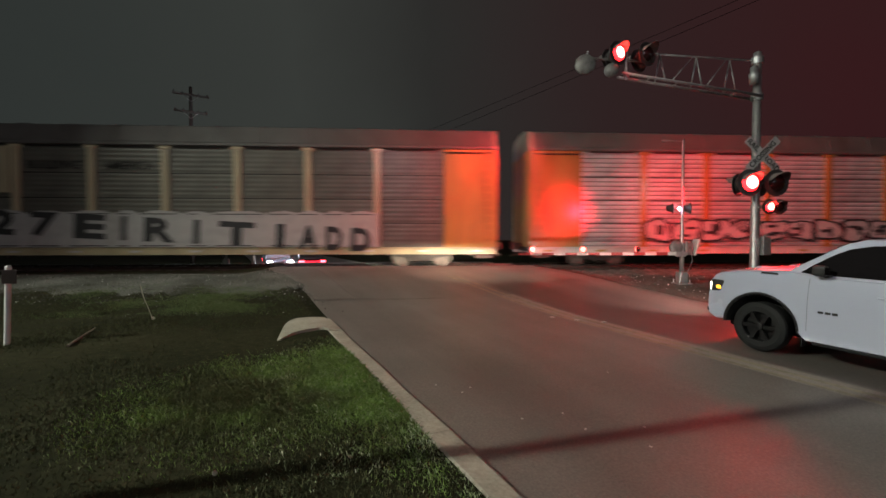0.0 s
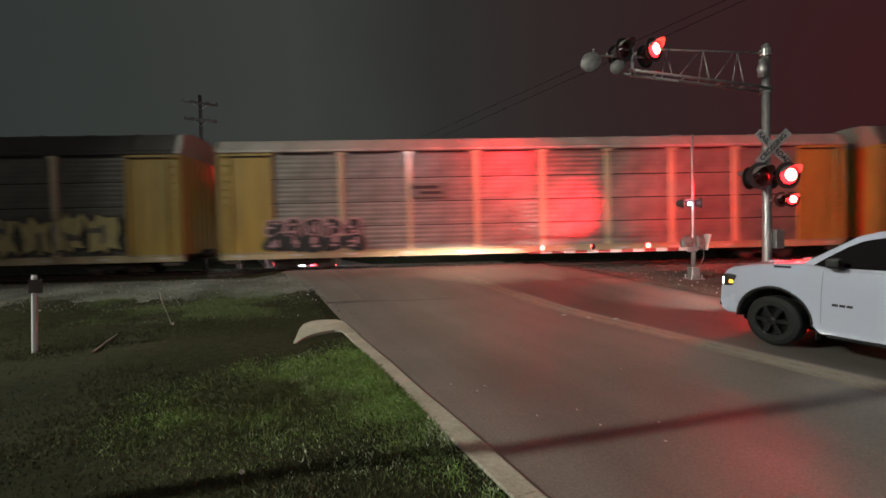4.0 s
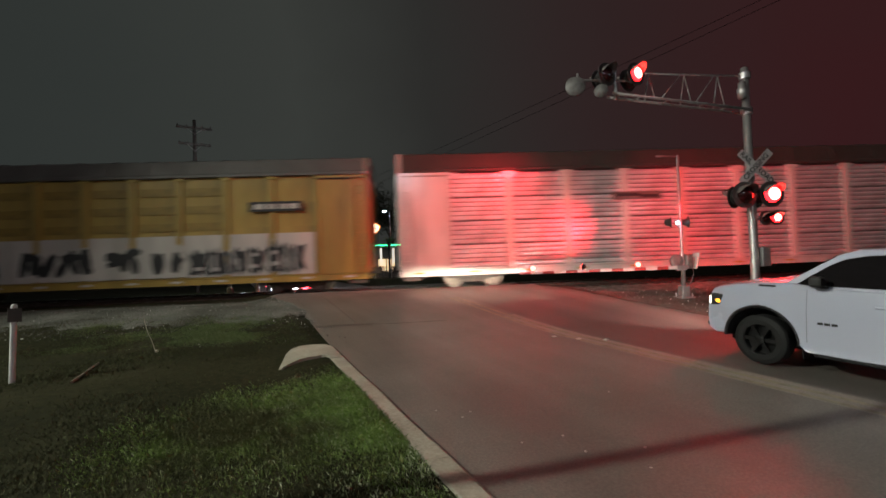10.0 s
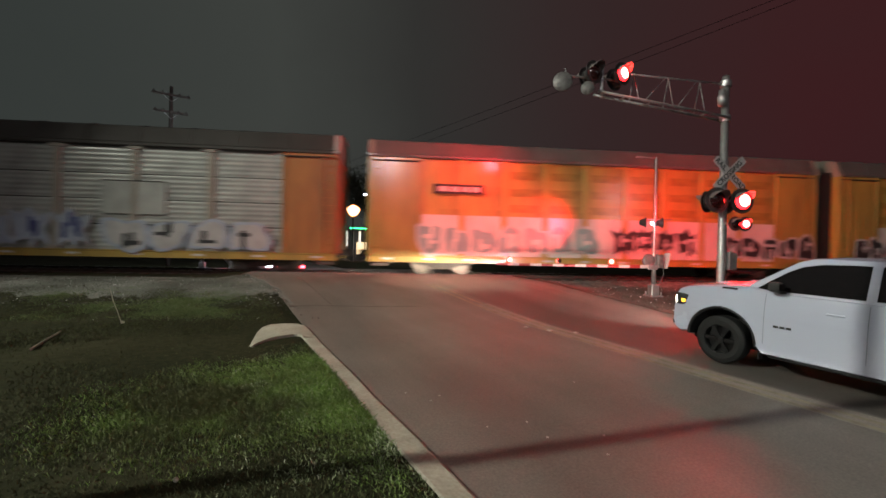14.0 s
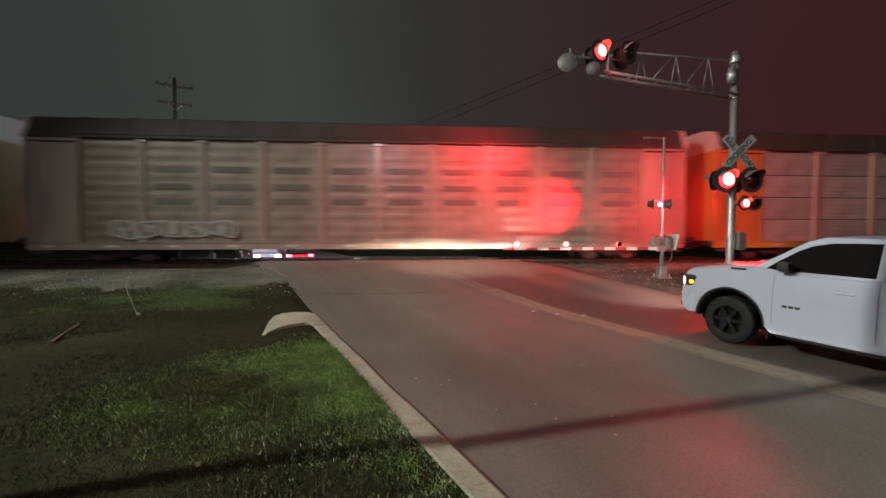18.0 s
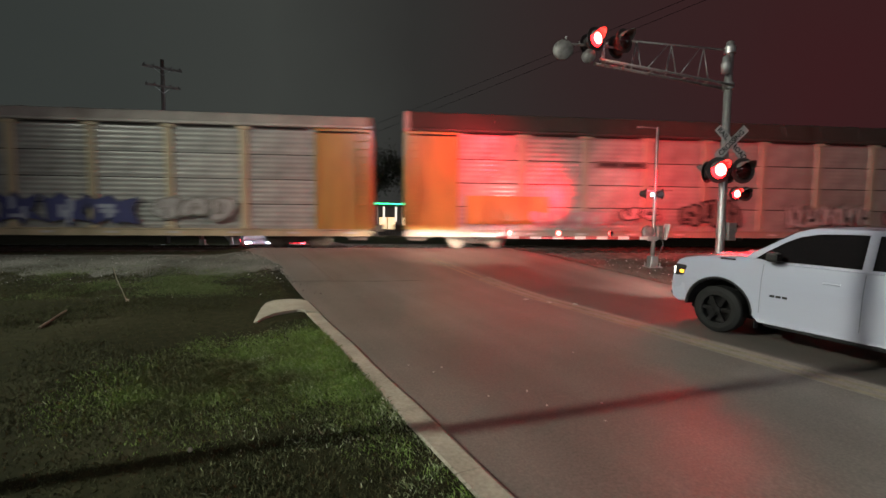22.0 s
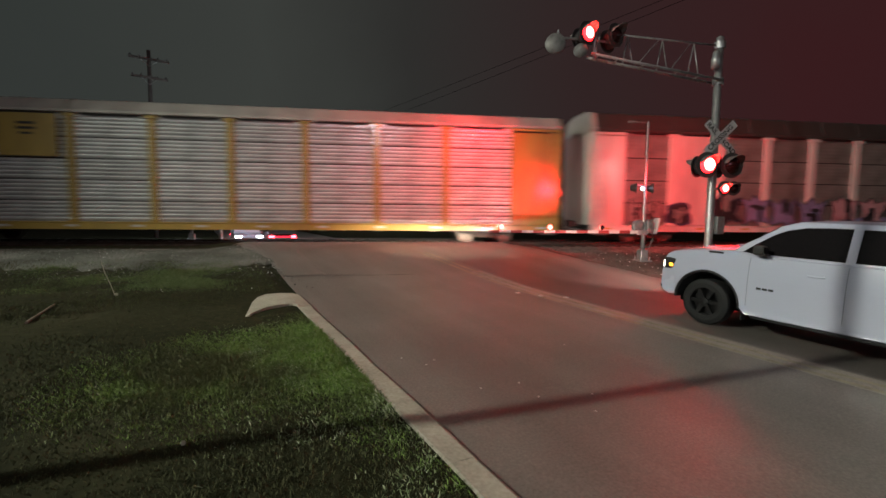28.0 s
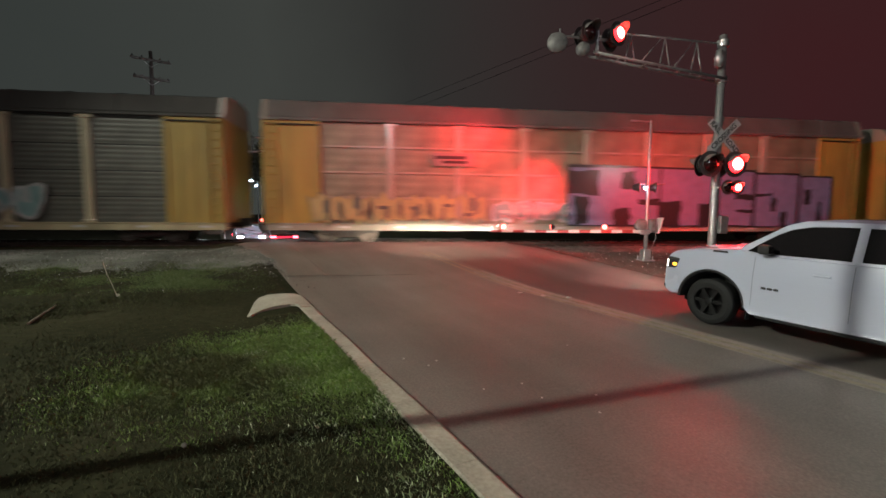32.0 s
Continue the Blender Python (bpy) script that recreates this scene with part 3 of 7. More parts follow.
def kerb():
    """A concrete kerb along the verge, ending in a broad nose that slopes into the grass."""
    root = thing("kerb", "pale concrete kerb with a broad nose beside grass", "kerb", kind="structure")
    ys = list(np.arange(-14, 8.6, 1.2)) + [8.7]
    for i, (y0, y1) in enumerate(zip(ys, ys[1:])):
        bm = bmesh.new()
        prof = [(KERB_X, -0.12), (KERB_X, 0.030), (KERB_X - 0.04, 0.054), (KERB_X - 0.26, 0.070), (KERB_X - 0.285, 0.058), (KERB_X - 0.285, -0.12)]
        rings = []
        for y in (y0 + 0.003, y1 - 0.003):
            wob = 0.012 * math.sin(y * 2.1) + 0.008 * math.sin(y * 5.3)
            rings.append([bm.verts.new((x + (wob if x > KERB_X - 0.1 else -wob), y, base_z(x, y) + h)) for x, h in prof])
        for j in range(5):
            bm.faces.new((rings[0][j], rings[0][j + 1], rings[1][j + 1], rings[1][j]))
        bm.faces.new(rings[0][::-1])
        bm.faces.new(rings[1])
        part("kerb_stone", bm, M_KERB, root)
    outer = [(2.0, 8.7), (2.0, 9.4), (2.0, 9.95), (1.88, 10.22), (1.62, 10.36), (1.32, 10.38), (1.12, 10.18), (0.97, 9.75), (0.85, 9.2), (0.72, 8.6)]
    inner = [(1.715, 8.7), (1.71, 8.82), (1.66, 8.92), (1.58, 8.96), (1.46, 8.93), (1.32, 8.92), (1.16, 8.88), (1.02, 8.80), (0.90, 8.70), (0.80, 8.55)]
    bm = bmesh.new()
    rings = []
    for i, (o, q) in enumerate(zip(outer, inner)):
        fall = 0.045 * smooth(5, 9, i)
        zo, zi = base_z(*o), base_z(*q)
        o2 = (o[0] + (q[0] - o[0]) * 0.10, o[1] + (q[1] - o[1]) * 0.10)
        rings.append([bm.verts.new((*o, zo - 0.12)), bm.verts.new((*o, zo + 0.034 - fall * 0.7)), bm.verts.new((*o2, zo + 0.062 - fall)), bm.verts.new((*q, zi + 0.10 - fall)), bm.verts.new((*q, zi - 0.12))])
    for p, q in zip(rings, rings[1:]):
        for j in range(4):
            bm.faces.new((p[j], p[j + 1], q[j + 1], q[j]))
    bm.faces.new(rings[0])
    bm.faces.new(rings[-1][::-1])
    part("kerb_nose", bm, M_KERB, root, "broad worn kerb nose")
    return root


kerb()


# ---- track ----
def prism(bm, profile, u0, u1):
    """Extrudes an (n, z) outline along the track."""
    a = [bm.verts.new(on_track(u0, n, z)) for n, z in profile]
    b = [bm.verts.new(on_track(u1, n, z)) for n, z in profile]
    k = len(profile)
    for i in range(k):
        bm.faces.new((a[i], a[(i + 1) % k], b[(i + 1) % k], b[i]))
    bm.faces.new(a[::-1])
    bm.faces.new(b)


CROSS0, CROSS1 = -7.5, 5.1
for side in (-0.72, 0.72):
    rail = thing("rail", "brown rusty steel rail with a polished top", "rail", kind="structure")
    bm = bmesh.new()
    prism(bm, [(side - 0.07, -0.17), (side + 0.07, -0.17), (side + 0.07, -0.15), (side + 0.012, -0.13), (side + 0.012, -0.05), (side + 0.036, -0.035), (side + 0.036, -0.004), (side - 0.036, -0.004), (side - 0.036, -0.035), (side - 0.012, -0.05), (side - 0.012, -0.13), (side - 0.07, -0.15)], -260, 260)
    part("rail_web", bm, M_RAIL, rail)
    bm = bmesh.new()
    prism(bm, [(side - 0.034, -0.004), (side + 0.034, -0.004), (side + 0.03, 0.002), (side - 0.03, 0.002)], -260, 260)
    part("rail_head", bm, M_RAILTOP, rail, "polished rail head")
for u0, u1 in ((-260, CROSS0), (CROSS1, 260)):
    bm = bmesh.new()
    prism(bm, [(-3.2, -0.75), (-2.7, -0.40), (-1.7, -0.19), (1.7, -0.19), (2.7, -0.40), (3.2, -0.75)], u0, u1)
    solid("ballast", bm, M_GRAVEL, "grey crushed-stone ballast bed under the rails", "ballast", "structure")
bm = bmesh.new()
for u in np.arange(-45, 60, 0.55):
    if u < CROSS0 - 0.2 or u > CROSS1 + 0.2:
        a = on_track(u, 0, -0.2)
        m = Matrix.Translation(a) @ pose(0, 0, 0, 0, 0, TRACK_TURN)
        r = bmesh.ops.create_cube(bm, size=1.0, matrix=m @ Matrix.Diagonal((0.22, 2.6, 0.12, 1)))
tagged(new("rail_ties", done(bm, "rail_ties", M_TIE)), "dark weathered wooden ties under the rails", "rail tie", kind="stuff")
crossing = thing("crossing_surface", "concrete panels between and beside the rails where the road crosses", "crossing", kind="structure")
for n0, n1 in ((-2.3, -0.82), (-0.62, 0.62), (0.82, 2.3)):
    lo = (KERB_X - 0.55 - N.x * (TRACK + (n0 + n1) / 2)) / T.x
    hi = (EDGE_X - N.x * (TRACK + (n0 + n1) / 2)) / T.x
    for k in range(5):
        u0 = lo + (hi - lo) * k / 5
        bm = bmesh.new()
        prism(bm, [(n0, -0.3), (n0, -0.048 if n0 < -2 else -0.016), (n0 + (1.1 if n0 < -2 else 0.02), -0.010 if n0 < -2 else -0.008), (n1 - 0.02, -0.008), (n1, -0.016), (n1, -0.3)], u0 + 0.01, u0 + (hi - lo) / 5 - 0.01)
        part("panel", bm, M_CROSSING, crossing)


# ---- crossing signals ----
FLASH = 1.225                            # seconds of a whole flash
FLIPS = []                               # (lens, lit in the first half) to key later


def signal_head(parent, at, yaw, first, name="signal_lamp", big=0.32, lit=None):
    """A flasher: round black background, housing, visor, and a lens drum with a lit and a dark face. Faces local -y."""
    m = Matrix.Translation(at) @ pose(0, 0, 0, 0, 0, yaw) @ Matrix.Scale(big / 0.32, 4)
    bm = bmesh.new()
    lathe(bm, [(0.00, 0.02), (0.0, 0.32), (-0.012, 0.32), (-0.016, 0.30), (-0.016, 0.212)], "Y", 32)
    head = part(name, bm, M_SIGNALBLACK, parent, "round black flasher with a hooded red lens", m=m)
    bm = bmesh.new()
    lathe(bm, [(0.26, 0.03), (0.24, 0.14), (0.10, 0.22), (0.0, 0.226)], "Y", 24)
    part("housing", bm, M_SIGNALBLACK, head, smooth_it=True)
    bm = bmesh.new()                     # visor: upper part of an open tube, longer above
    ring0, ring1, seg = [], [], 22
    for i in range(seg + 1):
        w = radians(12 + 156 * i / seg)
        length = 0.06 + 0.26 * max(0, math.sin(w))
        for r, store in ((0.216, ring0), (0.223, ring1)):
            store.append((bm.verts.new((r * math.cos(w), -0.016, r * math.sin(w))), bm.verts.new((r * math.cos(w), -length, r * math.sin(w)))))
    for i in range(seg):
        bm.faces.new((ring0[i][0], ring0[i + 1][0], ring0[i + 1][1], ring0[i][1]))
        bm.faces.new((ring1[i][0], ring1[i][1], ring1[i + 1][1], ring1[i + 1][0]))
        bm.faces.new((ring0[i][1], ring0[i + 1][1], ring1[i + 1][1], ring1[i][1]))
    part("visor", bm, M_HOOD_RED, head)
    bm = bmesh.new()
    lathe(bm, [(0.110, 0.005), (0.098, 0.08), (0.064, 0.15), (0.012, 0.205), (0.004, 0.2125), (0.004, 0.245), (-0.004, 0.245), (-0.004, 0.2125), (-0.012, 0.205), (-0.064, 0.15), (-0.098, 0.08), (-0.110, 0.005)], "Y", 28)
    me = done(bm, "lens", lit or M_LENS_ON, True)
    me.materials.append(M_LENS_OFF)
    me.materials.append(M_SIGNALBLACK)
    me.materials.append(M_LENS_EDGE)
    for p in me.polygons:            # front face lit, back face dark, a black rim between them
        p.material_index = 2 if Vector((p.center.x, p.center.z)).length > 0.216 else 1 if p.center.y > 0 else 3 if p.center.y > -0.07 else 0
    lens = part("lens", me, None, head, "red signal lens with a lit and a dark face", m=pose(0, -0.03, 0))
    FLIPS.append((lens, first, (0, -0.03, 0)))
    return head


def crossbuck(parent, at, yaw, tilt=45):
    for k, (turn, words) in enumerate(((tilt, ("CROSSING",)), (-tilt, ("RAIL", "ROAD")))):
        bm = bmesh.new()
        box(bm, -0.61, 0.61, -0.004, 0.004, -0.115, 0.115, 0.003)
        blade = part("blade", bm, M_BUCK, parent, m=Matrix.Translation(at) @ pose(0, 0, 0, 0, 0, yaw) @ pose(0, -0.012 * (1 - k), 0, 0, -turn, 0))
        spots = (0,) if len(words) == 1 else (-0.36, 0.36)
        for word, s in zip(words, spots):
            part("letters", text_mesh("letters", word, 0.20, M_LETTER, 0.004), None, blade, m=pose(s, -0.007, 0))


def cantilever(label, at, yaw, arm_len=3.5, arm_yaw=0.0, ground=-0.54, first=True, lens_yaw=0.0):
    """A mast with a truss arm over the road. Local: arm along -x, traffic comes from -y; z from the ground."""
    root = thing("crossing_signal", label, "crossing signal", pose(at[0], at[1], ground, 0, 0, yaw), group="crossing signals")
    bm = bmesh.new()
    lathe(bm, [(0, 0.13), (0.9, 0.13), (0.95, 0.115), (6.95, 0.10), (6.98, 0.05)], "Z", 18)
    part("mast", bm, M_GALV, root, smooth_it=True)
    bm = bmesh.new()
    box(bm, -0.28, 0.28, -0.28, 0.28, 0, 0.12, 0.02)
    for a in (-0.2, 0.2):
        for b in (-0.2, 0.2):
            rod(bm, (a, b, 0.12), (a, b, 0.2), 0.03, seg=6)
    part("base_plate", bm, M_GALV, root)
    tip = arm_len
    top = lambda s: 6.72 + 0.04 * s
    low = lambda s: 5.70 + 0.15 * s
    dirx = 1.14 * Vector((-math.cos(radians(arm_yaw)), -math.sin(radians(arm_yaw)), 0))
    side = Vector((dirx.y, -dirx.x, 0)).normalized()
    up = Vector((0, 0, 1))

    def bar(name, a, b, r, seg, parent, label=""):
        bm = bmesh.new()
        rod(bm, a, b, r, seg=seg)
        return part(name, bm, M_GALV, parent, label, True)

    arm = bar("arm", side * -0.16 + up * low(0), dirx * tip - side * 0.16 + up * low(tip), 0.037, 10, root, "galvanised truss arm over the road")
    bar("chord", side * 0.16 + up * low(0), dirx * tip + side * 0.16 + up * low(tip), 0.037, 10, arm)
    bar("chord", up * top(0), dirx * 2.9 + up * top(2.9), 0.026, 8, arm)
    for s in (0.72, 1.58, 2.5):          # pairs of struts from the single top chord to both lower ones
        for o in (-0.16, 0.16):
            bar("strut", dirx * (s + o * 0.3) + side * o + up * low(s), dirx * s + up * top(s), 0.017, 6, arm)
    for s in (0.80, 1.66):
        bar("brace", dirx * s + up * top(s), dirx * (s + 0.62) - side * 0.16 + up * low(s + 0.62), 0.012, 6, arm)
    for s in (0.6, 1.2, 2.1, 2.8, 3.3):
        bar("spreader", dirx * s + side * 0.16 + up * low(s), dirx * s - side * 0.16 + up * low(s), 0.02, 6, arm)
    for z in (5.7, 6.72):
        bm = bmesh.new()
        lathe(bm, [(-0.09, 0.12), (-0.09, 0.15), (0.09, 0.15), (0.09, 0.12)], "Z", 16, (0, 0, z))
        part("clamp", bm, M_GALV, root)
    bm = bmesh.new()
    lathe(bm, [(-0.28, 0.03), (-0.26, 0.11), (0.0, 0.13), (0.05, 0.10), (0.2, 0.09), (0.24, 0.02)], "Z", 16, (-0.18, -0.1, 6.3))
    part("bell", bm, M_GALV, root, "grey signal bell on the mast", smooth_it=True)
    # lamps at the arm's end: a pair towards the traffic, a pair back over the track, one plate at the tip
    f = lens_yaw
    cx = dirx * 3.35
    bm = bmesh.new()
    rod(bm, cx + dirx * -0.55 + Vector((0, 0, 6.62)), cx + dirx * 0.95 + Vector((0, 0, 6.66)), 0.035, seg=8)
    rod(bm, cx + Vector((0, 0, low(3.35) - 0.1)), cx + Vector((0, 0, 7.0)), 0.05, seg=8)
    rod(bm, cx + dirx * 0.95 + Vector((0, 0, 6.3)), cx + dirx * 0.95 + Vector((0, 0, 6.85)), 0.03, seg=8)
    part("lamp_bracket", bm, M_GALV, root)
    signal_head(root, cx + dirx * -0.42 + Vector((0, -0.22, 6.72)), f, first)
    signal_head(root, cx + dirx * 0.30 + Vector((0, -0.22, 6.72)), f, not first)
    signal_head(root, cx + dirx * -0.42 + Vector((0, 0.22, 6.72)), f + 180, not first, lit=M_LENS_BACK if first else M_LENS_ON)
    signal_head(root, cx + dirx * 0.30 + Vector((0, 0.22, 6.72)), f + 180, first, lit=M_LENS_BACK if first else M_LENS_ON)
    bm = bmesh.new()
    lathe(bm, [(0.12, 0.02), (0.11, 0.16), (0.02, 0.27), (0.0, 0.275), (-0.03, 0.25), (-0.06, 0.02)], "Y", 26)
    part("side_lamp", bm, M_BELLGREY, root, "round grey lamp turned aside", True, m=Matrix.Translation(cx + dirx * 1.05 + Vector((0, -0.1, 6.45))) @ pose(0, 0, 0, 0, 0, f - 42))
    bm = bmesh.new()
    lathe(bm, [(0.10, 0.02), (0.09, 0.13), (0.02, 0.19), (0.0, 0.19), (-0.05, 0.02)], "Y", 26)
    part("side_lamp", bm, M_BELLGREY, root, "round grey lamp turned aside", True, m=Matrix.Translation(cx + dirx * 0.45 + Vector((0, -0.2, 6.28))) @ pose(0, 0, 0, 0, 0, f - 60))
    # mast lamps
    bm = bmesh.new()
    rod(bm, (-0.42, -0.16, 3.27), (0.46, -0.16, 3.27), 0.03, seg=8)
    rod(bm, (-0.06, 0, 3.27), (-0.06, -0.2, 3.27), 0.04, seg=8)
    part("lamp_bracket", bm, M_GALV, root)
    bm = bmesh.new()
    rod(bm, (0.0, -0.13, 2.6), (0.48, -0.2, 2.6), 0.028, seg=8)
    part("lamp_bracket", bm, M_GALV, root)
    signal_head(root, Vector((-0.38, -0.24, 3.27)), f - 22, not first, big=0.37)
    signal_head(root, Vector((0.40, -0.24, 3.27)), f - 22, first, big=0.37)
    signal_head(root, Vector((-0.30, 0.26, 3.27)), f + 180, first, lit=M_LENS_BACK if first else M_LENS_ON)
    signal_head(root, Vector((0.40, 0.26, 3.27)), f + 180, not first, lit=M_LENS_BACK if first else M_LENS_ON)
    signal_head(root, Vector((0.16, -0.30, 2.60)), f - 20, not first, big=0.21)
    signal_head(root, Vector((0.46, -0.30, 2.60)), f - 28, first, big=0.21)
    crossbuck(root, Vector((0.06, -0.15, 4.07)), f - 26)
    bm = bmesh.new()
    box(bm, 0.10, 0.34, -0.20, 0.08, 1.25, 1.78, 0.02)
    part("control_box", bm, M_GALV, root, "small grey steel box on the mast")
    return root


cantilever("galvanised cantilever crossing signal with flashing red lamps", MAST, TRACK_TURN, 3.5, 0.0, -0.545, True, -TRACK_TURN)
cantilever("far crossing signal with flashing red lamps beyond the track", (1.3, 29.0), 180, 3.5, 0.0, base_z(1.3, 29.0), False, 0)


def gate(label, at, yaw, ground, length=5.6, lens_yaw=0.0):
    root = thing("crossing_gate", label, "crossing gate", pose(at[0], at[1], ground, 0, 0, yaw), group="crossing gates")
    bm = bmesh.new()
    box(bm, -0.24, 0.24, -0.24, 0.24, 0, 0.05, 0.01)
    box(bm, -0.14, 0.14, -0.14, 0.14, 0.05, 0.42, 0.03)
    for a in (-0.17, 0.17):
        for b in (-0.17, 0.17):
            rod(bm, (a, b, 0.04), (a, b, 0.16), 0.025, seg=6)
    part("base", bm, M_GALV, root)
    bm = bmesh.new()
    lathe(bm, [(0.3, 0.075), (1.2, 0.07), (1.25, 0.055), (4.8, 0.045), (4.83, 0.02)], "Z", 14)
    rod(bm, (0, 0, 4.78), (-0.62, 0, 4.8), 0.02, seg=8)
    part("mast", bm, M_GALV, root, smooth_it=True)
    bm = bmesh.new()
    box(bm, -0.74, -0.50, -0.05, 0.05, 4.77, 4.82, 0.01)
    part("luminaire", bm, M_GALV, root)
    bm = bmesh.new()
    box(bm, 0.05, 0.30, -0.14, 0.18, 0.98, 1.46, 0.06)
    part("gate_machine", bm, M_BELLGREY, root, "grey gate machine housing")
    bm = bmesh.new()
    box(bm, -0.035, 0.035, -0.17, 0.17, -0.28, 0.28, 0.03)
    part("counterweight", bm, M_SIGNWHITE, root, "pale slanted counterweight plate", m=pose(0.42, -0.04, 1.24, 0, 14, 0))
    bm = bmesh.new()
    tube(bm, [(0.30, -0.05, 1.0), (0.33, -0.06, 0.8), (0.24, -0.08, 0.6), (0.13, -0.1, 0.42), (0.09, -0.1, 0.3)], 0.014)
    part("cable", bm, M_BELLGREY, root, "grey cable hanging to the base")
    bm = bmesh.new()
    box(bm, -0.30, 0.05, -0.16, -0.10, 0.93, 1.10, 0.01)
    part("arm_mount", bm, M_GALV, root)
    bm = bmesh.new()
    lathe(bm, [(-0.05, 0.05), (-0.06, 0.20), (-0.03, 0.23), (0.03, 0.23), (0.06, 0.20), (0.05, 0.05)], "Y", 20, (-0.22, -0.02, 1.24))
    part("drive_housing", bm, M_BELLGREY, root, "round grey drive housing", True)
    arm_m = pose(0, -0.13, 1.03, 0, 0, 0)
    n, step = 14, (length - 0.2) / 14
    arm = part("arm", (lambda b: (box(b, -0.2 - 0.02, 0.1, -0.02, 0.02, -0.05, 0.05), b)[1])(bmesh.new()), M_GALV, root, "striped red and white gate arm", m=arm_m)
    for i in range(n):
        bm = bmesh.new()
        h = 0.055 - 0.02 * i / n
        box(bm, -0.2 - step * (i + 1), -0.2 - step * i, -0.016, 0.016, -h, h)
        part("stripe", bm, M_SIGNWHITE if i % 2 == 0 else M_SIGNRED, arm)
    for s, phase in ((length - 0.45, None), (length * 0.62, False), (length * 0.29, True)):
        bm = bmesh.new()
        rod(bm, (-s, 0, 0.05), (-s, 0, 0.10), 0.03, seg=8)
        part("lamp_stem", bm, M_SIGNALBLACK, arm)
        bm = bmesh.new()
        bmesh.ops.create_uvsphere(bm, u_segments=14, v_segments=10, radius=0.085)
        me = done(bm, "gate_lamp", M_GATE_RED, True)
        if phase is None:
            part("gate_lamp", me, None, arm, "lit red gate lamp", m=pose(-s, -0.03, 0.15))
        else:                            # a lit and a dark half, turned by the flash
            me.materials.append(M_LENS_OFF)
            for p in me.polygons:
                p.material_index = 0 if p.center.y < 0.012 else 1
            lamp_ball = part("gate_lamp", me, None, arm, "flashing red gate lamp with a lit and a dark half", m=pose(-s, -0.03, 0.15))
            FLIPS.append((lamp_ball, phase, (-s, -0.03, 0.15)))
    # flashers on the mast, turned along the track
    bm = bmesh.new()
    rod(bm, (-0.30, 0, 2.66), (0.32, 0, 2.66), 0.025, seg=8)
    part("lamp_bracket", bm, M_GALV, root)
    for s, y in ((-0.34, 62), (0.26, 70)):
        bm = bmesh.new()
        lathe(bm, [(0.20, 0.03), (0.18, 0.09), (0.03, 0.14), (0.0, 0.19), (-0.012, 0.19), (-0.02, 0.12), (-0.04, 0.02)], "Y", 22)
        head = part("flasher", bm, M_SIGNALBLACK, root, "dark flasher seen from the side", True, m=pose(s, 0, 2.55, 0, 0, y))
        bm = bmesh.new()
        box(bm, -0.12, 0.12, -0.30, -0.02, 0.10, 0.125, 0.01)
        part("visor", bm, M_HOOD_RED, head)
    bm = bmesh.new()
    bmesh.ops.create_uvsphere(bm, u_segments=12, v_segments=8, radius=0.055, matrix=Matrix.Translation((-0.17, -0.10, 2.52)))
    part("indicator_lamp", bm, M_LAMPWHITE, root, "small white-lit lamp", True)
    return root


gate("lowered red and white striped crossing gate", (13.55, 9.28), TRACK_TURN, base_z(13.55, 9.28))
gate("far lowered crossing gate beyond the track", (-0.2, 26.4), 180 + TRACK_TURN, base_z(-0.2, 26.4))


# ---- pickup truck: local +y ahead, x to its right, z from the ground ----
def outline_solid(profile, stations, bulge=0.0):
    """Lofts a closed (y, z) outline across x; each station is (x, inset of the outline)."""
    bm = bmesh.new()
    cy = sum(p[0] for p in profile) / len(profile)
    rings = []
    for x, inset in stations:
        ring = []
        for i, (y, z) in enumerate(profile):
            a, b = Vector(profile[i - 1]), Vector(profile[(i + 1) % len(profile)])
            d = (b - a).normalized()
            nrm = Vector((d.y, -d.x))
            ring.append(bm.verts.new((x, y + nrm.x * inset, z + nrm.y * inset)))
        rings.append(ring)
    k = len(profile)
    for p, q in zip(rings, rings[1:]):
        for i in range(k):
            bm.faces.new((p[i], p[(i + 1) % k], q[(i + 1) % k], q[i]))
    for ring in (rings[0], rings[-1]):
        for tri in geometry.tessellate_polygon([[Vector((v.co.y, v.co.z, 0)) for v in ring]]):
            bm.faces.new([ring[i] for i in tri])
    return bm


def arch(cy, r, z0, n=14):
    """Points of a wheel arch from rear to front."""
    a0 = math.asin(max(-1, min(1, (z0 - 0.42) / r)))
    return [(cy - r * math.cos(a0 + (math.pi - 2 * a0) * i / n), 0.42 + r * math.sin(a0 + (math.pi - 2 * a0) * i / n)) for i in range(n + 1)]


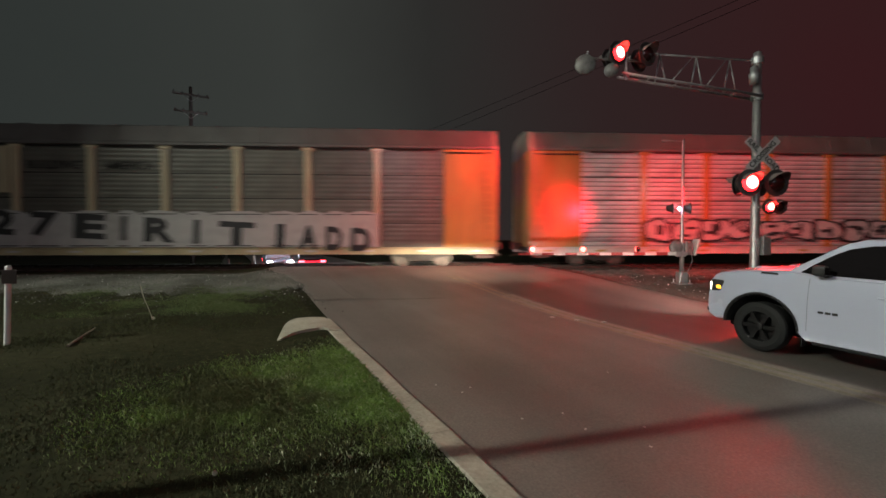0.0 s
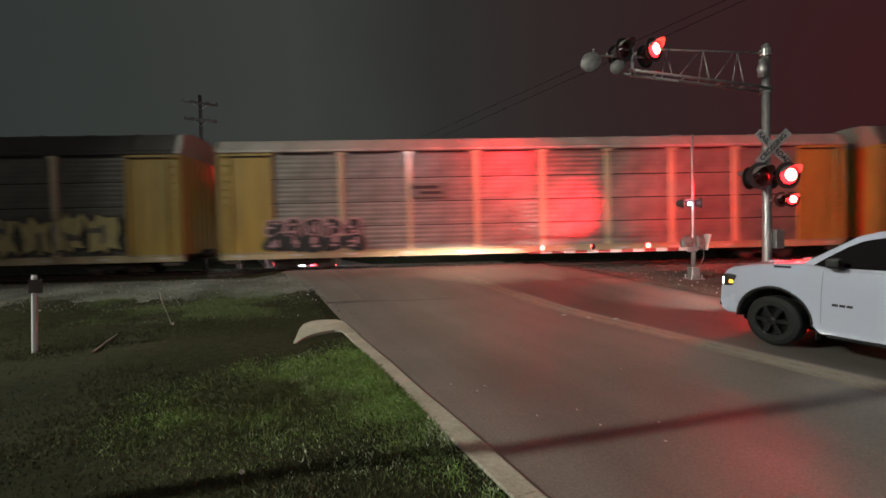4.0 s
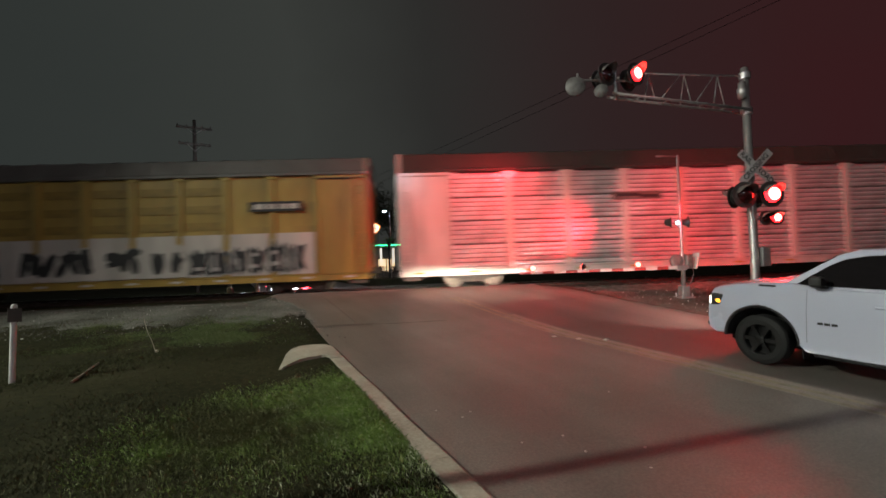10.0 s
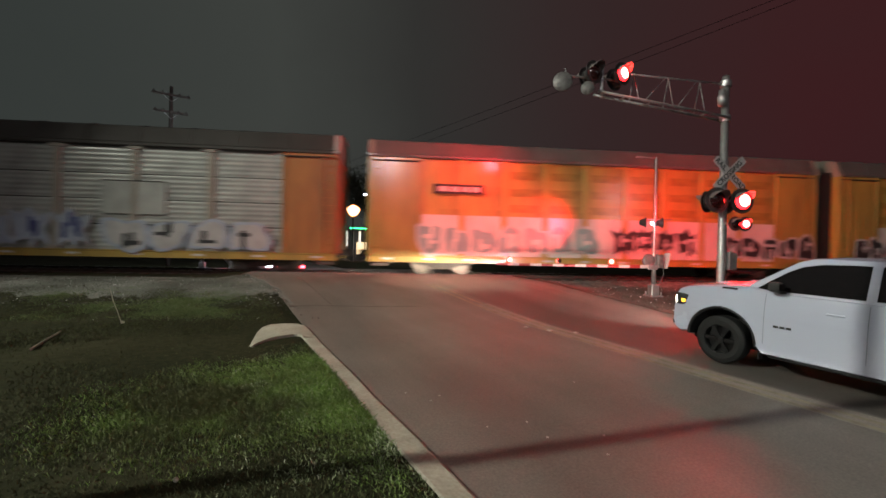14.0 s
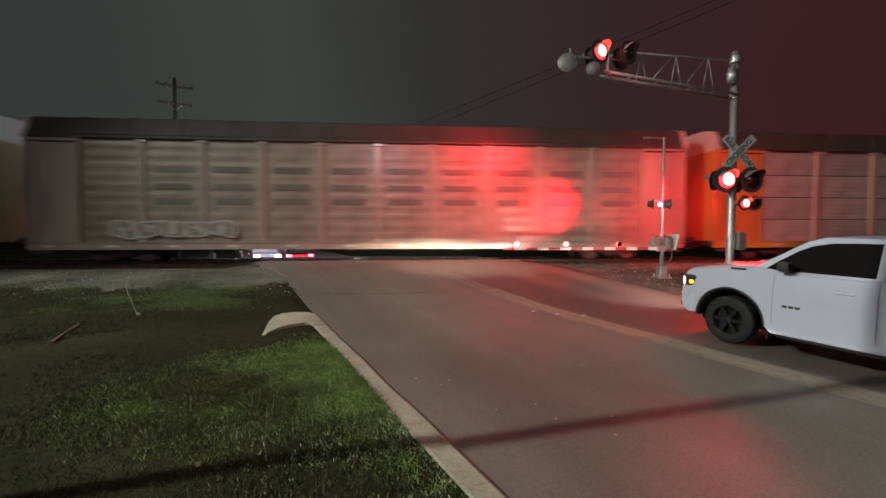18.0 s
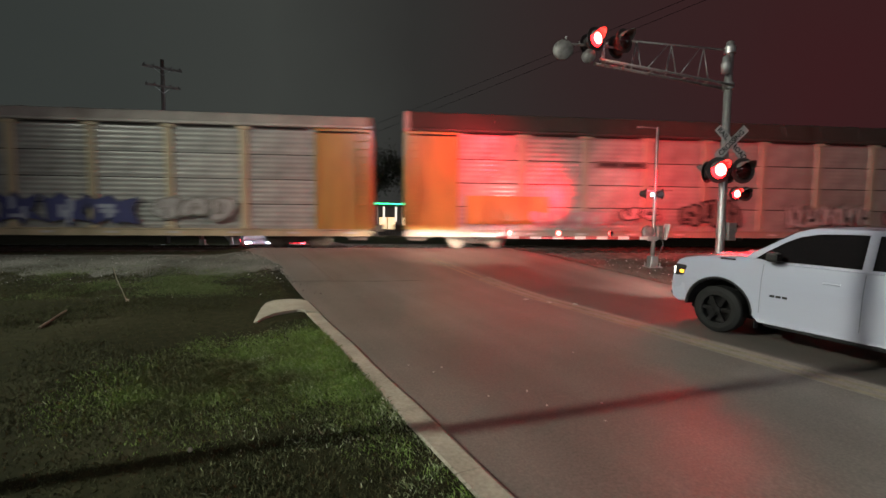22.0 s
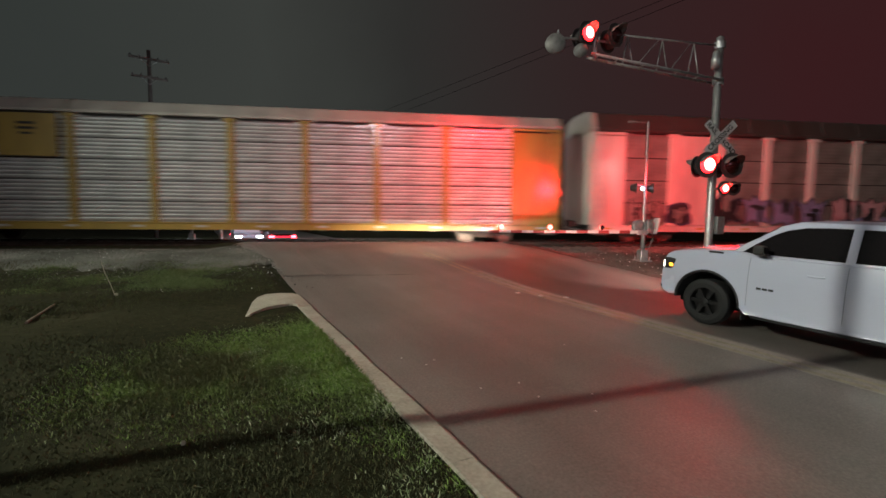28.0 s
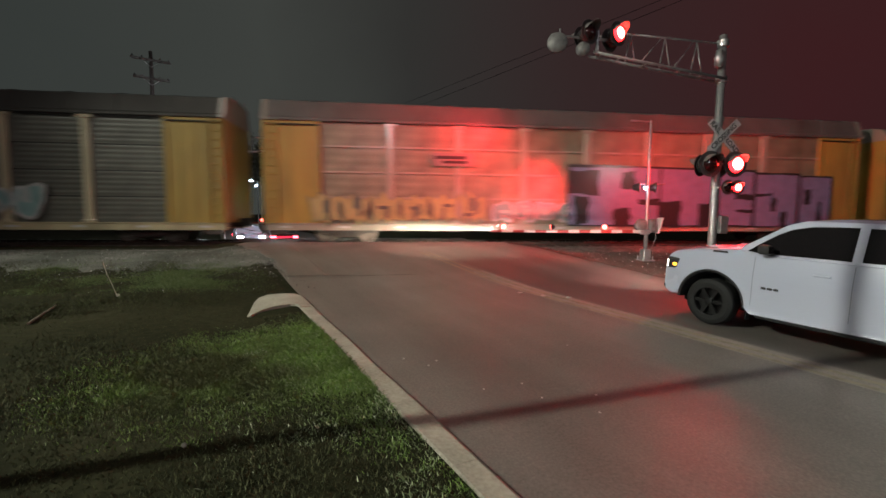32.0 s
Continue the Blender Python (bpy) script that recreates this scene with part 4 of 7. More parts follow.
def pickup(m):
    """A crew-cab pickup: wheelbase 3.9, length 6.1, height 1.98."""
    root = thing("pickup_truck", "white crew-cab pickup truck waiting at the crossing with lit lamps", "pickup truck", m)
    FW, RW = 1.95, -1.95
    lower = [(2.72, 0.42), (2.86, 0.48), (2.92, 0.62), (2.91, 0.86), (2.88, 1.03), (2.85, 1.15), (2.79, 1.235), (2.66, 1.295), (2.4, 1.345), (2.1, 1.385), (1.75, 1.42), (1.6, 1.43), (1.1, 1.375), (-1.28, 1.36), (-1.30, 1.30), (-1.36, 1.30), (-1.38, 1.40), (-3.08, 1.42), (-3.14, 1.38), (-3.15, 0.70), (-3.12, 0.55)]
    lower += [(-2.6, 0.50)] + arch(RW, 0.548, 0.50) + [(-1.3, 0.35), (1.28, 0.33)] + arch(FW, 0.548, 0.46) + [(2.60, 0.44)]
    stations = [(-1.03, 0.028), (-1.036, 0.018), (-1.02, 0.006), (-0.97, -0.004), (-0.85, -0.014), (-0.5, -0.032), (0, -0.04), (0.5, -0.032), (0.85, -0.014), (0.97, -0.004), (1.02, 0.006), (1.036, 0.018), (1.03, 0.028)]
    bm = outline_solid(lower[::-1], stations)
    for y0 in [-3.0 + 0.24 * i for i in range(25)]:
        bmesh.ops.bisect_plane(bm, geom=bm.verts[:] + bm.edges[:] + bm.faces[:], plane_co=(0, y0, 0), plane_no=(0, 1, 0))
    for z0 in (0.6, 0.75, 0.9, 1.0, 1.1, 1.2, 1.3):
        bmesh.ops.bisect_plane(bm, geom=bm.verts[:] + bm.edges[:] + bm.faces[:], plane_co=(0, 0, z0), plane_no=(0, 0, 1))
    for v in bm.verts:                   # narrower nose, sides a little fuller at mid height
        if v.co.y > 2.2:
            v.co.x *= 1 - 0.13 * ((v.co.y - 2.2) / 0.73) ** 2
        if abs(v.co.x) > 0.9 and v.co.z > 0.95:
            v.co.x -= math.copysign(0.05 * ((v.co.z - 0.95) / 0.40) ** 1.5, v.co.x)
    part("body", soften(done(bm, "body", M_TRUCKWHITE)), None, root)
    # cab above the belt line
    bm = bmesh.new()
    rows = [(1.335, 1.80, -1.30, 0.970), (1.53, 1.519, -1.30, 0.9018), (1.73, 1.231, -1.26, 0.8318), (1.87, 1.03, -1.24, 0.7828), (1.94, 0.82, -1.20, 0.735), (1.975, 0.50, -1.12, 0.66), (1.995, 0.05, -1.0, 0.55), (2.01, -0.3, -0.85, 0.35)]
    rings = []
    for z, yf, yb, hw in rows:
        ring = [(-hw, yf - 0.10), (-hw * 0.6, yf), (hw * 0.6, yf), (hw, yf - 0.10), (hw, yb + 0.05), (hw * 0.9, yb), (-hw * 0.9, yb), (-hw, yb + 0.05)]
        rings.append([bm.verts.new((x, y, z)) for x, y in ring])
    for p, q in zip(rings, rings[1:]):
        for i in range(8):
            bm.faces.new((p[i], p[(i + 1) % 8], q[(i + 1) % 8], q[i]))
    bm.faces.new(rings[-1])
    part("cab", soften(done(bm, "cab", M_TRUCKWHITE), 30), None, root)

    def side_x(z):
        for (z0, _, _, w0), (z1, _, _, w1) in zip(rows, rows[1:]):
            if z <= z1:
                return w0 + (w1 - w0) * (z - z0) / (z1 - z0)
        return 0.6

    def side_pane(name, pts, s, material, lift=0.006):
        bm = bmesh.new()
        vs = [bm.verts.new((s * (side_x(z) + lift), y, z)) for y, z in pts]
        ws = [bm.verts.new((s * (side_x(z) - 0.01), y, z)) for y, z in pts]
        bm.faces.new(vs)
        k = len(vs)
        for i in range(k):
            bm.faces.new((vs[i], vs[(i + 1) % k], ws[(i + 1) % k], ws[i]))
        return part(name, bm, material, root)

    for s in (-1, 1):
        side_pane("front_window", [(1.44, 1.385), (1.27, 1.53), (1.03, 1.71), (0.86, 1.80), (0.62, 1.855), (0.30, 1.87), (0.06, 1.872), (0.06, 1.385)], s, M_TRUCKGLASS)
        side_pane("rear_window", [(-0.05, 1.385), (-0.05, 1.868), (-0.9, 1.86), (-1.06, 1.83), (-1.10, 1.75), (-1.10, 1.40)], s, M_TRUCKGLASS)
        side_pane("window_pillar", [(0.048, 1.385), (0.048, 1.866), (-0.038, 1.866), (-0.038, 1.385)], s, M_TRUCKWHITE, 0.004)
        def skin(z):
            return 1.033 - (0.05 * ((z - 0.95) / 0.40) ** 1.5 if z > 0.95 else 0)
        for y0 in (0.0, 1.27, -1.22):
            bm = bmesh.new()
            rails = [[bm.verts.new((s * (skin(z) + o), y0 + d, z)) for o, d in ((0.0012, -0.003), (0.0012, 0.003), (-0.03, 0.003), (-0.03, -0.003))] for z in (0.50, 0.95, 1.05, 1.15, 1.25, 1.32)]
            for p, q in zip(rails, rails[1:]):
                for i in range(4):
                    bm.faces.new((p[i], p[(i + 1) % 4], q[(i + 1) % 4], q[i]))
            part("door_gap", bm, M_TRUCKSEAM, root)
        bm = bmesh.new()
        box(bm, min(s * 0.90, s * 1.022), max(s * 0.90, s * 1.022), -1.345, -1.315, 0.52, 1.31, 0.004)
        part("bed_gap", bm, M_ARCHBLACK, root, "dark gap between cab and bed")
        for y in (0.36, -0.72):
            bm = bmesh.new()
            box(bm, min(s * 0.99, s * 1.035), max(s * 0.99, s * 1.035), y - 0.11, y + 0.11, 1.115, 1.145, 0.010)
            part("door_handle", bm, M_TRUCKWHITE, root, "white door handle")
        bm = bmesh.new()
        box(bm, min(s * 1.03, s * 1.17), max(s * 1.03, s * 1.22), 1.00, 1.19, 1.38, 1.545, 0.045)
        mirror = part("mirror", bm, M_TRIM, root, "black door mirror")
        bm = bmesh.new()
        box(bm, min(s * 1.05, s * 1.20), max(s * 1.05, s * 1.20), 0.992, 1.003, 1.405, 1.52, 0.003)
        part("mirror_glass", bm, M_TRUCKGLASS, mirror)
        bm = bmesh.new()
        box(bm, min(s * 0.9, s * 1.08), max(s * 0.9, s * 1.08), 1.0, 1.07, 1.36, 1.40, 0.01)
        part("mirror_arm", bm, M_TRIM, mirror)
        bm = bmesh.new()
        box(bm, min(s * 0.62, s * 0.978), max(s * 0.62, s * 0.978), 2.53, 2.832, 0.93, 1.15, 0.03)
        lampb = part("headlight", bm, M_TRIM, root, "lit headlight with an amber corner")
        bm = bmesh.new()
        box(bm, min(s * 0.70, s * 0.86), max(s * 0.70, s * 0.86), 2.86, 2.893, 0.99, 1.10, 0.01)
        part("headlight_lens", bm, M_HEADLIGHT, lampb)
        bm = bmesh.new()
        box(bm, min(s * 0.90, s * 0.985), max(s * 0.90, s * 0.985), 2.64, 2.715, 0.985, 1.045, 0.008)
        part("turn_lamp", bm, M_AMBER, lampb)
        bm = bmesh.new()
        box(bm, min(s * 0.90, s * 0.976), max(s * 0.90, s * 0.976), 2.765, 2.835, 0.96, 1.10, 0.008)
        part("side_lens", bm, M_HEADLIGHT, lampb)
        bm = bmesh.new()
        box(bm, min(s * 0.98, s * 1.03), max(s * 0.98, s * 1.03), -3.14, -3.03, 1.05, 1.34, 0.015)
        part("tail_lamp", bm, M_TAIL, root, "lit red tail lamp")
        bm = bmesh.new()
        box(bm, min(s * 0.70, s * 0.86), max(s * 0.70, s * 0.86), 2.80, 2.955, 0.52, 0.60, 0.02)
        part("fog_lamp", bm, M_TRIM, root, "dark fog lamp recess in the bumper")
        # badge drawn as plain bars on the door
        bm = bmesh.new()
        for k in range(3):
            y0 = 1.13 - k * 0.088
            box(bm, min(s * 1.03, s * 1.041), max(s * 1.03, s * 1.041), y0 - 0.072, y0, 0.80, 0.838, 0.004)
        part("badge", bm, M_LETTER, root, "dark badge bars on the door")
        # wheel arches, tyres and rims
        for y in (FW, RW):
            bm = bmesh.new()
            tube(bm, [(s * 1.012, y - 0.572 * math.cos(math.pi * i / 18), 0.42 + 0.572 * math.sin(math.pi * i / 18)) for i in range(19)], 0.028, 6)
            part("arch_trim", bm, M_TRIM, root, "black wheel arch trim")
            bm = bmesh.new()
            a = [[bm.verts.new((s * x, y - r * math.cos(math.pi * i / 14), 0.42 + r * math.sin(math.pi * i / 14))) for i in range(15)] for x, r in ((1.02, 0.541), (0.97, 0.533), (0.66, 0.495), (0.66, 0.05))]
            for p, q in zip(a, a[1:]):
                for i in range(14):
                    bm.faces.new((p[i], p[i + 1], q[i + 1], q[i]))
            part("arch_liner", bm, M_ARCHBLACK, root)
        for y in (FW, RW):
            bm = bmesh.new()
            lathe(bm, [(-0.14, 0.26), (-0.145, 0.34), (-0.12, 0.405), (-0.09, 0.42), (0.09, 0.42), (0.12, 0.405), (0.145, 0.34), (0.14, 0.26), (-0.14, 0.26)], "X", 36, caps=False)
            wheel = part("wheel", bm, M_TYRE, root, "black tyre on a black spoked rim", m=pose(s * 0.90, y, 0.42))
            bm = bmesh.new()
            lathe(bm, [(s * 0.135, 0.275), (s * 0.12, 0.25), (s * 0.02, 0.245), (s * 0.0, 0.02)], "X", 32, caps=False)
            for i in range(6):
                w = 2 * math.pi * i / 6
                bmesh.ops.create_cube(bm, size=1.0, matrix=Matrix.Translation((s * 0.10, 0.15 * math.cos(w), 0.15 * math.sin(w))) @ pose(0, 0, 0, math.degrees(w)) @ Matrix.Diagonal((0.03, 0.22, 0.065, 1)))
            part("rim", bm, M_RIM, wheel)
            bm = bmesh.new()
            lathe(bm, [(s * 0.09, 0.075), (s * 0.13, 0.07), (s * 0.14, 0.02)], "X", 16)
            part("hub_cap", bm, M_RIM, wheel)
        bm = bmesh.new()
        box(bm, min(s * 0.86, s * 1.0), max(s * 0.86, s * 1.0), 1.33, 1.345, 0.22, 0.40, 0.004)
        part("mud_flap", bm, M_TRIM, root)
        bm = bmesh.new()
        rod(bm, (s * 0.96, 1.2, 0.32), (s * 0.96, -1.25, 0.32), 0.04, seg=10)
        part("side_step", bm, M_TRIM, root)
    for name, pts, mat in (("windscreen", [(1.385, 1.728), (1.84, 1.073)], M_TRUCKGLASS),):
        bm = bmesh.new()
        (z0, y0), (z1, y1) = pts
        vs = [bm.verts.new(c) for c in ((-0.56, y0 + 0.02, z0), (0.56, y0 + 0.02, z0), (0.47, y1 + 0.02, z1), (-0.47, y1 + 0.02, z1), (-0.90, y0 - 0.07, z0), (0.90, y0 - 0.07, z0), (0.75, y1 - 0.065, z1), (-0.75, y1 - 0.065, z1))]
        for f in ((0, 1, 2, 3), (1, 5, 6, 2), (4, 0, 3, 7)):
            bm.faces.new([vs[i] for i in f])
        part(name, bm, mat, root, "dark tinted windscreen")
    bm = bmesh.new()
    box(bm, -0.80, 0.80, -1.315, -1.303, 1.44, 1.82, 0.004)
    part("back_window", bm, M_TRUCKGLASS, root)
    bm = bmesh.new()
    box(bm, -0.58, 0.58, 2.86, 2.915, 0.68, 1.06, 0.02)
    grille = part("grille", bm, M_TRIM, root, "black grille")
    for k in range(4):
        bm = bmesh.new()
        box(bm, -0.58, 0.58, 2.91, 2.925, 0.74 + 0.085 * k, 0.76 + 0.085 * k, 0.004)
        part("grille_bar", bm, M_CHROME, grille)
    bm = bmesh.new()
    box(bm, -0.87, 0.87, 2.68, 2.95, 0.46, 0.70, 0.07)
    part("front_bumper", bm, M_TRUCKWHITE, root, "white front bumper")
    bm = bmesh.new()
    box(bm, -0.95, 0.95, -3.28, -3.10, 0.50, 0.72, 0.04)
    part("rear_bumper", bm, M_CHROME, root, "chrome rear bumper")
    for s in (-0.36, 0.36):
        bm = bmesh.new()
        box(bm, s * 1.5 - 0.13, s * 1.5 + 0.13, 1.80, 2.22, 1.36, 1.432, 0.02)
        part("hood_scoop", bm, M_TRUCKWHITE, root, "raised hood scoop")
        side = math.copysign(1, s)
        bm = bmesh.new()
        box(bm, min(side * 0.86, side * 0.990), max(side * 0.86, side * 0.990), 1.71, 1.97, 1.332, 1.368, 0.012)
        vent = part("hood_vent", bm, M_SEAM, root, "dark slot vent in the hood's shoulder")
        bm = bmesh.new()
        box(bm, min(side * 0.90, side * 0.993), max(side * 0.90, side * 0.993), 1.70, 1.98, 1.322, 1.333, 0.004)
        part("vent_lip", bm, M_TRUCKWHITE, vent)
    bm = bmesh.new()
    box(bm, -0.86, 0.86, -3.05, -1.42, 1.41, 1.432, 0.008)
    part("bed_cover", bm, M_TRIM, root, "black bed cover")
    bm = bmesh.new()
    box(bm, -0.72, 0.72, -2.9, 2.6, 0.30, 1.0, 0.03)
    part("chassis", bm, M_ARCHBLACK, root)
    return root


pickup_z = base_z(9.05, 2.2)
pickup_slope = math.degrees(math.atan2(base_z(9.05, 4.2) - base_z(9.05, 0.3), 3.9))
pickup(pose(9.05, 2.25, pickup_z + 0.012, pickup_slope, 0, -1.5))


# ---- posts, poles, wires ----
def marker_post(at, lean):
    root = thing("marker_post", "slim white marker post standing in the grass", "post", pose(at[0], at[1], ground_z(*at) - 0.05, lean, 2.0, 0))
    bm = bmesh.new()
    lathe(bm, [(0, 0.045), (1.40, 0.045), (1.43, 0.03)], "Z", 14)
    part("post", bm, M_POSTWHITE, root)
    bm = bmesh.new()
    box(bm, -0.07, 0.12, -0.045, -0.03, 1.12, 1.36, 0.004)
    part("plate", bm, M_WOODPOLE, root, "small brown plate")


marker_post((-3.5, 10.1), 1.0)


def utility_pole(label, at, height, arms=(), radius=0.16, turn=0.0, base=None):
    root = thing("utility_pole", label, "utility pole", pose(at[0], at[1], ground_z(*at) - 0.02 if base is None else base, 0, 0, turn), group="utility poles")
    bm = bmesh.new()
    lathe(bm, [(0, radius), (height * 0.5, radius * 0.85), (height, radius * 0.65)], "Z", 14)
    part("pole", bm, M_WOODPOLE, root, smooth_it=True)
    for z, half in arms:
        bm = bmesh.new()
        box(bm, -half, half, -0.06 - radius * 0.7, 0.06 - radius * 0.7, z - 0.10, z + 0.10, 0.01)
        arm = part("crossarm", bm, M_WOODPOLE, root)
        for s in (-0.9, -0.45, 0.45, 0.9):
            bm = bmesh.new()
            lathe(bm, [(0.07, 0.02), (0.12, 0.06), (0.20, 0.07), (0.27, 0.03)], "Z", 8, (half * s, -radius * 0.7, z))
            part("insulator", bm, M_SIGNALBLACK, arm)
        bm = bmesh.new()
        for s in (-1, 1):
            rod(bm, (s * half * 0.45, -radius * 0.7, z - 0.06), (0, -radius * 0.7, z - 0.62), 0.02, seg=5)
        part("brace", bm, M_GALV, arm)
    return root


utility_pole("tall wooden utility pole with two crossarms beyond the track", (-3.15, 46.9), 16.7, ((15.9, 1.5), (14.3, 1.35)), 0.22, 6)
utility_pole("bare wooden utility pole at the roadside", (15.0, 1.25), 11.0, (), 0.16)
utility_pole("wooden utility pole beside the verge", (-6.5, 5.42), 10.0, (), 0.095)


def wire(label, a, b, sag, r=0.018):
    bm = bmesh.new()
    a, b = Vector(a), Vector(b)
    tube(bm, [a.lerp(b, i / 18) - Vector((0, 0, sag * 4 * (i / 18) * (1 - i / 18))) for i in range(19)], r, 5)
    return solid("overhead_wire", bm, M_WIRE, label, "cable", group="overhead wires")


utility_pole("wooden utility pole hidden beyond the train", (13.2, 58.0), 13.0, ((11.6, 1.0),), 0.17, 10)
utility_pole("wooden utility pole past the far roadside", (27.2, -2.2), 15.6, ((14.9, 1.0),), 0.18, 10)
wire("thin dark overhead cable", (13.2, 57.9, 9.9), (27.1, -2.1, 14.4), 0.25, 0.016)
wire("thin dark overhead cable", (13.9, 57.9, 11.3), (27.6, -2.1, 14.9), 0.25, 0.016)


# ---- the train: bilevel and trilevel auto racks ----
def ribbed(length, height, ribs, depth=0.02):
    """A screen panel with horizontal ribs; local x along, z up, faces -y."""
    bm = bmesh.new()
    n = ribs * 4
    prof = []
    for i in range(n + 1):
        k = i % 4
        prof.append((0.0 if k in (0, 1) else -depth, height * i / n))
    a = [bm.verts.new((0, y, z)) for y, z in prof]
    b = [bm.verts.new((length, y, z)) for y, z in prof]
    for i in range(n):
        bm.faces.new((a[i], b[i], b[i + 1], a[i + 1])).material_index = 1 if i % 4 == 0 else 0
    return bm


def screen_mesh(bm, use):
    me = done(bm, "screen", use)
    # recess strips darker than the ribs, deepening the slat contrast by colour
    if use is M_PANELSILVER:
        me.materials.append(M_PERF_RECESS)
    else:
        for p in me.polygons:
            p.material_index = 0
    return me


MESHES = {}


def shared(key, make):
    if key not in MESHES:
        MESHES[key] = make()
    return MESHES[key]


def extrude_x(profile, x0, x1):
    bm = bmesh.new()
    a = [bm.verts.new((x0, y, z)) for y, z in profile]
    b = [bm.verts.new((x1, y, z)) for y, z in profile]
    k = len(profile)
    for i in range(k):
        bm.faces.new((a[i], a[(i + 1) % k], b[(i + 1) % k], b[i]))
    bm.faces.new(a[::-1])
    bm.faces.new(b)
    return bm


WHEELS = []                              # wheelsets to key, with their car's time


def bogie(car, x, t_mid):
    def side_frame_mesh():
        bm = bmesh.new()
        for y in (0.0,):
            prof = [(-1.35, 0.52), (-1.2, 0.60), (-0.55, 0.62), (-0.35, 0.74), (0.35, 0.74), (0.55, 0.62), (1.2, 0.60), (1.35, 0.52), (1.25, 0.40), (0.75, 0.36), (0.4, 0.20), (-0.4, 0.20), (-0.75, 0.36), (-1.25, 0.40)]
            a = [bm.verts.new((px, y - 0.08, pz)) for px, pz in prof]
            b = [bm.verts.new((px, y + 0.08, pz)) for px, pz in prof]
            k = len(prof)
            for i in range(k):
                bm.faces.new((a[i], a[(i + 1) % k], b[(i + 1) % k], b[i]))
            bm.faces.new(a[::-1])
            bm.faces.new(b)
        return done(bm, "side_frame", M_BOGIE)

    def spring_mesh():
        bm = bmesh.new()
        tube(bm, [(0.045 * math.cos(i * 0.9), 0.045 * math.sin(i * 0.9), 0.26 + 0.29 * i / 28) for i in range(29)], 0.014, 5)
        return done(bm, "spring", M_BOGIE)

    def bolster_mesh():
        bm = bmesh.new()
        box(bm, -0.25, 0.25, -1.0, 1.0, 0.38, 0.64, 0.03)
        return done(bm, "bogie", M_BOGIE)

    def wheel_mesh():
        bm = bmesh.new()
        for s in (-1, 1):
            y = s * 0.76
            lathe(bm, [(y - s * 0.07, 0.06), (y - s * 0.07, 0.455), (y - s * 0.04, 0.455), (y - s * 0.03, 0.42), (y + s * 0.06, 0.415), (y + s * 0.06, 0.36), (y + s * 0.02, 0.33), (y + s * 0.01, 0.16), (y + s * 0.06, 0.13), (y + s * 0.06, 0.03)], "Y", 24)
        rod(bm, (0, -0.8, 0), (0, 0.8, 0), 0.08, seg=10)
        return done(bm, "wheelset", M_WHEEL)

    b = part("bogie", shared("bogie", bolster_mesh), None, car, "iron bogie with two wheelsets", m=pose(x, 0, 0.02))
    for y in (-1.02, 1.02):
        part("side_frame", shared("side_frame", side_frame_mesh), None, b, m=pose(0, y, 0))
        for cx in (-0.13, 0.0, 0.13):
            part("spring", shared("spring", spring_mesh), None, b, m=pose(cx, y * 1.09, 0))
    for s in (-0.88, 0.88):
        w = part("wheelset", shared("wheel", wheel_mesh), None, b, m=pose(s, 0, 0.40))
        WHEELS.append((w, s, t_mid))


def ladder(car, x, material):
    def rail_mesh():
        bm = bmesh.new()
        rod(bm, (0, 0, 0.75), (0, 0, 5.0), 0.018, seg=5)
        return done(bm, "ladder", material)

    def rung_mesh():
        bm = bmesh.new()
        rod(bm, (0, 0, 0), (0.44, 0, 0), 0.014, seg=5)
        return done(bm, "rung", material)
    rail = shared(("ladder", material.name), rail_mesh)
    top = part("ladder", rail, None, car, m=pose(x - 0.22, -1.56, 0))
    part("ladder_rail", rail, None, top, m=pose(0.44, 0, 0))
    for i in range(13):
        part("rung", shared(("rung", material.name), rung_mesh), None, top, m=pose(0, 0, 0.85 + i * 0.33))


def coupler(car, x, s):
    def make():
        bm = bmesh.new()
        box(bm, -0.5, 0.30, -0.12, 0.12, 0.72, 0.98, 0.03)
        box(bm, 0.22, 0.50, -0.17, 0.17, 0.68, 1.02, 0.05)
        rod(bm, (-0.2, 0.35, 0.6), (0.5, 0.25, 0.42), 0.03, seg=6)
        return done(bm, "coupler", M_BOGIE)
    part("coupler", shared("coupler", make), None, car, m=pose(x, 0, 0, 0, 0, 0 if s > 0 else 180))


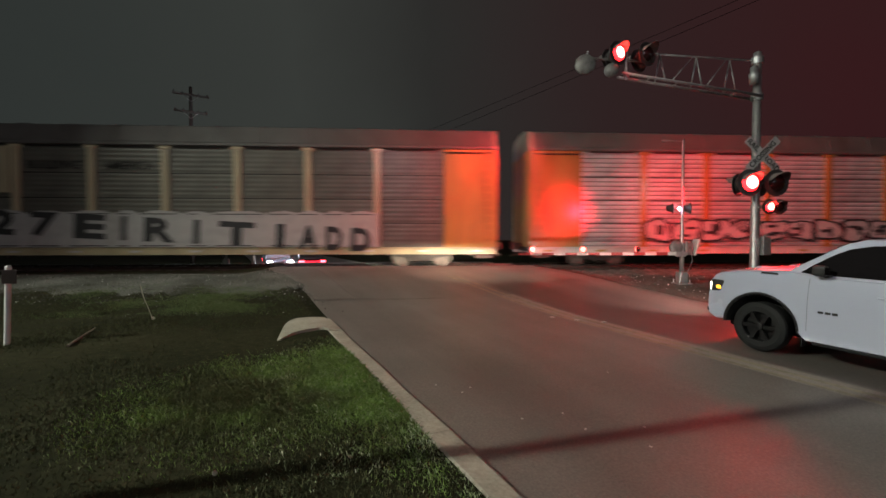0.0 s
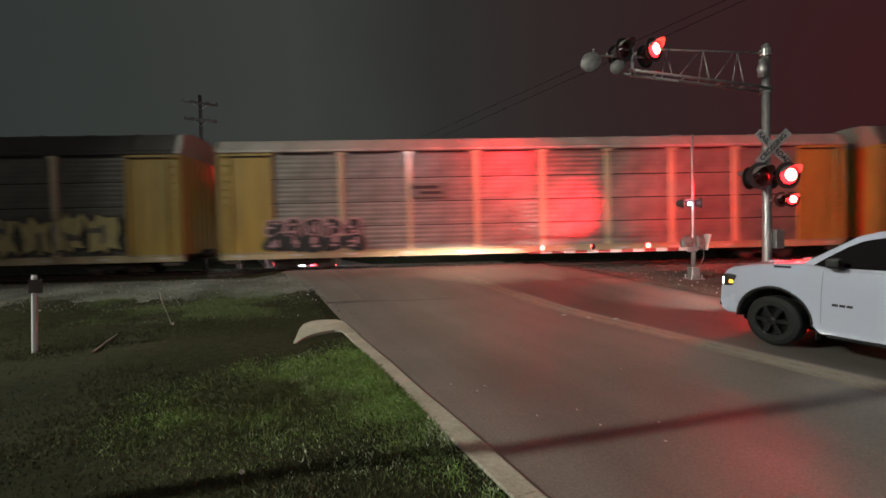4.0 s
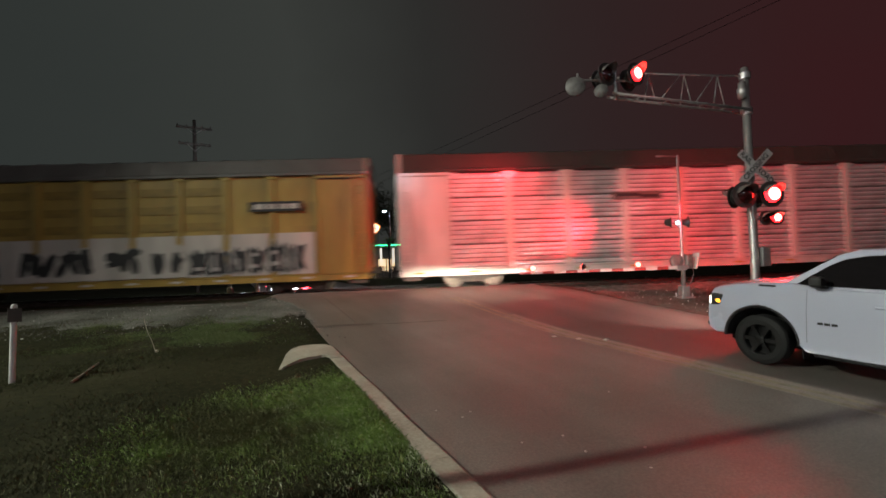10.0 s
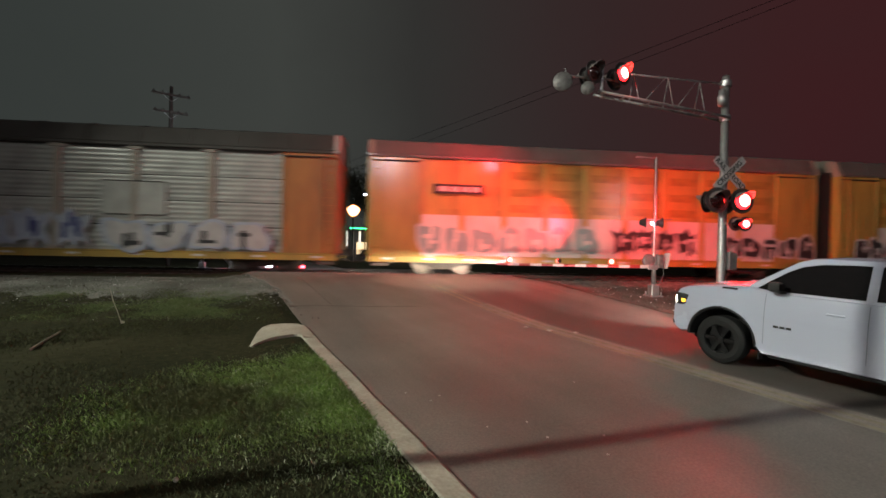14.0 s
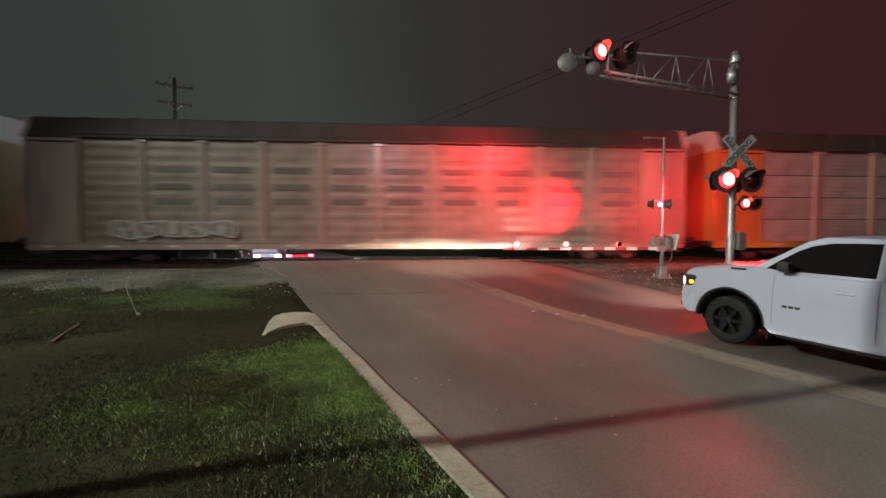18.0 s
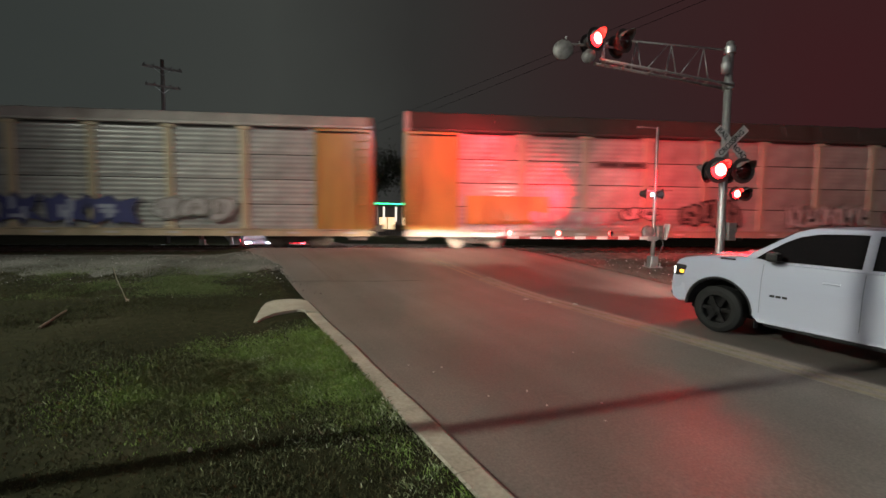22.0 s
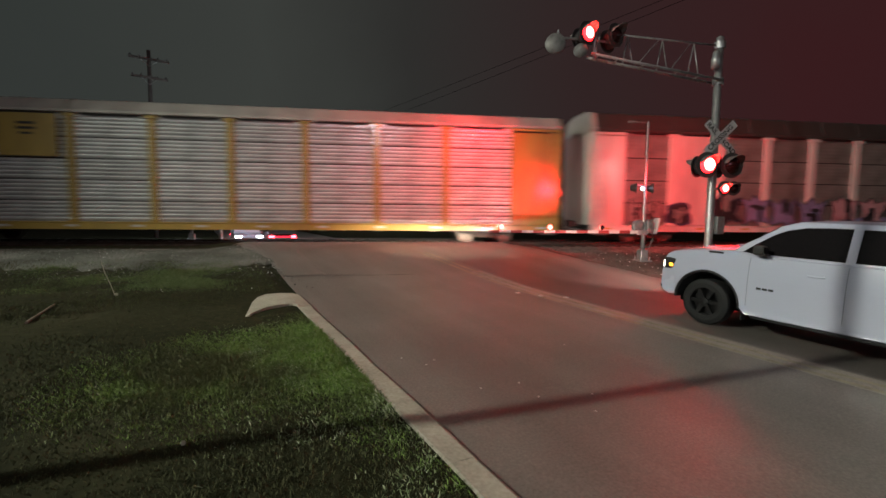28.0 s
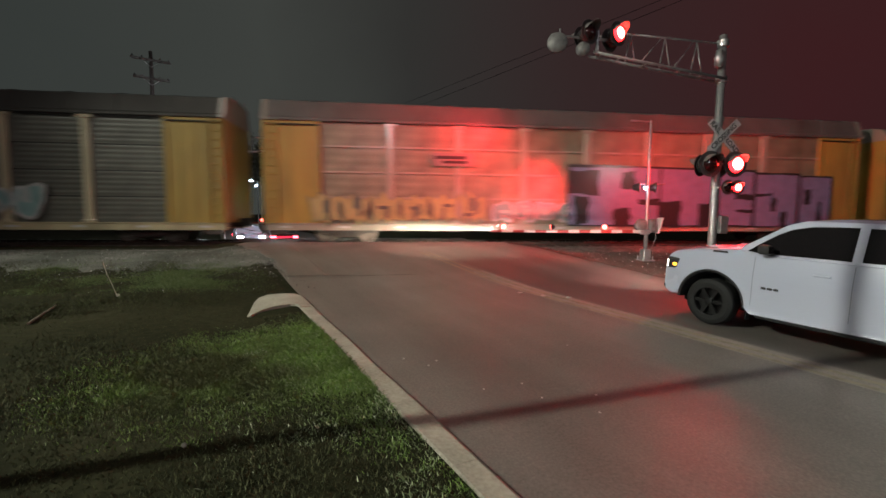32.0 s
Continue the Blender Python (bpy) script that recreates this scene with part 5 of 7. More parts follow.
def blob_letters(car, x0, x1, z0, z1, fill, line, count, seed, shade=None, spiky=False):
    """Graffiti: bulging letter-like shapes with a darker outline, strokes cut into them."""
    rnd = random.Random(seed)
    step = (x1 - x0) / count

    def slab(bm, pts, y):
        vs = [bm.verts.new((px, y, pz)) for px, pz in pts]
        ws = [bm.verts.new((px, y + 0.02, pz)) for px, pz in pts]
        bm.faces.new(vs)
        k = len(vs)
        for i in range(k):
            bm.faces.new((vs[i], ws[i], ws[(i + 1) % k], vs[(i + 1) % k]))

    for c in range(count):
        cx, cz = x0 + step * (c + 0.5), (z0 + z1) / 2 + rnd.uniform(-0.05, 0.05) * (z1 - z0)
        hw, hh = step * rnd.uniform(0.46, 0.56), (z1 - z0) / 2 * rnd.uniform(0.85, 1.05)
        ph = [rnd.uniform(0, 6.28) for _ in range(3)]
        shape = []
        for i in range(26):
            w = 2 * math.pi * i / 26
            r = 1 + 0.13 * math.sin(2 * w + ph[0]) + 0.10 * math.sin(3 * w + ph[1]) + 0.06 * math.sin(5 * w + ph[2])
            sq = 1 / max(abs(math.cos(w)), abs(math.sin(w))) ** 0.6
            shape.append((r * sq * math.cos(w), r * sq * math.sin(w)))
        if spiky:                        # pointed wild-style strokes
            shape = []
            for px, pz in ((-0.95, -1.0), (-0.25, -0.72), (0.05, -1.12), (0.35, -0.70), (1.0, -0.95), (0.72, -0.2), (0.85, 0.15), (1.12, 0.95), (0.35, 0.68), (-0.05, 1.15), (-0.45, 0.7), (-1.0, 1.0), (-0.78, 0.1)):
                shape.append((px + rnd.uniform(-0.16, 0.16) - 0.12 * pz, pz + rnd.uniform(-0.14, 0.14)))
        lift = -1.570 - 0.003 * (c % 2)
        bm = bmesh.new()
        slab(bm, [(cx + hw * px, cz + hh * pz) for px, pz in shape], lift)
        letter = part("graffiti_letter", bm, line, car, "spray-painted letter low on the side" if c == 0 else "")
        bm = bmesh.new()
        k1 = 0.93 if spiky else 0.82
        slab(bm, [(cx + hw * (k1 - 0.02) * px, cz + hh * k1 * pz) for px, pz in shape], lift - 0.007)
        part("graffiti_fill", bm, fill, letter)
        for k in range(rnd.choice((2, 3, 3, 4))):
            bx, bz = cx + rnd.uniform(-0.35, 0.35) * hw, cz + rnd.uniform(-0.5, 0.5) * hh
            w, h = (0.12, 0.45) if rnd.random() < 0.6 else (0.34, 0.13)
            bm = bmesh.new()
            slab(bm, [(bx - w * hw, bz - h * hh), (bx + w * hw, bz - h * hh * rnd.uniform(0.6, 1)), (bx + w * hw * rnd.uniform(0.7, 1.2), bz + h * hh), (bx - w * hw, bz + h * hh)], lift - 0.014 - 0.002 * k)
            part("graffiti_stroke", bm, shade or line, letter)


def tag_band(car, x0, x1, z0, z1, band, stroke, count, seed):
    """Graffiti: a sprayed band with a ragged top, and bold bent strokes on it that cannot be read."""
    rnd = random.Random(seed)
    lift = -1.572
    n = count * 4
    low = [(x0 + (x1 - x0) * i / n, z0 + 0.02 * rnd.random()) for i in range(n + 1)]
    top = [(px, z1 + (z1 - z0) * (0.10 * math.sin(px * 1.7 + seed) + rnd.uniform(-0.05, 0.07)) - (0.3 * (z1 - z0) if i in (0, n) else 0)) for i, (px, _) in enumerate(low)]
    bm = bmesh.new()
    a = [bm.verts.new((px, lift, pz)) for px, pz in low]
    b = [bm.verts.new((px, lift, pz)) for px, pz in top]
    c = [bm.verts.new((px, lift + 0.015, pz)) for px, pz in top]
    for i in range(n):
        bm.faces.new((a[i], a[i + 1], b[i + 1], b[i]))
        bm.faces.new((b[i], b[i + 1], c[i + 1], c[i]))
    tag = part("graffiti_band", bm, band, car, "pale spray-painted band with dark strokes")
    step, hh = (x1 - x0) / count, z1 - z0
    for k in range(count):
        cx = x0 + step * (k + 0.5)
        for j in range(rnd.choice((2, 2, 3, 3))):
            px, pz = cx + rnd.uniform(-0.30, 0.30) * step, z0 + hh * rnd.uniform(0.12, 0.30)
            turn, bend, w = rnd.choice((1.45, 1.6, 1.75, 0.15, 1.1)), rnd.uniform(-1.8, 1.8), rnd.uniform(0.09, 0.15) * hh
            if turn < 1:
                pz = z0 + hh * rnd.choice((0.15, 0.45, 0.75))
            length = hh * (rnd.uniform(0.6, 0.85) if turn > 1 else rnd.uniform(0.4, 0.65))
            bm = bmesh.new()
            left, right, m = [], [], 7
            for i in range(m + 1):
                s = i / m
                w2 = w * (0.65 + 0.55 * math.sin(math.pi * min(1, s * 1.1)))
                ang = turn + bend * (s - 0.5)
                left.append(bm.verts.new((px - math.sin(ang) * w2, lift - 0.008 - 0.002 * j, pz + math.cos(ang) * w2)))
                right.append(bm.verts.new((px + math.sin(ang) * w2, lift - 0.008 - 0.002 * j, pz - math.cos(ang) * w2)))
                px, pz = px + math.cos(ang) * length / m, pz + math.sin(ang) * length / m
            for i in range(m):
                bm.faces.new((left[i], left[i + 1], right[i + 1], right[i]))
            part("graffiti_stroke", bm, stroke, tag)


def fitted_letter(letter, x0, x1, z0, z1, material, weight, depth):
    """A built-in letter stretched to fill a box; local xz plane."""
    me = text_mesh("graffiti_letter", letter, 1.0, material, weight, depth)
    xs, zs = [v.co.x for v in me.vertices], [v.co.z for v in me.vertices]
    sx, sz = (x1 - x0) / (max(xs) - min(xs)), (z1 - z0) / (max(zs) - min(zs))
    me.transform(Matrix.Translation(((x0 + x1) / 2, 0, (z0 + z1) / 2)) @ Matrix.Diagonal((sx, 1, sz, 1)) @ Matrix.Translation((-(max(xs) + min(xs)) / 2, 0, -(max(zs) + min(zs)) / 2)))
    return me


def slab_letter(car, x0, x1, z0, z1, fill, dark, notches, lift, seed):
    """Graffiti: a heavy block filling its box, with dark notches that leave a letter standing; notches are (u0, u1, v0, v1) of the box."""
    rnd = random.Random(seed)

    def sheet(u0, u1, v0, v1, y, wave, n=5):
        bm = bmesh.new()
        us, edge = [u0 + (u1 - u0) * i / n for i in range(n + 1)], []
        for u in us:
            edge.append((u, v0 + rnd.uniform(-wave, wave)))
        for i in range(1, 4):
            edge.append((u1 + rnd.uniform(-wave, wave), v0 + (v1 - v0) * i / 4))
        for u in reversed(us):
            edge.append((u, v1 + rnd.uniform(-wave, wave)))
        for i in range(3, 0, -1):
            edge.append((u0 + rnd.uniform(-wave, wave), v0 + (v1 - v0) * i / 4))
        front = [bm.verts.new((x0 + (x1 - x0) * u, y, z0 + (z1 - z0) * v)) for u, v in edge]
        back = [bm.verts.new((v.co.x, y + 0.006, v.co.z)) for v in front]
        bm.faces.new(front)
        for i in range(len(front)):
            bm.faces.new((front[i], back[i], back[(i + 1) % len(front)], front[(i + 1) % len(front)]))
        return bm

    y = Y0 - 0.088 - lift
    rim = 0.05 / (x1 - x0)
    outline = part("graffiti_letter", sheet(-rim, 1 + rim, -0.01, 1.02, y, 0.008), dark, car, "blue-grey block letter with dark notches")
    part("graffiti_fill", sheet(rim, 1 - rim, 0.015, 0.985, y - 0.007, 0.012), fill, outline)
    for u0, u1, v0, v1 in notches:
        part("graffiti_stroke", sheet(u0, u1, v0, v1, y - 0.014, 0.025, 3), dark, outline)


def block_tag(car, blocks, z0, z1):
    """Graffiti: pale blocks with a thin dark line above and below, and a bold dark character on each."""
    rnd = random.Random(5)
    for k, (x0, x1, letter) in enumerate(blocks):
        bm = bmesh.new()
        n = 8
        top = [(x0 - 0.06 + (x1 - x0 + 0.12) * i / n, z1 + 0.10 * math.sin(math.pi * i / n) + rnd.uniform(-0.03, 0.04)) for i in range(n + 1)]
        vs = [bm.verts.new((x0 - 0.06, 0, z0)), bm.verts.new((x1 + 0.06, 0, z0))] + [bm.verts.new((px, 0, pz)) for px, pz in reversed(top)]
        ws = [bm.verts.new((v.co.x, 0.015, v.co.z)) for v in vs]
        bm.faces.new(vs)
        for i in range(len(vs)):
            bm.faces.new((vs[i], ws[i], ws[(i + 1) % len(vs)], vs[(i + 1) % len(vs)]))
        inset = 0.36 * (x1 - x0) if letter == "I" else 0.16 * (x1 - x0)
        slant = Matrix(((1, 0, 0.10, -0.15), (0, 1, 0, 0), (0, 0, 1, 0), (0, 0, 0, 1)))
        block = part("graffiti_block", bm, SP_WHITE, car, "pale sprayed block with a dark character", m=pose(0, Y0 - 0.072 - 0.003 * (k % 2), 0))
        part("graffiti_stroke", fitted_letter(letter, x0 + inset, x1 - inset, z0 + 0.2, z1 - 0.2, SP_BLACK, 0.05, 0.003), None, block, m=pose(0, -0.008, 0) @ slant)
        for z in (z1 - 0.03, z0 + 0.06):
            bm = bmesh.new()
            box(bm, x0 + 0.05, x1 - rnd.uniform(0.05, 0.5), -0.012, -0.001, z - 0.018, z + 0.018)
            part("graffiti_line", bm, SP_BLACK, block)


def spray(name, colour):
    return paint(name, colour, 0.55, dirt=0.25, scale=2.5, bump=0.01, coat=1.0, coat_rough=0.2)


SP_BLACK, SP_WHITE = spray("spray_black", (0.014, 0.014, 0.016)), spray("spray_white", (0.50, 0.50, 0.48))
SP_BLUE, SP_PURPLE = spray("spray_blue", (0.045, 0.055, 0.20)), spray("spray_lilac", (0.225, 0.235, 0.40))
SP_TEAL, SP_PINK = spray("spray_teal", (0.24, 0.40, 0.38)), spray("spray_pink", (0.52, 0.32, 0.34))
SP_YELLOW, SP_PALEBLUE = spray("spray_yellow", (0.46, 0.41, 0.17)), spray("spray_paleblue", (0.40, 0.46, 0.56))
SP_NAVY = spray("spray_navy", (0.03, 0.035, 0.09))

TRAIN = []
Y0 = -1.5                                # near face of a car


def board(car, x, z, w, h, base, bar, bars, name="sign_board", label="sign board with unreadable bars", frame_mat=None):
    bm = bmesh.new()
    box(bm, x - w / 2, x + w / 2, Y0 - 0.075, Y0 - 0.05, z - h / 2, z + h / 2, 0.006)
    sign = part(name, bm, base, car, label)
    for bx, bz, bw, bh in bars:
        bm = bmesh.new()
        box(bm, x + (bx - bw / 2) * w, x + (bx + bw / 2) * w, Y0 - 0.081, Y0 - 0.07, z + (bz - bh / 2) * h, z + (bz + bh / 2) * h)
        part("sign_bar", bm, bar, sign)


def auto_rack(label, t_front, t_rear, roof, panel, post, end, sill, bays=8, rows=4, ribs=5, post_w=0.30, end_w=2.2, roof_h=5.68, plates=(), slots=True, gap=1.5):
    """A car between two gaps that pass the plan's middle at t_front and t_rear."""
    t_mid = (t_front + t_rear) / 2
    length = SPEED * (t_rear - t_front) - gap
    h = length / 2
    car = thing("auto_rack_car", label, "railway car", group="auto rack cars")
    bm = bmesh.new()
    box(bm, -h + 0.05, h - 0.05, -1.40, 1.40, 0.82, 5.02)
    part("body", bm, panel, car)
    bm = bmesh.new()
    box(bm, -h + 0.15, h - 0.15, -1.25, 1.25, 0.62, 0.84)
    frame_part = part("underframe", bm, M_DECK, car)

    def bearer_mesh():
        bm = bmesh.new()
        box(bm, -0.08, 0.08, -1.35, 1.35, 0.46, 0.66)
        return done(bm, "crossbearer", M_DECK)
    for k in range(12):
        part("crossbearer", shared("crossbearer", bearer_mesh), None, frame_part, m=pose(-h + 1 + (length - 2) * k / 11, 0, 0))
    for s in (-1, 1):
        prof = [(s * 1.5, 0.52), (s * 1.5, 0.76), (s * 1.53, 0.775), (s * 1.53, 0.82), (s * 1.38, 0.82), (s * 1.38, 0.52)]
        part("side_sill", extrude_x(prof if s < 0 else prof[::-1], -h, h), sill, car)
    # roof: eave strip and a shallow arch
    prof = [(-1.50, 4.98), (-1.56, 5.0), (-1.56, 5.10), (-1.50, 5.16), (-1.28, roof_h - 0.18), (-0.8, roof_h - 0.04), (0, roof_h), (0.8, roof_h - 0.04), (1.28, roof_h - 0.18), (1.50, 5.16), (1.56, 5.10), (1.56, 5.0), (1.50, 4.98)]
    rf = part("roof", extrude_x(prof, -h, h), roof, car)
    for s in (-1, 1):
        cap = [(y * 1.006, z if z < 5.05 else z + 0.012) for y, z in prof]
        part("roof_cap", extrude_x(cap, s * h - (0.16 if s > 0 else 0.05), s * h + (0.05 if s > 0 else 0.16)), M_BEIGE if roof is not M_ROOFDARK else M_ROOFLIGHT, rf, "pale roof end cap")

    def seam_mesh():
        bm = bmesh.new()
        up = prof[3:10]
        for (y0, z0), (y1, z1) in zip(up, up[1:]):
            rod(bm, (0, y0, z0), (0, y1, z1), 0.022, seg=4)
        return done(bm, "roof_seam", roof)
    for k in range(1, 14):
        part("roof_seam", shared(("seam", roof.name, roof_h), seam_mesh), None, rf, m=pose(-h + length * k / 14, 0, 0.004))
    # ends: doors, corner posts and ladders
    for s in (-1, 1):
        x0, x1 = (h - end_w, h) if s > 0 else (-h, -h + end_w)
        bm = bmesh.new()
        box(bm, x0, x1, Y0, -1.39, 0.82, 4.98, 0.01)
        e = part("end_panel", bm, end, car)
        bm = bmesh.new()
        box(bm, x0, x1, 1.39, 1.5, 0.82, 4.98, 0.01)
        part("end_panel", bm, end, car)
        for k in range(1, 4):
            bm = bmesh.new()
            xx = x0 + (x1 - x0) * k / 4
            box(bm, xx - 0.02, xx + 0.02, Y0 - 0.02, Y0, 0.84, 4.96)
            part("stiffener", bm, end, e)
        bm = bmesh.new()
        box(bm, x0 - 0.04 if s > 0 else x1 - 0.1, x0 + 0.1 if s > 0 else x1 + 0.04, Y0 - 0.05, Y0, 0.82, 4.98, 0.01)
        part("corner_post", bm, end, e)
        ladder(car, s * (h - 0.32), end)
        bm = bmesh.new()
        box(bm, s * h - 0.04, s * h + 0.04, -1.45, 1.45, 0.82, 5.0)
        door = part("end_door", bm, end, car, "ribbed end door")
        for k in range(7):
            bm = bmesh.new()
            yy = -1.3 + 2.6 * k / 6
            box(bm, s * h + (0.04 if s > 0 else -0.09), s * h + (0.09 if s > 0 else -0.04), yy - 0.05, yy + 0.05, 0.85, 4.95)
            part("door_rib", bm, end, door)
        coupler(car, s * (h + 0.02), s)
        bogie(car, s * (h - 3.2), t_mid)
        bm = bmesh.new()
        box(bm, s * (h - 0.5) - 0.35, s * (h - 0.5) + 0.35, Y0 + 0.02, Y0 + 0.12, 0.35, 0.48)
        part("step", bm, M_BOGIE, car)
        bm = bmesh.new()                 # lift bar above the end panel
        box(bm, min(s * (h - 0.1), s * (h - end_w)), max(s * (h - 0.1), s * (h - end_w)), Y0 - 0.06, Y0 - 0.02, 4.80, 4.86, 0.008)
        part("door_track", bm, M_SEAM if end is not M_WHITE else M_BEIGE, e, "dark track above the end panel")
    # posts and screens
    x0, x1 = -h + end_w, h - end_w
    bay = (x1 - x0) / bays
    for k in range(bays + 1):
        pw = post_w
        if 0 < k < bays:
            for s in (-1, 1):
                def post_mesh(pw=pw):
                    bm = bmesh.new()
                    box(bm, -pw / 2, pw / 2, -0.06, 0.05, 0.82, 4.98, 0.012)
                    box(bm, -pw * 0.85, pw * 0.85, -0.085, 0.0, 4.84, 4.97, 0.01)
                    box(bm, -pw * 0.7, pw * 0.7, -0.08, 0.0, 0.82, 0.93, 0.01)
                    return done(bm, "post", post)
                part("post", shared(("post", post.name, pw), post_mesh), None, car, m=pose(x0 + bay * k, s * 1.45, 0))
    z0, z1 = 0.84, 4.90
    rh = (z1 - z0) / rows
    for k in range(bays):
        if k in plates:
            bm = bmesh.new()
            box(bm, x0 + bay * k, x0 + bay * (k + 1), Y0, -1.40, z0, z1, 0.01)
            part("side_plate", bm, post, car, "solid side plate")
            continue
        for r in range(rows):
            me = shared(("screen", panel.name, round(bay, 3), rows, ribs), lambda: screen_mesh(ribbed(bay - 0.02, rh - (0.045 if slots else 0.004), ribs, 0.03 if panel is M_PANELSILVER else 0.004 if panel in (M_PANELDARK, M_PANELOLIVE) else 0.007), panel))
            part("screen", me, None, car, m=pose(x0 + bay * k + 0.01, -1.42, z0 + rh * r))
    # far side, and the dark slots between screens
    for r in range(rows):
        bm = bmesh.new()
        box(bm, x0, x1, 1.40, 1.43, z0 + rh * r, z0 + rh * (r + 1) - 0.045)
        part("screen", bm, panel, car)
    for r in range(1, rows if slots else 1):
        bm = bmesh.new()
        box(bm, x0, x1, -1.418, -1.404, z0 + rh * r - 0.05, z0 + rh * r + 0.004)
        part("slot", bm, M_SEAM, car)
    def vent_slot():
        bm = bmesh.new()
        box(bm, -bay * 0.36, bay * 0.36, -0.012, 0.0, 0.0, 0.055)
        return done(bm, "eave_slot", M_SEAM)
    if slots:
        for k in range(bays):
            part("eave_slot", shared(("eave", round(bay, 3)), vent_slot), None, car, m=pose(x0 + bay * (k + 0.5), Y0 + 0.03, 4.915))
    mark = M_SIGNWHITE if sill is not M_WHITE else M_YELLOW
    def mark_mesh():
        bm = bmesh.new()
        box(bm, -0.22, 0.22, -0.006, 0.0, 0.62, 0.70)
        return done(bm, "reflector", mark)
    for k in range(12):
        part("reflector", shared(("mark", mark.name), mark_mesh), None, car, m=pose(-h + 0.8 + (length - 1.6) * k / 11, Y0, 0))
    TRAIN.append((car, t_mid))
    car["half"] = h
    return car, h


GAPS = (-2.99, -0.372, 2.237, 4.853, 7.496, 10.14, 12.159, 14.163, 16.787, 19.42, 22.035, 24.656, 27.25, 29.897, 32.532, 35.15)
# car ahead of the first one, out to the right
auto_rack("grey and cream auto rack car", -5.61, -2.99, M_ROOFMID, M_PANELGREY, M_CREAM, M_YELLOW, M_YELLOW)
c, h = auto_rack("silver auto rack car with orange posts and ends", GAPS[0], GAPS[1], M_ROOFMID, M_PANELSILVER, M_ORANGE, M_ORANGE, M_WHITE, roof_h=6.0)
blob_letters(c, -h + 5.0, -h + 17, 1.05, 2.1, SP_WHITE, SP_BLACK, 9, 3)

c, h = auto_rack("olive auto rack car with cream posts and large white lettering", GAPS[1], GAPS[2], M_ROOFMID, M_PANELDARK, M_CREAM, M_YELLOW, M_SILL, post_w=0.26, roof_h=6.0)
block_tag(c, [(-11.7, -10.4, "7"), (-10.1, -8.4, "E"), (-8.4, -7.0, "\\"), (-6.9, -5.4, "2"), (-5.3, -3.8, "7"), (-3.7, -1.9, "E"), (-1.9, -1.1, "I"), (-1.0, 0.8, "R"), (0.9, 1.8, "I"), (1.9, 4.0, "T"), (4.1, 5.3, "I"), (5.3, 6.4, "A"), (6.4, 7.4, "D"), (7.4, 8.6, "D")], 0.84, 2.22)
bay = (2 * h - 4.4) / 8
board(c, -h + 2.2 + bay * 1.5, 3.95, bay - 0.32, 1.85, M_CREAM, M_LETTER, ((0, 0.36, 0.36, 0.05), (0, 0.28, 0.40, 0.05), (0, 0.18, 0.40, 0.05)), label="cream sign board with dark bars")
for k, word in ((3, "BUILDING"), (4, "AMERICA")):
    part("lettering", text_mesh("lettering", word, 0.46, M_SEAM, 0.006), None, c, "dark lettering on the screens", m=pose(-h + 2.2 + bay * (k - 0.5), -1.448, 4.15))

c, h = auto_rack("grey auto rack car with a pale roof and cream posts", GAPS[2], GAPS[3], M_ROOFLIGHT, M_PANELGREY, M_CREAM, M_YELLOW, M_SILL, post_w=0.22)
blob_letters(c, -h + 1.9, -h + 6.0, 0.84, 1.55, SP_BLACK, SP_BLACK, 5, 23, SP_PINK)
blob_letters(c, -h + 1.9, -h + 5.9, 1.45, 2.2, SP_BLACK, SP_PINK, 5, 24, SP_PINK)
board(c, -h + 8.8, 3.3, 1.6, 0.6, M_PANELDARK, M_LETTER, ((-0.1, 0.2, 0.7, 0.22), (0.05, -0.2, 0.6, 0.2)))

c, h = auto_rack("dark grey auto rack car with yellow posts and painted letters", GAPS[3], GAPS[4], M_ROOFDARK, M_PANELDARK, M_CREAM, M_YELLOW, M_SILL, post_w=0.22, roof_h=6.0)
blob_letters(c, h - 9.2, h - 2.5, 0.84, 2.6, SP_YELLOW, SP_BLACK, 5, 31, M_PANELDARK, True)
blob_letters(c, h - 13.8, h - 9.6, 0.9, 2.1, SP_WHITE, M_PANELDARK, 4, 37, M_PANELDARK)
tag_band(c, -h + 2.8, h - 14.2, 0.86, 1.75, SP_WHITE, M_PANELDARK, 10, 37)
board(c, -h + 8.0, 3.9, 1.7, 0.5, M_SEAM, M_LETTER, ((0, 0, 0.8, 0.5),))

c, h = auto_rack("silver-white auto rack car with a dark roof", GAPS[4], GAPS[5], M_ROOFDARK, M_PANELSILVER, M_WHITE, M_WHITE, M_WHITE, bays=9, post_w=0.34, roof_h=6.0)
board(c, -h + 10.5, 3.75, 2.2, 0.35, M_PANELDARK, M_LETTER, ((-0.2, 0.1, 0.5, 0.4), (0.25, -0.1, 0.4, 0.4)))


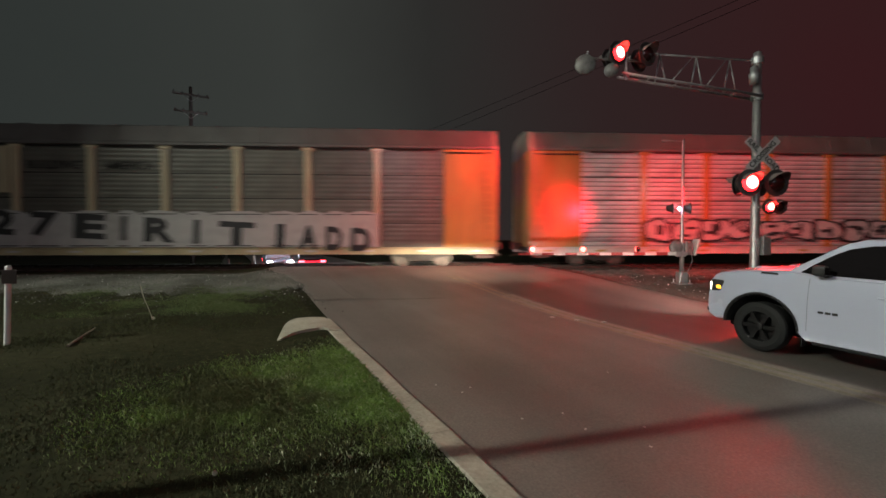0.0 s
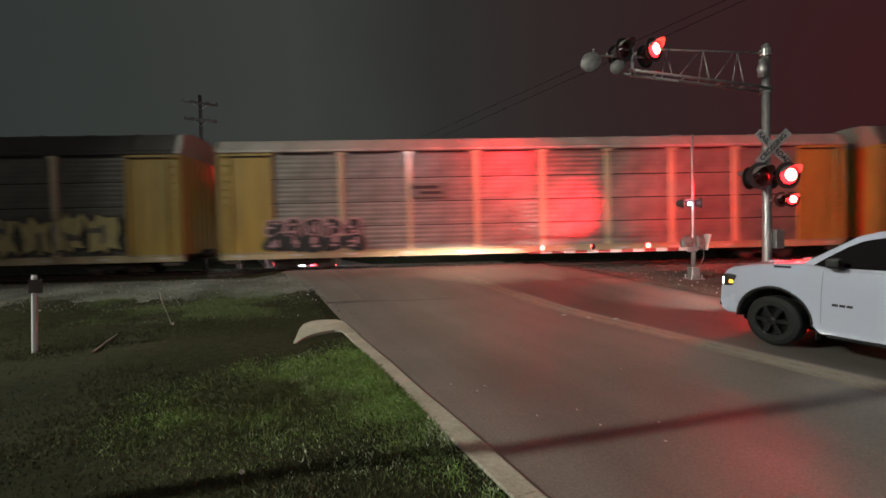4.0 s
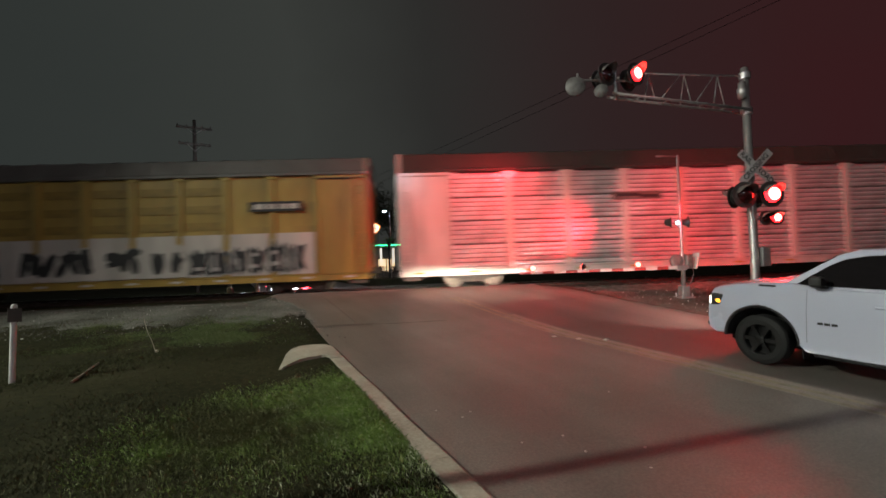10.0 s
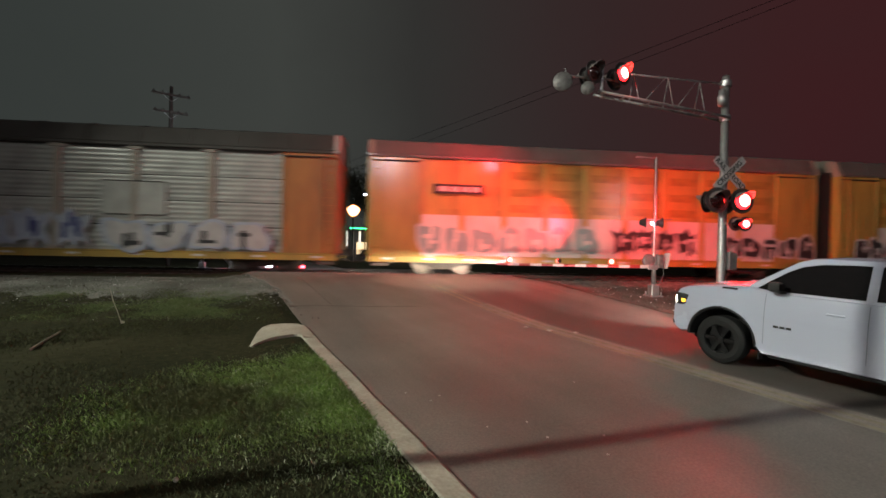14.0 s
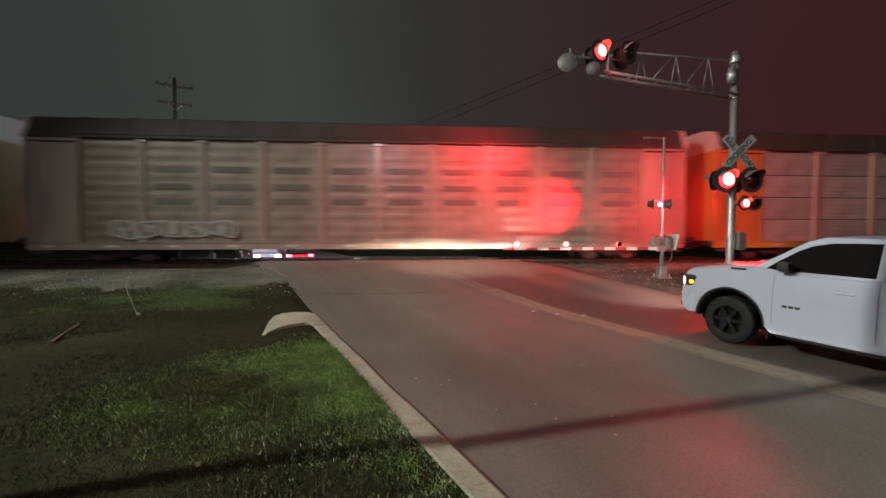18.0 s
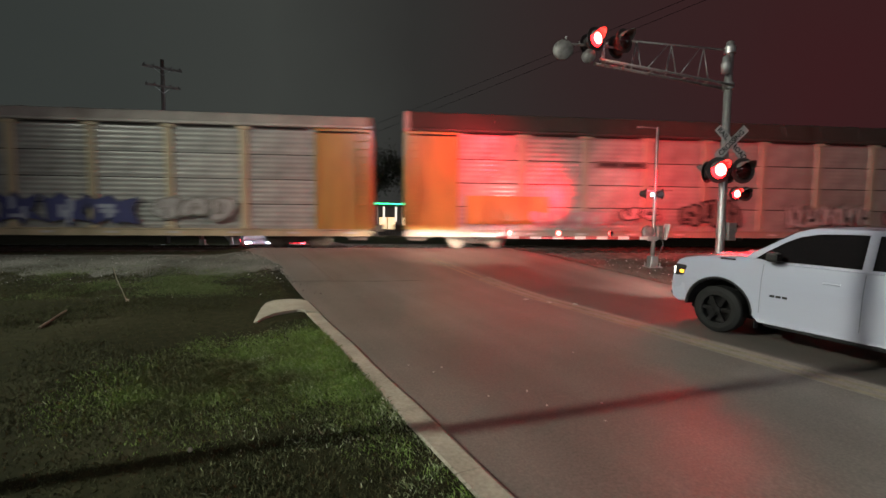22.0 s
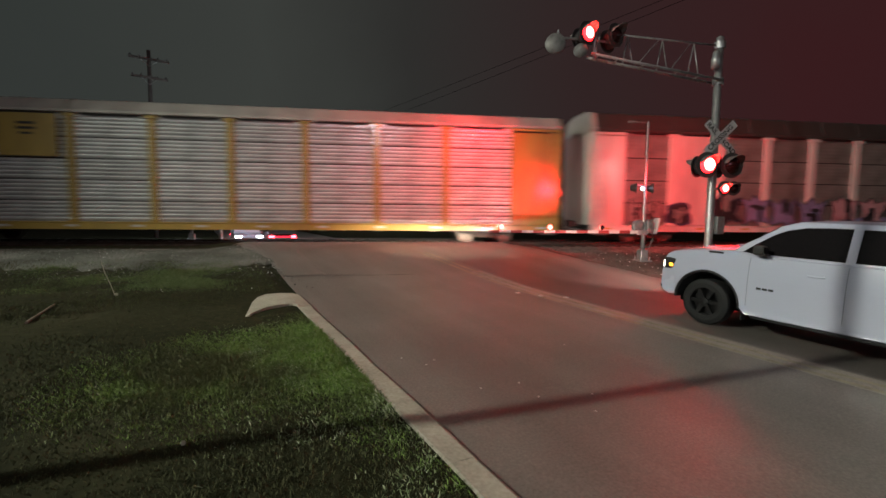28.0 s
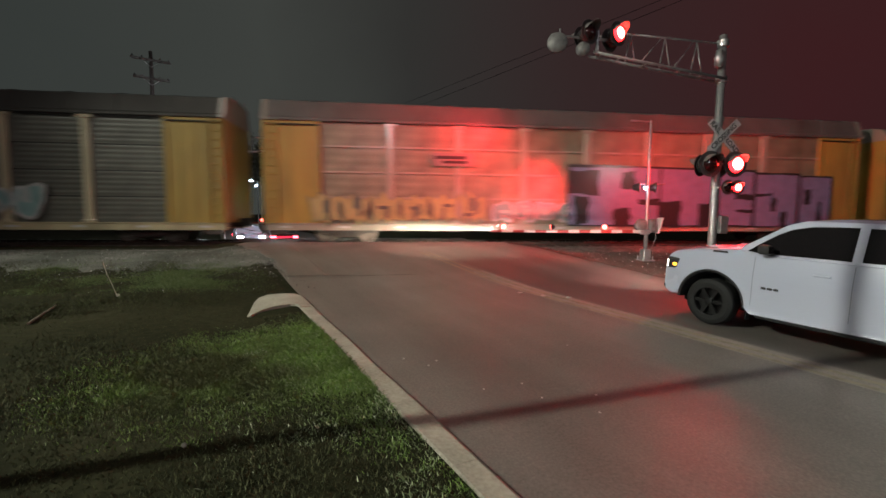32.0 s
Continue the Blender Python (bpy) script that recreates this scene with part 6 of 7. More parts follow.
def screen_rack(label, t_front, t_rear, sign_end, letters):
    """An articulated yellow rack unit: flat sides with rows of small screens and a white band."""
    c, h = auto_rack(label, t_front, t_rear, M_ROOFMID, M_YELLOW, M_YELLOW, M_YELLOW, M_YELLOW, bays=9, rows=4, ribs=1, post_w=0.22, end_w=2.1, roof_h=5.9, slots=False, gap=1.15)
    x0, x1 = -h + 2.1, h - 2.1
    bay = (x1 - x0) / 9
    for k in range(9):
        for z in (2.95, 3.65, 4.40):
            if (k < 7) if sign_end > 0 else (k > 1):
                def make():
                    bm = bmesh.new()
                    box(bm, -bay * 0.36, bay * 0.36, -0.012, 0.0, -0.17, 0.17, 0.004)
                    return done(bm, "vent_screen", M_YELLOWDARK)
                part("vent_screen", shared(("vent", round(bay, 3)), make), None, c, m=pose(x0 + bay * (k + 0.5), -1.445, z))
        bm = bmesh.new()
        box(bm, x0 + bay * k + 0.14, x0 + bay * (k + 1) - 0.14, Y0 - 0.03, -1.43, 0.84, 2.58)
        part("white_band", bm, M_WHITE, c)
    if sign_end > 0:
        bm = bmesh.new()
        box(bm, -h - 1.02, -h - 0.10, -1.25, 1.25, 0.9, 5.2, 0.04)
        part("diaphragm", bm, M_SEAM, c, "black rubber diaphragm between the units")
    board(c, sign_end * (h - 3.8), 3.70, 2.2, 0.42, M_LETTER, M_WHITE, ((-0.3, 0, 0.2, 0.5), (-0.07, 0, 0.16, 0.5), (0.14, 0, 0.16, 0.5), (0.34, 0, 0.16, 0.5)))
    for args in letters:
        args = [a(h) if callable(a) else a for a in args]
        if args[4] is args[5]:
            tag_band(c, *args[:4], M_WHITE, args[4] if args[4] is not SP_WHITE else SP_BLACK, args[6] * 2, args[7])
        else:
            blob_letters(c, *args)
    return c


screen_rack("yellow articulated auto rack unit with black painted letters", GAPS[5], GAPS[6], 1, (
    (lambda h: h - 14.6, lambda h: h - 7.4, 0.86, 2.1, SP_WHITE, SP_WHITE, 4, 41, SP_BLACK),
    (lambda h: h - 7.4, lambda h: h - 2.6, 0.84, 2.1, SP_BLACK, SP_WHITE, 6, 43, SP_WHITE, True),
    (lambda h: -h + 0.9, lambda h: h - 14.8, 0.9, 2.1, SP_BLACK, SP_WHITE, 7, 47, SP_WHITE)))
screen_rack("yellow articulated auto rack unit with teal and black letters", GAPS[6], GAPS[7], -1, (
    (lambda h: -h + 2.0, lambda h: -h + 10.2, 0.86, 2.2, SP_TEAL, M_WHITE, 7, 53),
    (lambda h: -h + 10.8, lambda h: -h + 14.9, 1.1, 2.2, SP_BLACK, SP_WHITE, 4, 59, SP_WHITE, True),
    (lambda h: -h + 16.2, lambda h: -h + 20.9, 0.9, 2.0, SP_BLACK, SP_WHITE, 5, 61, SP_WHITE)))

c, h = auto_rack("grey auto rack car with orange ends and pale blue graffiti", GAPS[7], GAPS[8], M_ROOFDARK, M_PANELPALE, M_BEIGE, M_ORANGE, M_YELLOW, roof_h=6.0)
blob_letters(c, -h + 18.5, -h + 24.8, 0.84, 2.1, SP_WHITE, SP_PALEBLUE, 4, 67, SP_BLACK)
blob_letters(c, -h + 9.4, -h + 18.0, 0.84, 2.35, SP_PALEBLUE, SP_WHITE, 6, 71, SP_BLUE, True)
bm = bmesh.new()
box(bm, -h + 18.3, -h + 20.7, Y0 - 0.01, -1.40, 2.25, 3.55, 0.01)
plate = part("patch_plate", bm, M_PANELPALE, c, "flat pale plate over the screens")
bm = bmesh.new()
box(bm, -h + 18.3, -h + 20.7, Y0 - 0.02, -1.43, 3.55, 3.60)
part("plate_edge", bm, M_SEAM, plate)

c, h = auto_rack("beige-grey auto rack car with flat screens", GAPS[8], GAPS[9], M_ROOFDARK, M_PANELBEIGE, M_BEIGE, M_BEIGE, M_BEIGE, bays=10, rows=5, ribs=2, post_w=0.22, end_w=2.0, roof_h=6.0, slots=False)
blob_letters(c, -h + 3.2, -h + 8.0, 0.95, 1.75, M_PANELGREY, SP_WHITE, 5, 73)
bay = (2 * h - 4.0) / 10
for k in range(1, 10):
    for z in (2.5, 3.1, 3.8):
        def vent_mesh():
            bm = bmesh.new()
            box(bm, -bay * 0.30, bay * 0.30, -0.012, 0.0, -0.13, 0.13, 0.004)
            return done(bm, "vent_screen", M_PANELDARK)
        part("vent_screen", shared("beige_vent", vent_mesh), None, c, m=pose(-h + 2.0 + bay * (k + 0.5), -1.445, z))

c, h = auto_rack("light grey auto rack car with yellow ends and a dark roof", GAPS[9], GAPS[10], M_ROOFDARK, M_PANELPALE, M_POSTDULL, M_YELLOW, M_BEIGE, roof_h=6.0)
blob_letters(c, -h + 12.5, -h + 15.5, 1.0, 2.2, M_PANELGREY, SP_BLACK, 3, 79, SP_BLACK)
blob_letters(c, -h + 17.8, -h + 22.3, 0.95, 2.1, SP_WHITE, SP_BLACK, 5, 80, SP_BLACK, True)
blob_letters(c, -h + 23.0, -h + 26.2, 1.05, 1.85, SP_PINK, SP_BLACK, 5, 81, SP_BLACK)
blob_letters(c, -h + 9.6, -h + 11.5, 1.3, 1.9, SP_WHITE, SP_BLACK, 2, 82)
blob_letters(c, -h + 5.5, -h + 9.0, 0.95, 1.7, SP_PINK, SP_PINK, 4, 83, SP_WHITE)
bm = bmesh.new()
box(bm, -h + 2.6, -h + 6.3, Y0 - 0.02, -1.40, 1.08, 2.3, 0.01)
part("lower_plate", bm, M_YELLOW, c, "yellow lower plate")
board(c, -h + 9.6, 3.75, 2.4, 0.30, M_PANELDARK, M_LETTER, ((-0.25, 0, 0.35, 0.5), (0.2, 0, 0.4, 0.5)))

c, h = auto_rack("grey auto rack car with yellow posts, red-brown sign and graffiti", GAPS[10], GAPS[11], M_ROOFLIGHT, M_PANELPALE, M_CREAM, M_YELLOW, M_CREAM)
board(c, -h + 8.1, 3.52, 2.5, 0.95, M_SIGNBROWN, M_WHITE, ((-0.26, 0, 0.06, 0.5), (-0.12, 0.2, 0.24, 0.14), (-0.12, -0.2, 0.24, 0.14), (0.06, 0, 0.06, 0.56), (0.18, 0.2, 0.22, 0.14), (0.18, -0.05, 0.22, 0.12), (0.28, 0.08, 0.05, 0.3)), label="red-brown sign board with white marks")
blob_letters(c, -h + 9.8, -h + 18.2, 0.95, 2.15, SP_BLUE, SP_NAVY, 5, 89, SP_PALEBLUE, True)
blob_letters(c, h - 8.6, h - 5.4, 1.2, 2.1, SP_WHITE, M_PANELGREY, 3, 97)

c, h = auto_rack("white auto rack car with grey-green screens and dark graffiti", GAPS[11], GAPS[12], M_ROOFDARK, M_PANELGREEN, M_WHITE, M_WHITE, M_WHITE, bays=10, rows=4, ribs=6, post_w=0.36, end_w=1.5, plates=(1, 8), roof_h=6.0)
blob_letters(c, -h + 1.6, -h + 3.4, 0.84, 1.9, M_PANELGREEN, SP_BLACK, 2, 101, SP_BLACK, True)
blob_letters(c, -h + 3.6, -h + 4.9, 0.84, 1.9, SP_BLACK, SP_NAVY, 1, 102, M_PANELGREEN)
blob_letters(c, -h + 5.9, -h + 7.3, 0.84, 2.15, SP_BLACK, SP_NAVY, 1, 104, M_PANELGREEN, True)
blob_letters(c, -h + 7.5, -h + 12.0, 0.84, 2.1, SP_PURPLE, SP_BLACK, 3, 103, SP_BLACK, True)
blob_letters(c, -h + 12.2, -h + 23.1, 0.82, 2.25, SP_PINK, SP_BLACK, 7, 107, SP_BLACK, True)
blob_letters(c, -h + 12.6, -h + 22.8, 0.82, 1.25, SP_PURPLE, SP_PURPLE, 9, 109, SP_NAVY)

c, h = auto_rack("bright silver auto rack car with yellow posts, ends and sill", GAPS[12], GAPS[13], M_ROOFLIGHT, M_PANELSILVER, M_YELLOW, M_YELLOW, M_YELLOW, rows=5, ribs=5, post_w=0.26)
board(c, -h + 6.6, 4.1, 2.1, 1.6, M_YELLOW, M_LETTER, ((0, 0.27, 0.3, 0.06), (0, 0.15, 0.3, 0.06), (0, 0.03, 0.2, 0.05)), label="yellow sign board with small bars")

c, h = auto_rack("olive auto rack car with yellow posts and blue-grey block letters", GAPS[13], GAPS[14], M_ROOFMID, M_PANELOLIVE, M_POSTDULL, M_YELLOW, M_POSTDULL, ribs=3, roof_h=6.0, slots=False)
for k, (gx0, gx1, gz, notches) in enumerate((
        (-0.85, 3.45, 3.40, ((0.0, 0.33, 0.52, 0.93), (0.06, 0.21, 0.03, 0.5), (0.57, 0.72, 0.62, 0.92), (0.78, 1.0, 0.37, 0.46), (0.50, 0.67, 0.0, 0.30))),
        (3.50, 6.35, 3.38, ((0.0, 0.36, 0.0, 0.42), (0.68, 1.0, 0.0, 0.40))),
        (6.42, 8.2, 3.32, ((0.48, 1.0, 0.48, 0.57), (0.50, 1.0, 0.24, 0.31))),
        (8.28, 10.55, 3.22, ((0.37, 0.49, 0.30, 0.55), (0.03, 0.40, 0.57, 0.63), (0.60, 0.74, 0.0, 0.28))),
        (10.62, 12.3, 3.12, ((0.14, 0.36, 0.45, 0.75), (0.60, 0.72, 0.0, 0.5))))):
    slab_letter(c, gx0, gx1, 0.76, gz, SP_PURPLE, SP_BLACK, notches, 0.010 * (k % 2), 61 + k)
for z in (1.90, 2.95, 4.0):
    bm = bmesh.new()
    box(bm, -h + 2.2, h - 2.2, Y0 + 0.02, Y0 + 0.07, z - 0.04, z + 0.04, 0.006)
    part("side_rail", bm, M_POSTDULL, c, "pale thin rail along the screens")
blob_letters(c, -h + 1.8, -h + 9.3, 0.84, 2.1, SP_YELLOW, M_PANELDARK, 6, 113, M_PANELDARK, True)
blob_letters(c, -h + 9.5, -h + 13.4, 0.9, 1.85, SP_TEAL, SP_WHITE, 4, 114)
board(c, -h + 7.75, 3.55, 1.8, 0.55, M_PANELGREY, M_LETTER, ((-0.05, 0.15, 0.75, 0.25), (0.05, -0.2, 0.6, 0.22)))

c, h = auto_rack("dark auto rack car with yellow ends and pale graffiti", GAPS[14], GAPS[15], M_ROOFDARK, M_PANELDARK, M_CREAM, M_YELLOW, M_SILL, roof_h=6.0)
blob_letters(c, h - 14.0, h - 6.5, 1.0, 2.2, SP_TEAL, SP_WHITE, 6, 127)


# ---- verge: grass, stones, sticks, litter ----
def island_material(name, stops, rough=0.8, patch=None):
    m, tree, bsdf = nodes_of(name)
    geo = tree.nodes.new("ShaderNodeNewGeometry")
    ramp = tree.nodes.new("ShaderNodeValToRGB")
    el = ramp.color_ramp.elements
    el[0].position, el[0].color = stops[0][0], (*stops[0][1], 1)
    el[1].position, el[1].color = stops[-1][0], (*stops[-1][1], 1)
    for p, c in stops[1:-1]:
        el.new(p).color = (*c, 1)
    tree.links.new(geo.outputs["Random Per Island"], ramp.inputs["Fac"])
    if patch:
        tc = tree.nodes.new("ShaderNodeTexCoord")
        ns = tree.nodes.new("ShaderNodeTexNoise")
        ns.inputs["Scale"].default_value, ns.inputs["Detail"].default_value = 0.9, 5
        mr = tree.nodes.new("ShaderNodeMapRange")
        mr.inputs["From Min"].default_value, mr.inputs["From Max"].default_value = 0.36, 0.62
        mx = tree.nodes.new("ShaderNodeMix")
        mx.data_type = "RGBA"
        mx.inputs["A"].default_value = (*patch, 1)
        tree.links.new(tc.outputs["Object"], ns.inputs["Vector"])
        tree.links.new(ns.outputs["Fac"], mr.inputs["Value"])
        tree.links.new(mr.outputs["Result"], mx.inputs["Factor"])
        tree.links.new(ramp.outputs["Color"], mx.inputs["B"])
        tree.links.new(mx.outputs["Result"], bsdf.inputs["Base Color"])
    else:
        tree.links.new(ramp.outputs["Color"], bsdf.inputs["Base Color"])
    bsdf.inputs["Roughness"].default_value = rough
    bsdf.inputs["Specular IOR Level"].default_value = 0.25
    return m


M_BLADE = island_material("grass_blade", [(0.0, (0.082, 0.146, 0.025)), (0.45, (0.152, 0.246, 0.044)), (0.80, (0.215, 0.325, 0.076)), (0.95, (0.27, 0.35, 0.15)), (1.0, (0.45, 0.48, 0.33))], 0.6, (0.070, 0.078, 0.024))
M_STRIPBLADE = island_material("pale_olive_blade", [(0.0, (0.055, 0.085, 0.026)), (0.6, (0.115, 0.160, 0.055)), (1.0, (0.20, 0.24, 0.12))], 0.75)
M_DRYBLADE = island_material("dry_blade", [(0.0, (0.025, 0.029, 0.0115)), (0.6, (0.052, 0.057, 0.022)), (0.95, (0.076, 0.082, 0.034)), (1.0, (0.10, 0.106, 0.054))], 0.85)
M_STONES = island_material("loose_stone", [(0.0, (0.035, 0.034, 0.028)), (0.7, (0.085, 0.081, 0.070)), (0.93, (0.15, 0.143, 0.13)), (0.96, (0.40, 0.39, 0.37)), (1.0, (0.75, 0.75, 0.73))], 0.7)


def blades(name, count, x_range, y_range, keep, size, material, label, seed, broad=0.003):
    rng = np.random.default_rng(seed)
    verts, faces = [], []
    while len(faces) < count:
        x, y = rng.uniform(*x_range), rng.uniform(*y_range)
        k = keep(x, y)
        if rng.random() > k:
            continue
        z = ground_z(x, y) - 0.004
        a, lean = rng.uniform(0, 6.283), rng.uniform(0.15, 1.5)
        hgt = size * rng.uniform(0.5, 1.25) * (0.6 + 0.5 * k)
        wd = 0.0025 + broad * rng.random()
        dx, dy = math.cos(a), math.sin(a)
        lx, ly = -dy * lean * hgt, dx * lean * hgt
        i = len(verts)
        verts += [(x - dx * wd, y - dy * wd, z), (x + dx * wd, y + dy * wd, z), (x + lx * 0.45 + dx * wd * 0.7, y + ly * 0.45 + dy * wd * 0.7, z + hgt * 0.62), (x + lx, y + ly, z + hgt)]
        faces += [(i, i + 1, i + 2), (i, i + 2, i + 3)]
    me = bpy.data.meshes.new(name)
    me.from_pydata(verts, [], faces)
    me.materials.append(material)
    return tagged(new(name, me), label, "grass", kind="stuff")


def lawn(x, y):
    """How lush the verge is: clumps and bald spots, thinner away from the kerb and towards the track."""
    p = noise.noise((x * 0.6, y * 0.5, 3.1)) + 0.7 * noise.noise((x * 1.9, y * 1.6, 8.2)) + 0.4 * noise.noise((x * 5, y * 4.2, 1.2))
    lush = 1.05 * math.exp(-((x - 0.15) / 1.7) ** 2 - ((y - 6.3) / 1.7) ** 2) + (0.30 + 0.35 * smooth(3.6, 5.2, y)) * smooth(0.5, 1.6, x) * (1 - smooth(7.0, 9.5, y)) + 0.5 * p - 0.04
    lush *= 1 - smooth(6.4, 9.3, y + 0.5 * max(0, -x + 0.4) + 0.9 * noise.noise((x * 0.9, y * 0.4, 6.1)))
    lush *= (0.15 + 0.85 * max(smooth(3.4, 5.2, y), smooth(0.7, 1.5, x))) * smooth(-2.4, 0.9, x + 0.10 * y + 0.9 * noise.noise((x * 0.4, y * 0.7, 9.4)))
    return max(0.0, min(1, 1.1 * lush - 0.10)) if x < KERB_X - 0.29 else 0.0


def rough_strip(x, y):
    n = x * N.x + y * N.y
    return max(0.12, 0.5 + noise.noise((x * 0.5, y * 0.6, 1.7)) + 0.5 * noise.noise((x * 2.1, y * 2.3, 4.7))) * (1 - 0.85 * smooth(13.0, 16.5, n)) if (x < 0.65 or y > 10.5 or y < 8.4) and x < KERB_X - 0.29 else 0.0


blades("grass", 115000, (-4.2, KERB_X - 0.29), (1.1, 9.6), lawn, 0.052, M_BLADE, "short green grass on the verge, patchy and damp", 4)
def far_strip(x, y):
    """A greener strip between the bare ground and the crushed stone."""
    n = x * N.x + y * N.y
    s = smooth(10.2, 11.2, n) * (1 - smooth(12.3, 15.8, n)) * smooth(-5.5, -2.5, x) * (1 - 0.85 * smooth(0.1, 1.4, x))
    return s * max(0.0, 0.5 + 1.1 * noise.noise((x * 0.8, y * 1.1, 5.5)) + 0.4 * noise.noise((x * 3, y * 3, 2.5))) if x < KERB_X - 0.4 else 0.0


blades("grass", 42000, (-5.5, KERB_X - 0.4), (10.5, 16.5), far_strip, 0.06, M_STRIPBLADE, "strip of short green grass beside the crushed stone", 6)
blades("dry_grass", 270000, (-8.0, KERB_X - 0.1), (-2.0, 17.5), rough_strip, 0.038, M_DRYBLADE, "thin dull olive grass on the verge", 9, 0.007)
blades("dry_grass", 85000, (-4.5, KERB_X - 0.3), (0.8, 7.5), lambda x, y: (0.75 + 0.6 * noise.noise((x * 1.7, y * 1.9, 2.2))) * (0.3 + 0.7 * smooth(-2.2, 0.4, x)), 0.030, M_DRYBLADE, "low dull olive turf between the greener tufts", 10, 0.004)


M_PALEBLADE = island_material("pale_blade", [(0.0, (0.16, 0.22, 0.09)), (0.7, (0.30, 0.36, 0.19)), (1.0, (0.55, 0.58, 0.42))], 0.5)


def kerb_tufts(x, y):
    """Longer pale blades in tufts along the kerb."""
    p = noise.noise((x * 1.6, y * 1.3, 12.4)) + 0.6 * noise.noise((x * 4.5, y * 4.0, 7.7))
    return max(0.0, min(1.0, 0.35 + 0.9 * p)) * smooth(-0.2, 1.5, x) * (1 - smooth(6.0, 8.4, y)) if x < KERB_X - 0.3 else 0.0


blades("grass", 13000, (-0.6, KERB_X - 0.3), (0.8, 8.4), kerb_tufts, 0.05, M_PALEBLADE, "pale longer grass blades in tufts along the kerb", 14, 0.005)


def stones(name, count, pick, size, label, seed):
    rng = np.random.default_rng(seed)
    verts, faces = [], []
    base = [(1, 0, 0), (0, 1, 0), (-1, 0, 0), (0, -1, 0), (0, 0, 1), (0, 0, -1)]
    tris = [(0, 1, 4), (1, 2, 4), (2, 3, 4), (3, 0, 4), (1, 0, 5), (2, 1, 5), (3, 2, 5), (0, 3, 5)]
    for _ in range(count):
        x, y = pick(rng)
        r = size * rng.uniform(0.4, 1.3)
        a = rng.uniform(0, 6.28)
        c, s = math.cos(a), math.sin(a)
        i = len(verts)
        z = ground_z(x, y)
        for bx, by, bz in base:
            bx, by, bz = (v * r * rng.uniform(0.7, 1.2) for v in (bx, by, bz * 0.6))
            verts.append((x + bx * c - by * s, y + bx * s + by * c, z + bz + r * 0.2))
        faces += [tuple(i + k for k in t) for t in tris]
    me = bpy.data.meshes.new(name)
    me.from_pydata(verts, [], faces)
    me.materials.append(M_STONES)
    return tagged(new(name, me), label, "stones", kind="stuff")


def band(x0, x1, n0, n1):
    def pick(rng):
        x = rng.uniform(x0, x1)
        n = n0 + (n1 - n0) * rng.beta(1.6, 1.2)
        return x, (n - x * N.x) / N.y
    return pick


stones("loose_stones", 11000, band(-9, KERB_X + 0.2, 11.9, 17.3), 0.026, "loose pale crushed stone between the grass and the track", 21)
stones("loose_stones", 5200, band(EDGE_X + 0.25, 19, 10.6, 17.3), 0.036, "loose pale crushed stone beside the gate", 22)
stones("loose_stones", 700, band(KERB_X - 4.5, KERB_X + 0.5, 10.2, 14.5), 0.020, "scattered gravel at the road's edge", 23)

bm = bmesh.new()
bmesh.ops.create_icosphere(bm, subdivisions=2, radius=0.022)
for v in bm.verts:
    v.co *= 1 + 0.3 * noise.noise(v.co * 30)
solid("stone", bm, M_KERB, "single pale stone lying in the grass", "stone", m=pose(-0.17, 4.1, ground_z(-0.17, 4.1) + 0.03))

stalk = thing("dry_stalk", "pale dry weed stalk standing in the grass", "weed", pose(-1.6, 11.6, ground_z(-1.6, 11.6)))
bm = bmesh.new()
pts = [Vector((0, 0, 0)), Vector((-0.07, 0, 0.25)), Vector((-0.16, 0.02, 0.5)), Vector((-0.22, 0.02, 0.78))]
for p, q in zip(pts, pts[1:]):
    rod(bm, p, q, 0.010, 0.007, seg=6)
part("stem", bm, M_KERB, stalk)
bm = bmesh.new()
bmesh.ops.create_icosphere(bm, subdivisions=1, radius=0.045, matrix=Matrix.Translation((0.02, -0.05, 0.03)))
part("root_clod", bm, M_KERB, stalk)
bm = bmesh.new()
z0, z1 = ground_z(-2.51, 9.45), ground_z(-2.48, 10.96)
rod(bm, (-2.51, 9.45, z0 + 0.03), (-2.48, 10.96, z1 + 0.03), 0.022, 0.016, seg=8)
solid("fallen_stick", bm, M_STICK, "grey weathered stick lying on the verge", "stick")

# tar joint across the near lanes, markers and litter on the road
bm = bmesh.new()
for k in range(8):
    u0, u1 = -2.85 + 0.45 * k, -2.85 + 0.45 * (k + 1)
    q = []
    for u, o in ((u0, -0.03), (u1, -0.03), (u1, 0.03), (u0, 0.03)):
        p = T * u + N * (12.12 + o * (1 + 0.5 * math.sin(u * 7)) + 0.04 * math.sin(u * 2.3))
        q.append(bm.verts.new((p.x, p.y, base_z(p.x, p.y) + 0.018)))
    bm.faces.new(q)
bmesh.ops.remove_doubles(bm, verts=bm.verts, dist=0.002)
solid("tar_joint", bm, M_TAR, "thin dark tar joint across the road", "road joint", "structure")
for x, y in ((7.03, 7.4), (7.45, 7.0), (6.75, 7.9)):
    bm = bmesh.new()
    box(bm, -0.05, 0.05, -0.05, 0.05, 0, 0.018, 0.006)
    solid("pavement_marker", bm, M_SIGNWHITE, "small pale raised pavement marker", "road marker", group="pavement markers", m=pose(x, y, base_z(x, y) + 0.012))
rnd = random.Random(77)
